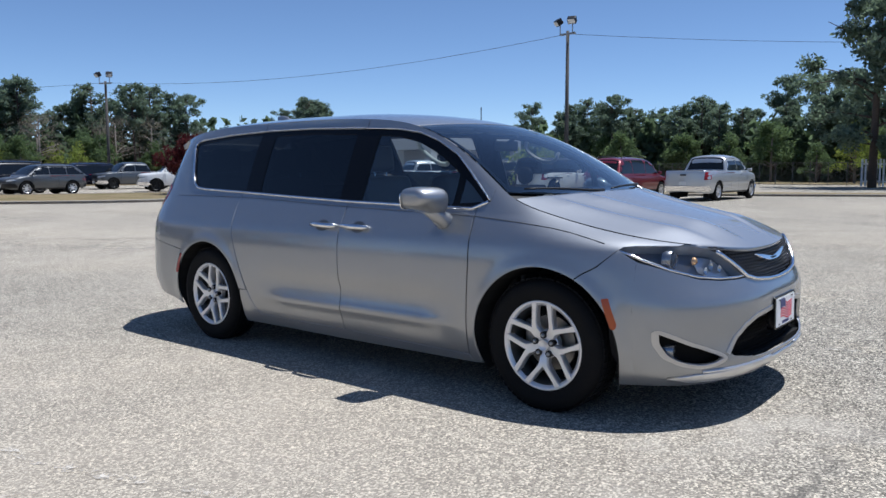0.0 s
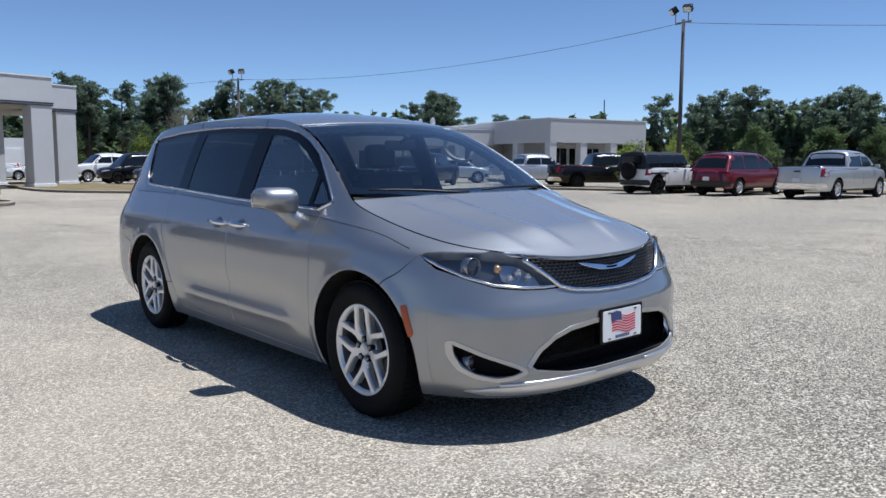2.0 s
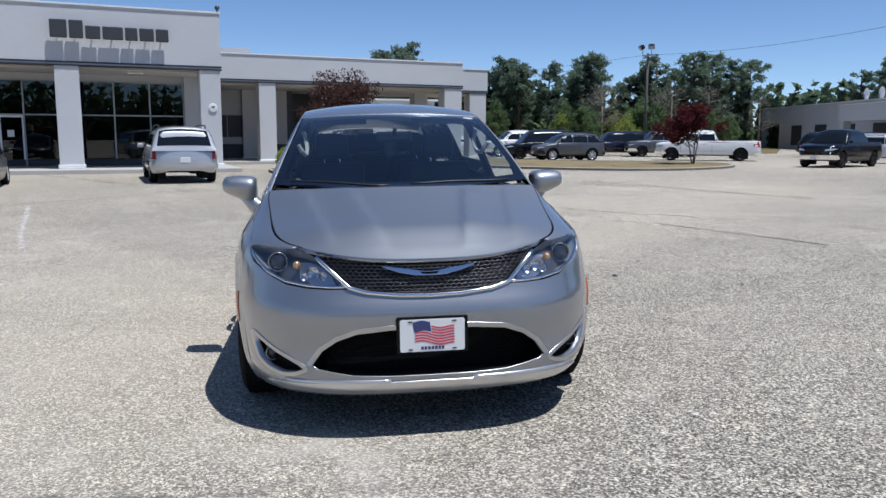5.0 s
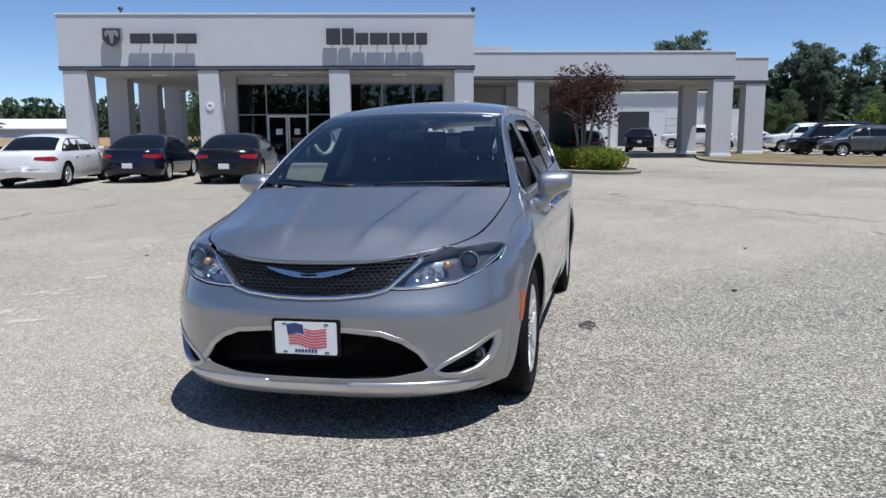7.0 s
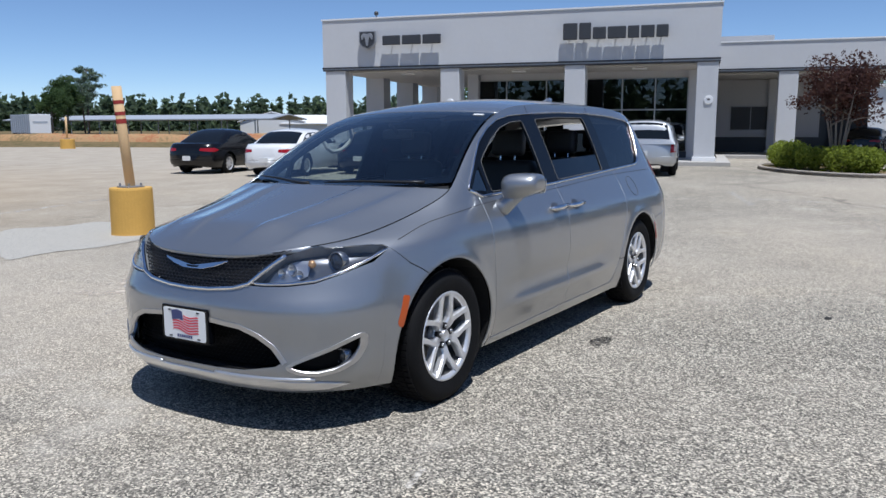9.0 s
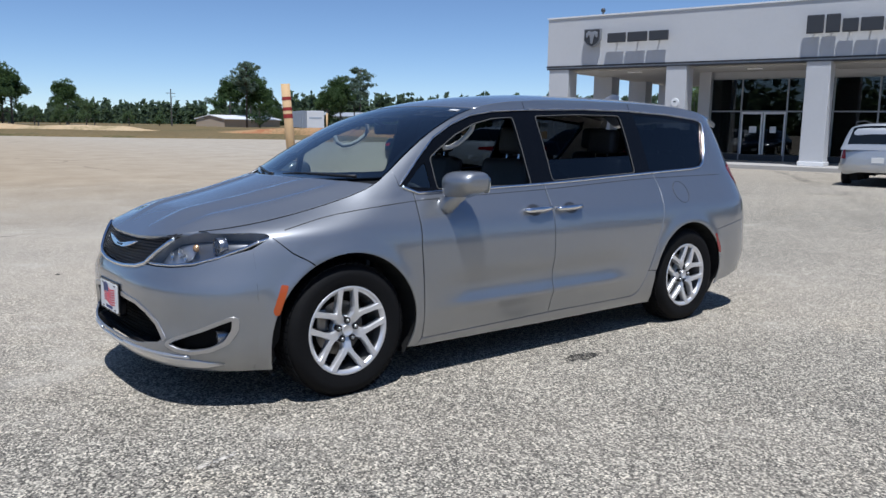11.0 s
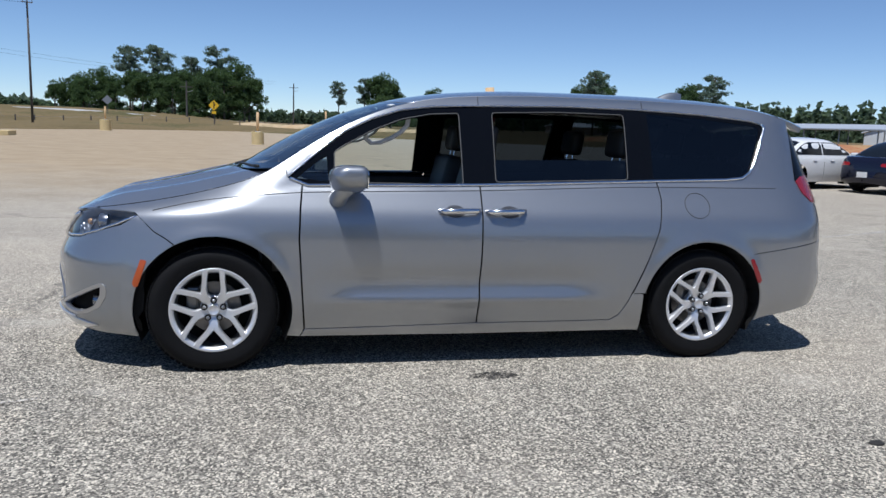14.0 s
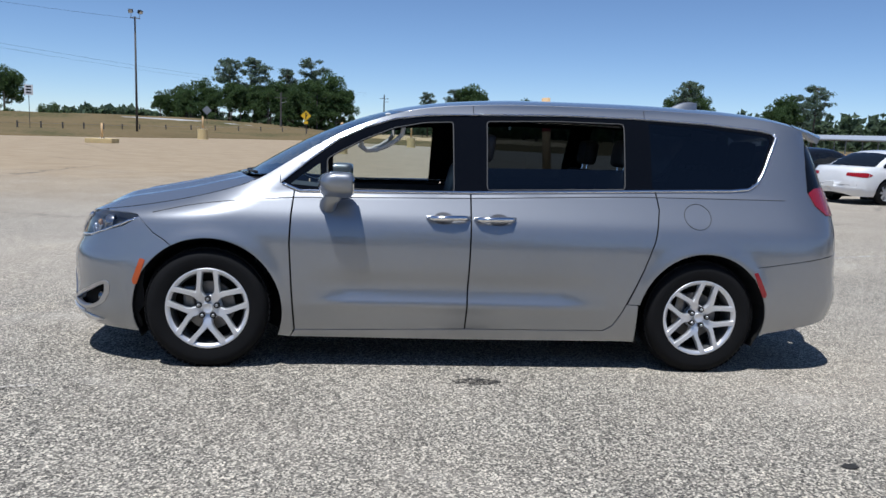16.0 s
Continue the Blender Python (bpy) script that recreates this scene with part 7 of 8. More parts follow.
# cowl, wipers, sticker
for s in (1, -1):
    strip("hood_seam", [(1.29 + 0.93 * i / 20, s * 0.9955) for i in range(21)], top, 0.0028, DARK_GAP, van, -0.002)
skin("cowl", [(1.222, -0.97), (1.282, -0.97), (1.282, 0.97), (1.222, 0.97)], top, BLACK_PLASTIC, van, inset=0.022, step=0.03, thick=False)
skin("windshield_frit", [(0.405, -0.97), (1.215, -0.985), (1.215, 0.985), (0.405, 0.97)], top, GLOSS_BLACK, van, holes=[[(0.44, -0.935), (1.155, -0.94), (1.155, 0.94), (0.44, 0.935)]], inset=0.008, step=0.05, thick=False)
for y0, y1, k in ((0.66, 0.02, 0), (-0.10, -0.70, 1)):
    bm = bmesh.new()
    run = []
    for i in range(9):
        t = i / 8
        v = (y0 + (y1 - y0) * t) / 0.81
        run.append(top_point(1.222 - 0.035 * math.sin(t * math.pi * 0.75), v) + Vector((0.006, 0, 0.010)))
    tube(bm, run, 0.007, 6, True, [0.010 - 0.005 * i / 8 for i in range(9)])
    part("wiper", bm, BLACK_PLASTIC, van, smooth=True)
skin("sticker", [(0.452, 0.80), (0.452, 0.90), (0.475, 0.90), (0.475, 0.80)], top, WHITE, van, inset=-0.001, step=0.05, rim=0.001)

# wheels
def wheel_parts(parent):
    def p(name, bm, material, label="", smooth=False, up=None):
        return part(name, bm, material, up or parent, label, smooth=smooth)
    bm = bmesh.new()
    lathe(bm, [(0.242, -0.10), (0.30, -0.118), (0.335, -0.112), (0.357, -0.085), (0.364, -0.03), (0.364, 0.03), (0.357, 0.085), (0.335, 0.112), (0.30, 0.118), (0.244, 0.10)], 64)
    tyre = p("tyre", bm, RUBBER, smooth=True)
    bm = bmesh.new()
    for i in range(60):
        for row in (-0.066, -0.022, 0.022, 0.066):
            a = 2 * math.pi * (i + 0.5 * (row > 0)) / 60
            box(bm, 0.3645 * math.cos(a), row, 0.3645 * math.sin(a), 0.008, 0.036, 0.030, 0, 1, Matrix.Rotation(-a, 4, "Y"))
    p("tread", bm, RUBBER, up=tyre)
    bm = bmesh.new()
    lathe(bm, [(0.232, 0.070), (0.236, 0.092), (0.250, 0.100), (0.262, 0.105), (0.266, 0.097), (0.263, 0.088)], 64)
    rim = p("rim", bm, ALLOY, smooth=True)
    rim.scale = (0.93, 1.0, 0.93)
    # rim's barrel, with the shade inside it put into a darker grey
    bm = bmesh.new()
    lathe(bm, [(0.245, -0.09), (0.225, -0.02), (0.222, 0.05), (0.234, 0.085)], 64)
    p("barrel", bm, mat("barrel with painted shade", (0.12, 0.12, 0.12), 0.5, 0.6), up=rim, smooth=True)
    bm = bmesh.new()
    for k in range(5):
        a0 = radians(-90 + 72 * k)
        for s in (-1, 1):
            # each arm forks towards the rim
            pts = [(0.03, s * 0.05, 0.062), (0.075, s * 0.07, 0.074), (0.108, s * 0.075, 0.082), (0.138, s * 0.19, 0.086), (0.175, s * 0.31, 0.089), (0.212, s * 0.38, 0.091), (0.250, s * 0.43, 0.093)]
            wid = [0.027, 0.026, 0.0245, 0.0205, 0.0185, 0.0185, 0.023]
            prev = None
            for (r, da, d), w_ in zip(pts, wid):
                a = a0 + da
                c = Vector((r * math.cos(a), d, r * math.sin(a)))
                t = Vector((-math.sin(a), 0, math.cos(a)))
                ring = [bm.verts.new(c + t * w_ + Vector((0, -0.03, 0))), bm.verts.new(c + t * w_ * 0.98 + Vector((0, 0.0, 0))), bm.verts.new(c + t * w_ * 0.72 + Vector((0, 0.010, 0))), bm.verts.new(c - t * w_ * 0.72 + Vector((0, 0.010, 0))), bm.verts.new(c - t * w_ * 0.98), bm.verts.new(c - t * w_ + Vector((0, -0.03, 0)))]
                if prev:
                    for q in range(6):
                        bm.faces.new((prev[q], prev[(q + 1) % 6], ring[(q + 1) % 6], ring[q]))
                prev = ring
            bm.faces.new(prev)
    lathe(bm, [(0.085, 0.02), (0.082, 0.055), (0.06, 0.072), (0.04, 0.076)], 30)
    bmesh.ops.recalc_face_normals(bm, faces=bm.faces)
    p("spokes", bm, ALLOY, up=rim)
    bm = bmesh.new()
    lathe(bm, [(0.036, 0.06), (0.035, 0.088), (0.031, 0.091), (0.029, 0.0885), (0.001, 0.089)], 24)
    p("centre_cap", bm, ALLOY, up=rim, smooth=True)
    for k in range(5):
        a = radians(90 + 72 * k)
        bm = bmesh.new()
        lathe(bm, [(0.0115, 0.04), (0.0115, 0.094), (0.007, 0.099), (0.001, 0.099)], 8, "y", (0.059 * math.cos(a), 0, 0.059 * math.sin(a)))
        p("lug_nut", bm, mat("lug steel", (0.45, 0.45, 0.45), 0.3, 1.0), up=rim, smooth=True)
        bm = bmesh.new()
        lathe(bm, [(0.020, 0.05), (0.020, 0.0885), (0.001, 0.0885)], 16, "y", (0.059 * math.cos(a), 0, 0.059 * math.sin(a)))
        p("lug_pocket", bm, BLACK_PLASTIC, up=rim)
    bm = bmesh.new()
    lathe(bm, [(0.02, 0.0), (0.15, 0.0), (0.152, -0.012), (0.15, -0.024), (0.02, -0.024)], 40)
    p("brake_disc", bm, DISC, smooth=False)
    p("caliper", box_bm(0.12, 0.0, 0.05, 0.07, 0.06, 0.14, 0.015, 2), DISC)
    bm = bmesh.new()
    lathe(bm, [(0.001, -0.05), (0.22, -0.05), (0.222, 0.0)], 32)
    p("dust_shield", bm, DARK_GAP)


first = None
for cx in (FX, RX):
    for s in (1, -1):
        m = Matrix.Translation((cx, s * 0.858, 0.361)) @ Matrix.Rotation(0 if s > 0 else math.pi, 4, "Z") @ Matrix.Rotation(radians(0 if cx > 0 else -14), 4, "Y")
        if first is None:
            first = thing("wheel", m, "", "")
            first.parent = van
            wheel_parts(first)
        else:
            w = copy_thing(first, m)
        bm = bmesh.new()
        ra = RA_F if cx > 0 else RA_R
        for i in range(19):
            a = radians(-25 + 230 * i / 18)
            c, sn = math.cos(a), math.sin(a)
            ring = [bm.verts.new((cx + (ra + 0.004) * c, s * (flank_y(cx + (ra + 0.004) * c, min(max(WZ + ra * sn, 0.2), 1.0)) - 0.02), WZ + (ra + 0.004) * sn)), bm.verts.new((cx + (ra - 0.012) * c, s * 0.60, WZ + (ra - 0.012) * sn)), bm.verts.new((cx, s * 0.60, WZ))]
            if i:
                bm.faces.new((prev[0], prev[1], ring[1], ring[0]))
                bm.faces.new((prev[1], prev[2], ring[1]))
            prev = ring
        part("wheel_well", bm, DARK_GAP, van)

# cabin
def seat(x, y, z, parent, name="seat", wide=0.50):
    st = thing(name, Matrix.Identity(4), "", "")
    st.parent = parent
    part("cushion", box_bm(x, y, z + 0.07, 0.52, wide, 0.16, 0.05, 3), SEAT, st, smooth=True)
    part("backrest", box_bm(x - 0.30, y, z + 0.43, 0.15, wide, 0.64, 0.06, 3, Matrix.Rotation(radians(-14), 4, "Y")), SEAT, st, smooth=True)
    part("headrest", box_bm(x - 0.40, y, z + 0.87, 0.10, 0.26, 0.19, 0.045, 3, Matrix.Rotation(radians(-8), 4, "Y")), SEAT, st, smooth=True)
    for dy in (-0.06, 0.06):
        part("headrest_post", tube_bm([(x - 0.375, y + dy, z + 0.72), (x - 0.395, y + dy, z + 0.84)], 0.006), CHROME, st)


for y in (0.42, -0.42):
    seat(0.22, y, 0.52, van, "front_seat")
    seat(-0.75, y, 0.52, van, "middle_seat")
for y in (0.38, -0.02, -0.42):
    seat(-1.62, y, 0.55, van, "rear_seat", 0.40)
bm = bmesh.new()
prof = [(1.30, 0.55), (0.92, 0.55), (0.80, 0.78), (0.78, 0.90), (0.84, 1.00), (1.00, 1.055), (1.30, 1.075)]
prism(bm, prof, -0.76, 0.76, "xz", 0.02)
part("dashboard", bm, DASH, van)
part("console", box_bm(0.55, 0, 0.66, 0.75, 0.26, 0.36, 0.04, 3), DASH, van)
part("touch_screen", box_bm(0.785, 0.0, 0.90, 0.02, 0.25, 0.17, 0.01, 2, Matrix.Rotation(radians(-12), 4, "Y")), GLOSS_BLACK, van)
wheel_m = Matrix.Translation((0.66, 0.40, 0.93)) @ Matrix.Rotation(radians(-66), 4, "Y")
bm = bmesh.new()
pts = [(0.185 * math.cos(2 * math.pi * i / 32), 0.185 * math.sin(2 * math.pi * i / 32), 0) for i in range(33)]
tube(bm, pts, 0.016, 8)
steer = part("steering_wheel", bm, SEAT, van, m=wheel_m, smooth=True)
part("hub", box_bm(0, 0, -0.01, 0.14, 0.16, 0.05, 0.03, 3), DASH, steer, smooth=True)
for a in (0, 90, 180):
    part("spoke", box_bm(0.10 * math.sin(radians(a)), 0.10 * math.cos(radians(a)), -0.005, 0.05, 0.16, 0.02, 0.008, 2, Matrix.Rotation(radians(-a), 4, "Z")), mat("grey spoke", (0.3, 0.3, 0.31), 0.35, 0.6), steer)
part("column", tube_bm([(0.68, 0.40, 0.92), (0.95, 0.40, 0.80)], 0.05, 10), DASH, van)
rv = top_point(0.62, 0.0)
part("rear_view_mirror", box_bm(rv.x - 0.10, 0, rv.z - 0.075, 0.03, 0.25, 0.07, 0.015, 2), BLACK_PLASTIC, van)
part("mirror_stalk", tube_bm([(rv.x - 0.01, 0, rv.z - 0.01), (rv.x - 0.09, 0, rv.z - 0.06)], 0.014), BLACK_PLASTIC, van)
for s in (1, -1):
    part("grab_handle", tube_bm([(0.66, s * 0.655, 1.41), (0.655, s * 0.63, 1.365), (0.62, s * 0.612, 1.34), (0.56, s * 0.602, 1.345), (0.49, s * 0.600, 1.375), (0.43, s * 0.602, 1.415), (0.395, s * 0.61, 1.455), (0.39, s * 0.625, 1.50)], 0.015), HEADLINER, van)
    part("sun_visor", box_bm(0.30, s * 0.36, 1.575, 0.16, 0.38, 0.02, 0.008, 2, Matrix.Rotation(radians(14), 4, "Y")), mat("grey visor cloth", (0.16, 0.155, 0.15), 0.9), van)

# ---- parked vehicles ----
SHARED = {}


def shared_wheel(r, dark):
    key = (r, dark)
    if key not in SHARED:
        bm = bmesh.new()
        lathe(bm, [(r * 0.66, -0.10), (r * 0.9, -0.115), (r, -0.08), (r, 0.08), (r * 0.9, 0.115), (r * 0.66, 0.10)], 32)
        ty = finish(bm, "tyre", RUBBER)
        bm = bmesh.new()
        lathe(bm, [(r * 0.66, -0.09), (r * 0.60, 0.02), (r * 0.60, 0.07), (r * 0.68, 0.10)], 32)
        for k in range(7):
            a = 2 * math.pi * k / 7
            box(bm, r * 0.36 * math.cos(a), 0.065, r * 0.36 * math.sin(a), r * 0.62, 0.03, 0.055, 0, 1, Matrix.Rotation(-a, 4, "Y"))
        lathe(bm, [(0.07, 0.06), (0.06, 0.085), (0.001, 0.088)], 14)
        SHARED[key] = ty, finish(bm, "rim", BLACK_PLASTIC if dark else ALLOY, False)
    return SHARED[key]


def car(name, m, label, color, L, W, H, belt, lower, cab, wheels, r=0.33, group="", glassy=4, black_top=False, dark_rims=False, bed=None, spare=False, rack=False):
    """A parked car: rounded lower body with wheel openings, glazed cabin, lamps, bumpers, wheels. x runs forward."""
    c = thing(name, m, label, {"pickup_truck": "pickup truck", "suv": "suv", "jeep": "jeep", "sedan": "car", "minivan": "minivan"}[name], group)
    tall = name in ("suv", "minivan", "pickup_truck", "jeep")
    zb = 0.22 if H < 1.6 else 0.32
    R = r + 0.065
    prof = sorted(lower)
    px, pz = [p[0] for p in prof], [p[1] for p in prof]
    fr = sorted((z, x) for x, z in lower if x > L / 2 - 1.4)
    rr = sorted((z, -x) for x, z in lower if x < -L / 2 + 0.5)
    fz, fx = [zb] + [p[0] for p in fr] + [belt + 0.3], [L / 2 - 0.10] + [p[1] for p in fr] + [fr[-1][1] - 0.1]
    rz, rx = [zb] + [p[0] for p in rr] + [belt + 0.3], [L / 2 - 0.12] + [p[1] for p in rr] + [rr[-1][1] - 0.05]
    e_f, e_r = (9, 13) if not tall else (12, 20)

    def wide(z):
        u = (z - zb) / (belt - zb)
        return W / 2 * spline([0, 0.22, 0.5, 0.72, 0.9, 1.0, 1.1], [0.93, 0.985, 1.0, 0.992, 0.968, 0.935, 0.90], u)

    def side(x, z):
        q = (x / spline(fz, fx, z)) ** e_f if x > 0 else (-x / spline(rz, rx, z)) ** e_r
        return wide(z) * max(1 - q, 0) ** 0.4

    def end(y, z, s):
        k = max(1 - min(abs(y) / wide(z), 1) ** 2.5, 0)
        return spline(fz, fx, z) * k ** (1 / e_f) if s > 0 else -spline(rz, rx, z) * k ** (1 / e_r)
    xs = {round(-L / 2 + L * i / 70, 3) for i in range(71)}
    for wx in wheels:
        xs |= {round(wx + R * k, 3) for k in (-1.001, -0.999, -0.97, -0.9, -0.75, -0.55, -0.3, 0, 0.3, 0.55, 0.75, 0.9, 0.97, 0.999, 1.001)}
    for k in (0.001, 0.003, 0.006, 0.01, 0.016, 0.025, 0.036, 0.05, 0.07, 0.095, 0.125, 0.16):
        xs |= {L / 2 - k, -L / 2 + k}
    steps = [0, 0.1, 0.22, 0.35, 0.48, 0.6, 0.7, 0.78, 0.85, 0.90, 0.94, 0.97, 0.99, 1.0]
    bm = bmesh.new()
    prev = None
    for x in sorted(xs):
        lo, hi = zb, spline(px, pz, x)
        if x > L / 2 - 0.2 or x < -L / 2 + 0.2:
            lo = zb + 0.12 * (1 - (L / 2 - abs(x)) / 0.2)
        for wx in wheels:
            if abs(x - wx) < R:
                lo = max(lo, r + math.sqrt(R * R - (x - wx) ** 2))
        hi = max(hi, lo + 0.02)
        half = []
        for t in steps:
            z = lo + (hi - lo) * t
            half.append((side(x, z) if t < 1 else 0.0, z))
        ring = [bm.verts.new((x, y, z)) for y, z in half] + [bm.verts.new((x, -y, z)) for y, z in half[-2::-1]]
        if prev:
            for k in range(len(ring) - 1):
                bm.faces.new((prev[k], prev[k + 1], ring[k + 1], ring[k]))
        prev = ring
    bmesh.ops.recalc_face_normals(bm, faces=bm.faces)
    part("body", bm, color, c, smooth=True)
    part("underbody", box_bm(0, 0, zb + 0.12, L * 0.90, W * 0.70, 0.2), DARK_GAP, c)
    # cabin: glass house with a crowned roof
    x0, x1, x2, x3 = cab
    wb, wt = W / 2 * 0.935, W / 2 * (0.79 if name == "minivan" else 0.76) if name != "jeep" else W / 2 * 0.84
    zl = belt - 0.06

    def smin(a, b_, k):
        q = max(k - abs(a - b_), 0) / k
        return min(a, b_) - q * q * k / 4

    def roof(x):
        f = zl + (x0 - x) / (x0 - x1) * (H - zl)
        g = zl + (x - x3) / (x2 - x3) * (H - zl)
        k = H - 0.05 * ((x - (x1 + x2) / 2) / ((x1 - x2) / 2)) ** 2 if name != "jeep" else H
        return smin(smin(f, g, 0.08), k, 0.22 if name != "jeep" else 0.06)

    def cab_w(z):
        return wb + (wt - wb) * (z - belt) / (H - belt)

    def cab_side(x, z):
        t = min(max((z - zl) / max(roof(x) - zl, 0.01), 0), 1)
        return Vector((x, cab_w(z) * max(1 - t ** 9, 0) ** 0.4, z))

    def cab_top(x, v):
        t = max(1 - min(abs(v), 1) ** 2.5, 0) ** (1 / 9)
        z = zl + t * (roof(x) - zl)
        return Vector((x, v * cab_w(z), z))
    bm = bmesh.new()
    prev = None
    for i in range(61):
        u = i / 60
        x = x3 + (x0 - x3) * (u - 0.06 * math.sin(2 * math.pi * u) / 2)
        hi = max(roof(x), zl + 0.005)
        half = [(cab_side(x, zl + (hi - zl) * t).y, zl + (hi - zl) * t) for t in (0, 0.3, 0.55, 0.72, 0.83, 0.9, 0.945, 0.975, 0.992)] + [(0.0, hi)]
        ring = [bm.verts.new((x, y, z)) for y, z in half] + [bm.verts.new((x, -y, z)) for y, z in half[-2::-1]]
        if prev:
            for k in range(len(ring) - 1):
                bm.faces.new((prev[k], prev[k + 1], ring[k + 1], ring[k]))
        prev = ring
    bmesh.ops.recalc_face_normals(bm, faces=bm.faces)
    part("cabin", bm, BLACK_PLASTIC if black_top else color, c, smooth=True)
    z0 = belt + 0.035

    def sill(x):
        return min(roof(x) - 0.11, H - 0.13)
    xf = max(x3 + (x0 - x3) * i / 200 for i in range(201) if sill(x3 + (x0 - x3) * i / 200) > z0 + 0.05)
    xr = min(x3 + (x0 - x3) * i / 200 for i in range(201) if sill(x3 + (x0 - x3) * i / 200) > z0 + 0.05)
    for mir in (False, True):
        s = -1 if mir else 1
        for k in range(glassy):
            a, d = xf + (xr - xf) * k / glassy - 0.025 * (k > 0), xf + (xr - xf) * (k + 1) / glassy + 0.025 * (k < glassy - 1)
            poly = [(a, z0), (d, z0)] + [(d + (a - d) * i / 8, sill(d + (a - d) * i / 8)) for i in range(9)]
            skin("side_window", poly, cab_side, CAR_GLASS, c, mirror=mir, inset=-0.005, step=0.16, rim=0.008)
        mx = x0 - 0.32
        bm = box_bm(mx, s * (W / 2 + 0.07), belt + 0.06, 0.12, 0.19, 0.13, 0.045, 3)
        part("door_mirror", bm, color, c, smooth=True)
        for k, dx in enumerate((0.34, 0.66)):
            xx = xf + (xr - xf) * dx
            part("door_handle", box_bm(xx, s * (side(xx, belt - 0.12) + 0.012), belt - 0.12, 0.17, 0.025, 0.03, 0.008), color, c)
        for dx in (0.02, 0.49, 0.86):
            xx = xf + (xr - xf) * dx
            if not any(abs(xx - wx) < R + 0.02 for wx in wheels):
                skin("door_seam", [(xx - 0.006, zb + 0.08), (xx + 0.006, zb + 0.08), (xx + 0.006, belt - 0.03), (xx - 0.006, belt - 0.03)], lambda p, q: Vector((p, side(p, q), q)), BLACK_PLASTIC, c, mirror=mir, inset=-0.002, step=0.2, thick=False)
        skin("lower_cladding", [(wheels[0] - R - 0.01, zb), (wheels[0] - R - 0.01, zb + 0.07), (wheels[1] + R + 0.01, zb + 0.07), (wheels[1] + R + 0.01, zb)], lambda p, q: Vector((p, side(p, q), q)), BLACK_PLASTIC if tall else color, c, mirror=mir, inset=-0.006, step=0.3, rim=0.01)
    span = x0 - x3

    def at_h(sgn, f):
        """Where the glass line stands at a fraction of the cabin's height, ahead or behind."""
        pick = [x3 + span * i / 300 for i in range(301) if roof(x3 + span * i / 300) >= zl + f * (H - zl)]
        return max(pick) if sgn > 0 else min(pick)
    skin("windshield", [(at_h(1, 0.86), -0.86), (at_h(1, 0.14), -0.90), (at_h(1, 0.14), 0.90), (at_h(1, 0.86), 0.86)], cab_top, CAR_GLASS, c, inset=-0.006, step=0.12, rim=0.008)
    if name != "jeep":
        skin("rear_window", [(at_h(-1, 0.84), -0.84), (at_h(-1, 0.18), -0.86), (at_h(-1, 0.18), 0.86), (at_h(-1, 0.84), 0.84)], cab_top, CAR_GLASS, c, inset=-0.006, step=0.12, rim=0.008)
    else:
        part("rear_window", box_bm(x3 + 0.0, 0, belt + 0.34, 0.10, W * 0.60, 0.36, 0.02, 2), CAR_GLASS, c)
    # lamps, grille, bumpers and plates
    zh = belt * 0.74

    def ahead(y, z):
        return Vector((end(y, z, 1), y, z))

    def behind(y, z):
        return Vector((end(y, z, -1), y, z))
    for mir in (False, True):
        skin("headlight", rounded([(W * 0.24, zh - 0.07), (W * 0.40, zh - 0.05), (W * 0.475, zh + 0.03), (W * 0.44, zh + 0.06), (W * 0.27, zh + 0.02)], 0.03), ahead, HEAD, c, mirror=mir, inset=-0.006, step=0.08, rim=0.01)
        if tall:
            tl = rounded([(W * 0.405, zh - 0.04), (W * 0.492, zh - 0.02), (W * 0.482, belt - 0.03), (W * 0.415, belt - 0.03)], 0.03)
        else:
            tl = rounded([(W * 0.24, zh + 0.06), (W * 0.47, zh + 0.02), (W * 0.488, zh + 0.08), (W * 0.46, zh + 0.15), (W * 0.25, zh + 0.14)], 0.03)
        skin("tail_light", tl, behind, TAIL, c, mirror=mir, inset=-0.006, step=0.06, rim=0.01)
    skin("grille", rounded([(-W * 0.22, zh - 0.12), (W * 0.22, zh - 0.12), (W * 0.24, zh + 0.03), (-W * 0.24, zh + 0.03)], 0.04), ahead, BLACK_PLASTIC, c, inset=-0.006, step=0.12, rim=0.01)
    trim_col = CHROME if bed else (BLACK_PLASTIC if name in ("jeep", "suv") else color)
    lo, hi = zb + 0.10, zb + (0.30 if tall else 0.24)
    for nm, sf, e_ in (("front_bumper", ahead, 1), ("rear_bumper", behind, -1)):
        w_ = W * 0.475
        skin(nm, rounded([(-w_, lo), (w_, lo), (w_, hi), (-w_, hi)], 0.05), sf, trim_col, c, inset=-0.05 if tall else -0.022, step=0.12, rim=0.06 if tall else 0.03)
        zp = zb + (0.18 if e_ > 0 else (0.30 if name == "sedan" else 0.40))
        part("plate", box_bm(end(0, zp, e_) + e_ * (0.062 if tall else 0.03), 0, zp, 0.012, 0.30, 0.15, 0.004), PLATE_BAR, c, "plain pale plate")
    if not bed:
        skin("trunk_seam", [(-W * 0.40, zb + 0.29), (W * 0.40, zb + 0.29), (W * 0.40, zb + 0.30), (-W * 0.40, zb + 0.30)], behind, BLACK_PLASTIC, c, inset=-0.003, step=0.2, thick=False)
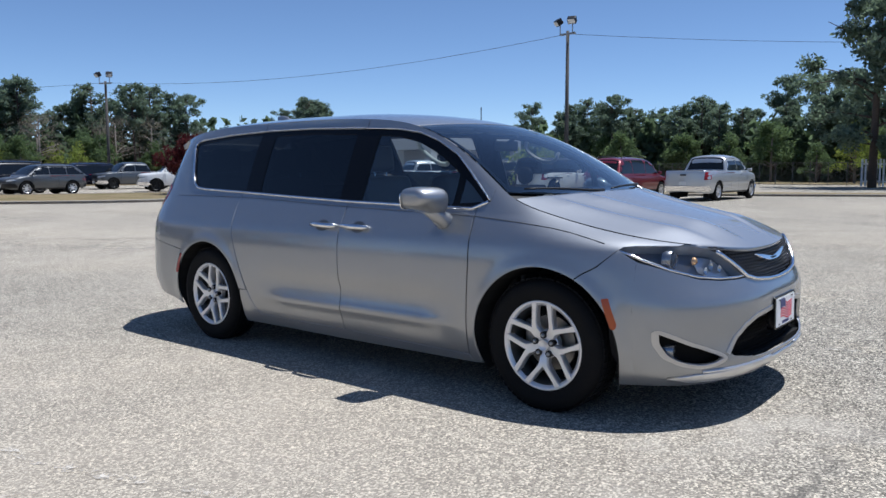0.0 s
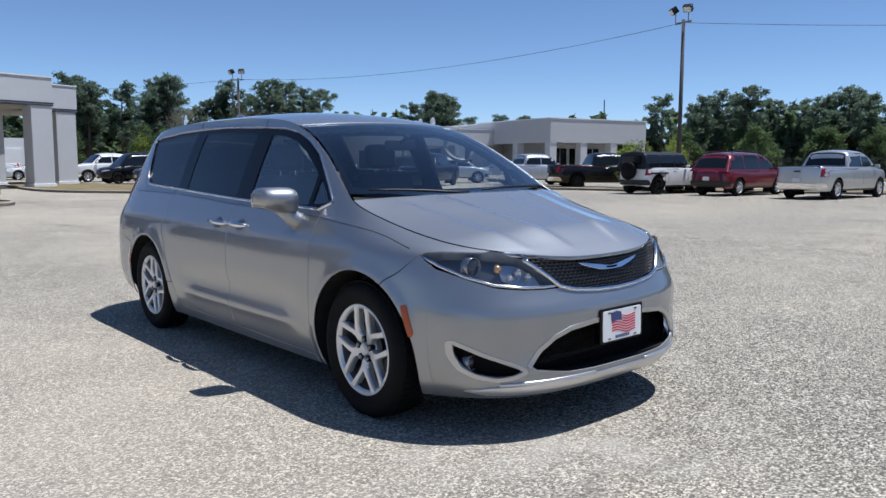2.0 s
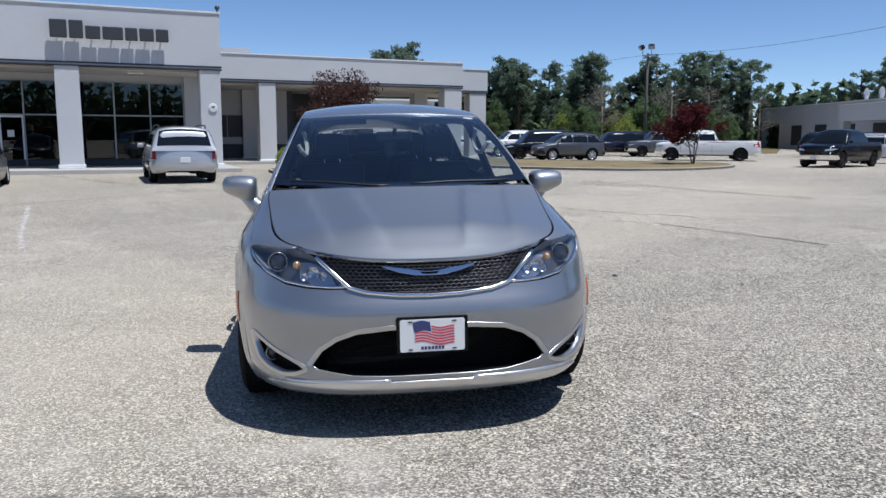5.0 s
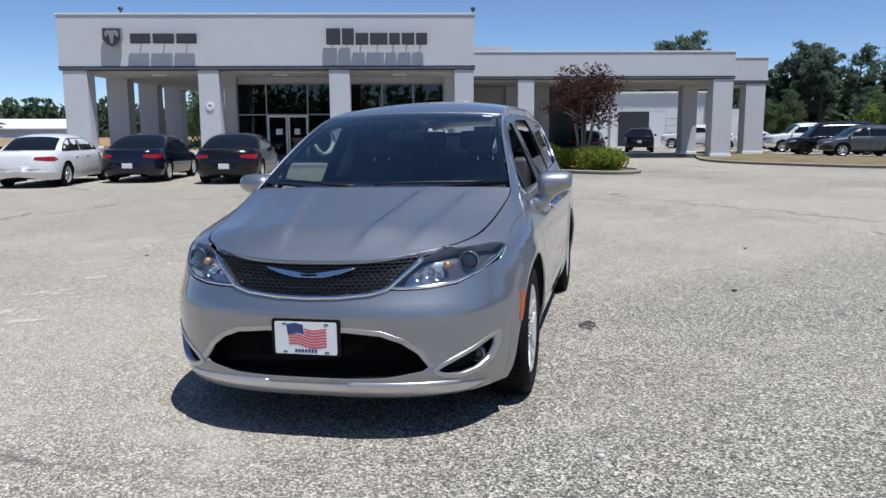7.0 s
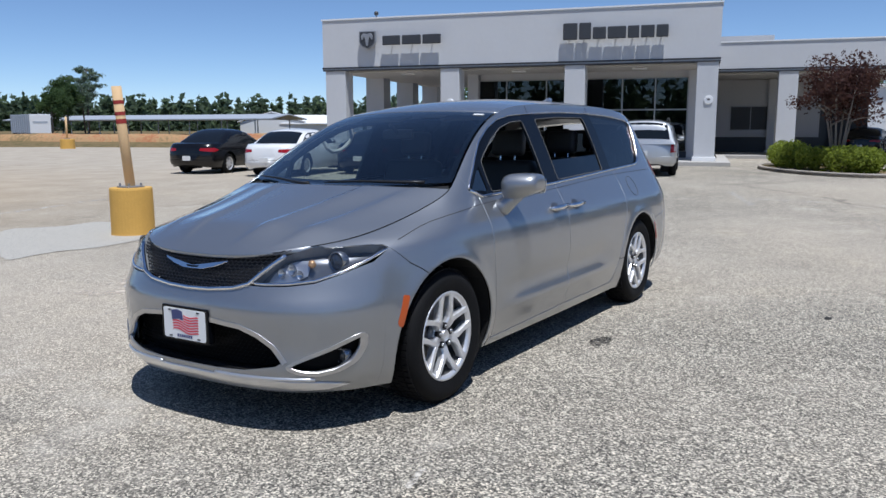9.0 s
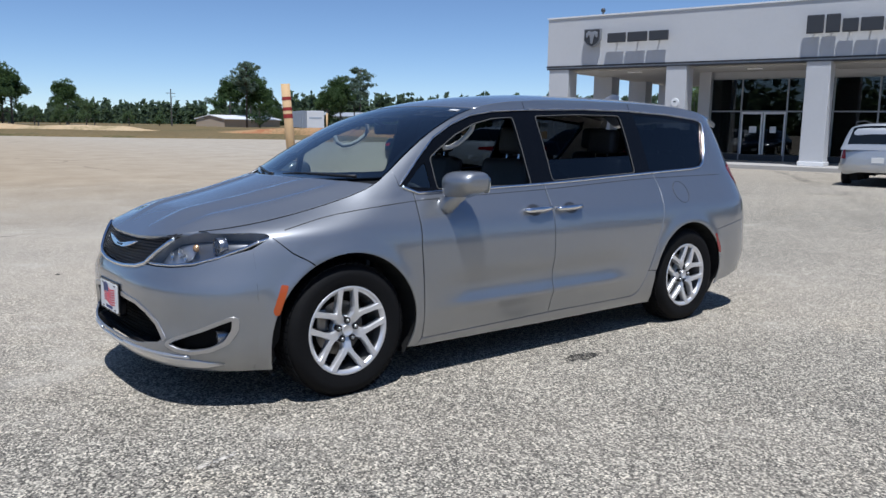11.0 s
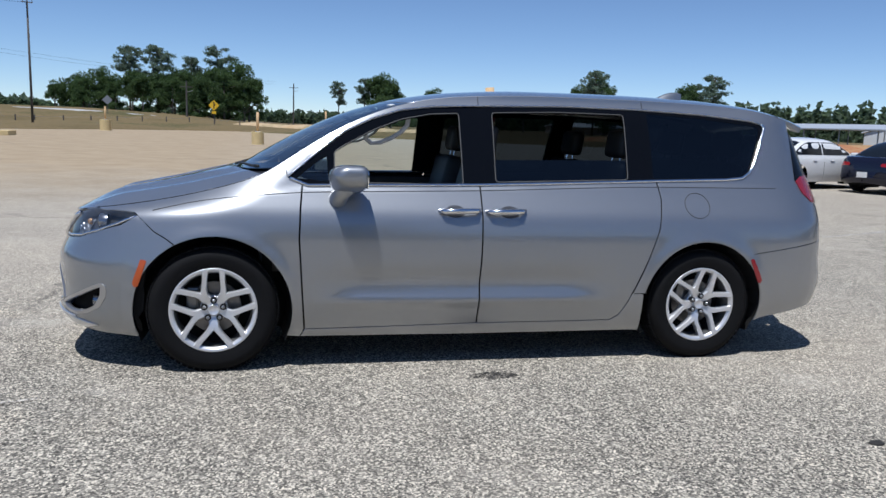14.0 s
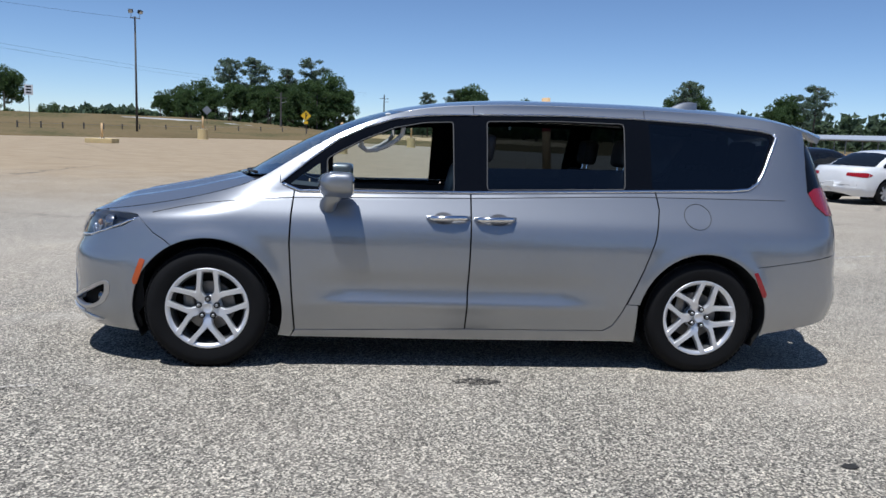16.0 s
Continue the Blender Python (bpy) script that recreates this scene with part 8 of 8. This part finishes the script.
    if bed:
        part("bed_opening", box_bm((bed[0] + bed[1]) / 2, 0, belt + 0.035, abs(bed[1] - bed[0]) - 0.2, W * 0.78, 0.03), BLACK_PLASTIC, c)
        part("tailgate_handle", box_bm(-L / 2 - 0.012, 0, belt - 0.14, 0.03, 0.26, 0.06, 0.01), BLACK_PLASTIC, c)
    if spare:
        bm = bmesh.new()
        lathe(bm, [(0.001, 0.14), (0.22, 0.14), (0.25, 0.12), (0.36, 0.11), (0.39, 0.05), (0.39, -0.08), (0.001, -0.08)], 28, "x", (-L / 2 - 0.14, 0, 1.02))
        part("spare_wheel", bm, RUBBER, c, smooth=True)
        for wx in wheels:
            for s in (1, -1):
                part("fender_flare", box_bm(wx, s * (W / 2 + 0.03), 2 * r + 0.10, 2.4 * r, 0.16, 0.07, 0.03, 2), BLACK_PLASTIC, c)
    if rack:
        for s in (1, -1):
            ys = s * wt * 0.86
            part("roof_rail", tube_bm([(x1 - 0.15, ys, roof(x1 - 0.15) - 0.03), (x1 - 0.3, ys, roof(x1 - 0.3) + 0.03), ((x1 + x2) / 2, ys, H + 0.04), (x2 + 0.3, ys, roof(x2 + 0.3) + 0.03), (x2 + 0.15, ys, roof(x2 + 0.15) - 0.03)], 0.02), BLACK_PLASTIC, c)
    ty, rm = shared_wheel(r, dark_rims)
    for wx in wheels:
        for s in (1, -1):
            w = thing("wheel", Matrix.Translation((wx, s * (W / 2 - 0.125), r)) @ Matrix.Rotation(0 if s > 0 else math.pi, 4, "Z"), "", "")
            w.parent = c
            part("tyre", ty, None, w)
            part("rim", rm, None, w)
            part("wheel_well", box_bm(wx, s * (W / 2 - 0.36), r + 0.10, 2 * r + 0.16, 0.22, 2 * r - 0.06), DARK_GAP, c)
    return c


def at_(x, y, heading, z=0.0):
    return Matrix.Translation((x, y, z)) @ Matrix.Rotation(radians(heading), 4, "Z")


def sedan(m, label, color, group="", L=4.8):
    h = L / 2
    low = [(h - 0.03, 0.42), (h - 0.05, 0.58), (h - 0.16, 0.70), (h - 0.45, 0.80), (h - 1.15, 0.91), (h - 1.45, 0.95), (-h + 1.0, 1.01), (-h + 0.45, 1.02), (-h + 0.14, 0.99), (-h + 0.05, 0.84), (-h + 0.01, 0.58), (-h + 0.02, 0.40)]
    return car("sedan", m, label, color, L, 1.84, 1.47, 0.95, low, (h - 1.18, h - 1.98, -h + 1.38, -h + 0.58), (h - 0.95, -h + 1.08), 0.33, group, 2)


def suv(m, label, color, group="", L=4.8, H=1.76, dark=False, rack=True):
    h = L / 2
    low = [(h - 0.03, 0.50), (h - 0.05, 0.76), (h - 0.16, 0.90), (h - 0.5, 0.99), (h - 1.15, 1.06), (-h + 0.3, 1.10), (-h + 0.08, 1.07), (-h + 0.02, 0.85), (-h + 0.01, 0.55)]
    return car("suv", m, label, color, L, 1.88, H, 1.07, low, (h - 0.95, h - 1.75, -h + 0.62, -h + 0.08), (h - 0.92, -h + 0.98), 0.365, group, 3, dark_rims=dark, rack=rack)


def van_car(m, label, color, group=""):
    L, h = 5.1, 2.55
    low = [(h - 0.03, 0.45), (h - 0.06, 0.70), (h - 0.2, 0.84), (h - 0.5, 0.95), (h - 1.0, 1.04), (-h + 0.2, 1.06), (-h + 0.06, 1.02), (-h + 0.02, 0.8), (-h + 0.01, 0.50)]
    return car("minivan", m, label, color, L, 1.98, 1.74, 1.04, low, (h - 0.72, h - 1.75, -h + 0.30, -h + 0.04), (h - 0.95, -h + 1.05), 0.345, group, 3, rack=True)


def pickup(m, label, color, group="", L=5.9, dark=False):
    h = L / 2
    low = [(h - 0.03, 0.62), (h - 0.04, 0.98), (h - 0.14, 1.08), (h - 0.5, 1.15), (h - 1.35, 1.19), (-h + 0.30, 1.24), (-h + 0.04, 1.235), (-h + 0.02, 1.1), (-h + 0.01, 0.66)]
    return car("pickup_truck", m, label, color, L, 2.0, 1.90, 1.20, low, (h - 1.22, h - 1.95, h - 3.50, h - 3.78), (h - 0.98, -h + 1.25), 0.39, group, 2, dark_rims=dark, bed=(-h + 0.05, h - 3.85))


def jeep(m, label, color, group=""):
    L, h = 4.3, 2.15
    low = [(h - 0.02, 0.66), (h - 0.03, 1.04), (h - 0.12, 1.10), (h - 1.25, 1.14), (-h + 0.10, 1.16), (-h + 0.03, 1.12), (-h + 0.02, 0.62)]
    return car("jeep", m, label, color, L, 1.76, 1.84, 1.15, low, (h - 1.38, h - 1.66, -h + 0.10, -h + 0.02), (h - 0.72, -h + 0.82), 0.41, group, 3, True, True, spare=True)


BH = -165.0
FRONT = "cars in front of the showroom"
sedan(at_(-17.0, -10.2, BH), "black sedan parked nose-in at the showroom walk", BLACK_PAINT, FRONT)
sedan(at_(-17.0, -13.3, BH), "dark blue sedan parked nose-in at the showroom walk", NAVY_PAINT, FRONT)
sedan(at_(-14.6, -15.0, BH), "white sedan with red tail lights parked beside a blue one", WHITE_PAINT, FRONT, 4.85)
sedan(at_(-14.2, -18.2, BH), "black compact sedan parked past the white one", BLACK_PAINT, FRONT, 4.5)
van_car(at_(-20.9, -5.3, BH), "silver minivan parked nose-in beside the showroom walk", SILVER_PAINT, FRONT)
ROW = "vehicles along the kerb"
pickup(at_(-9.15, 28.9, 89), "silver pickup truck parked facing the kerb", SILVER_PAINT, ROW)
suv(at_(-12.9, 28.4, 88), "maroon suv with roof rails parked beside a pickup", MAROON_PAINT, ROW, 4.9, 1.83)
jeep(at_(-15.9, 27.2, 84), "white jeep with a black top and spare wheel", WHITE_PAINT, ROW)
pickup(at_(-22.0, 30.4, 58), "black pickup truck with dark rims by a shrub", BLACK_PAINT, ROW, 5.8, True)
pickup(at_(-28.6, 32.0, 70), "silver pickup truck among the far row", SILVER_PAINT, ROW, 5.4)
sedan(at_(-35.0, 36.5, 60), "silver sedan in the far row", SILVER_PAINT, ROW)
suv(at_(-35.0, 31.2, 55), "silver suv in the far row", SILVER_PAINT, ROW, 4.7, 1.72)
suv(at_(-48.0, 37.2, 60), "black suv under the grey dealership's wall", BLACK_PAINT, ROW, 5.1, 1.85)
YARD = "vehicles behind the grass island"
suv(at_(-40.6, 14.2, -84), "grey compact suv with roof rails behind the grass", GREY_PAINT, YARD, 4.45, 1.67)
suv(at_(-44.2, 13.6, -88), "black suv behind a grey one", BLACK_PAINT, YARD, 5.2, 1.88, True)
pickup(at_(-49.6, 13.4, -86), "white pickup truck at the edge of the wood", WHITE_PAINT, YARD, 5.5)
suv(at_(-51.4, 21.6, -92), "dark blue suv near the wood", NAVY_PAINT, YARD, 5.1, 1.85, True)
pickup(at_(-49.4, 24.4, -94), "dark grey pickup truck near the wood", GREY_PAINT, YARD, 5.9, True)
pickup(at_(-40.4, 23.2, -112), "white pickup truck parked behind the red maple", WHITE_PAINT, YARD, 6.3, True)
pickup(at_(-30.5, 25.4, -60), "black pickup truck at the end of the yard", BLACK_PAINT, YARD, 5.6, True)
SHOP = "vehicles by the service bays"
suv(at_(-49.8, 2.8, 178), "dark blue suv waiting at the service bays", NAVY_PAINT, SHOP, 4.6, 1.62)
suv(at_(-61.0, -2.6, 176), "maroon suv at the service bays", MAROON_PAINT, SHOP, 4.7, 1.66)
pickup(at_(-60.5, 7.5, 260), "white pickup truck at the service bays", WHITE_PAINT, SHOP, 5.6)
sedan(at_(-58.0, 11.0, 265), "white sedan beyond the canopy columns", WHITE_PAINT, SHOP)
sedan(at_(-41.8, -0.4, 176), "black sedan under the service canopy", BLACK_PAINT, SHOP)
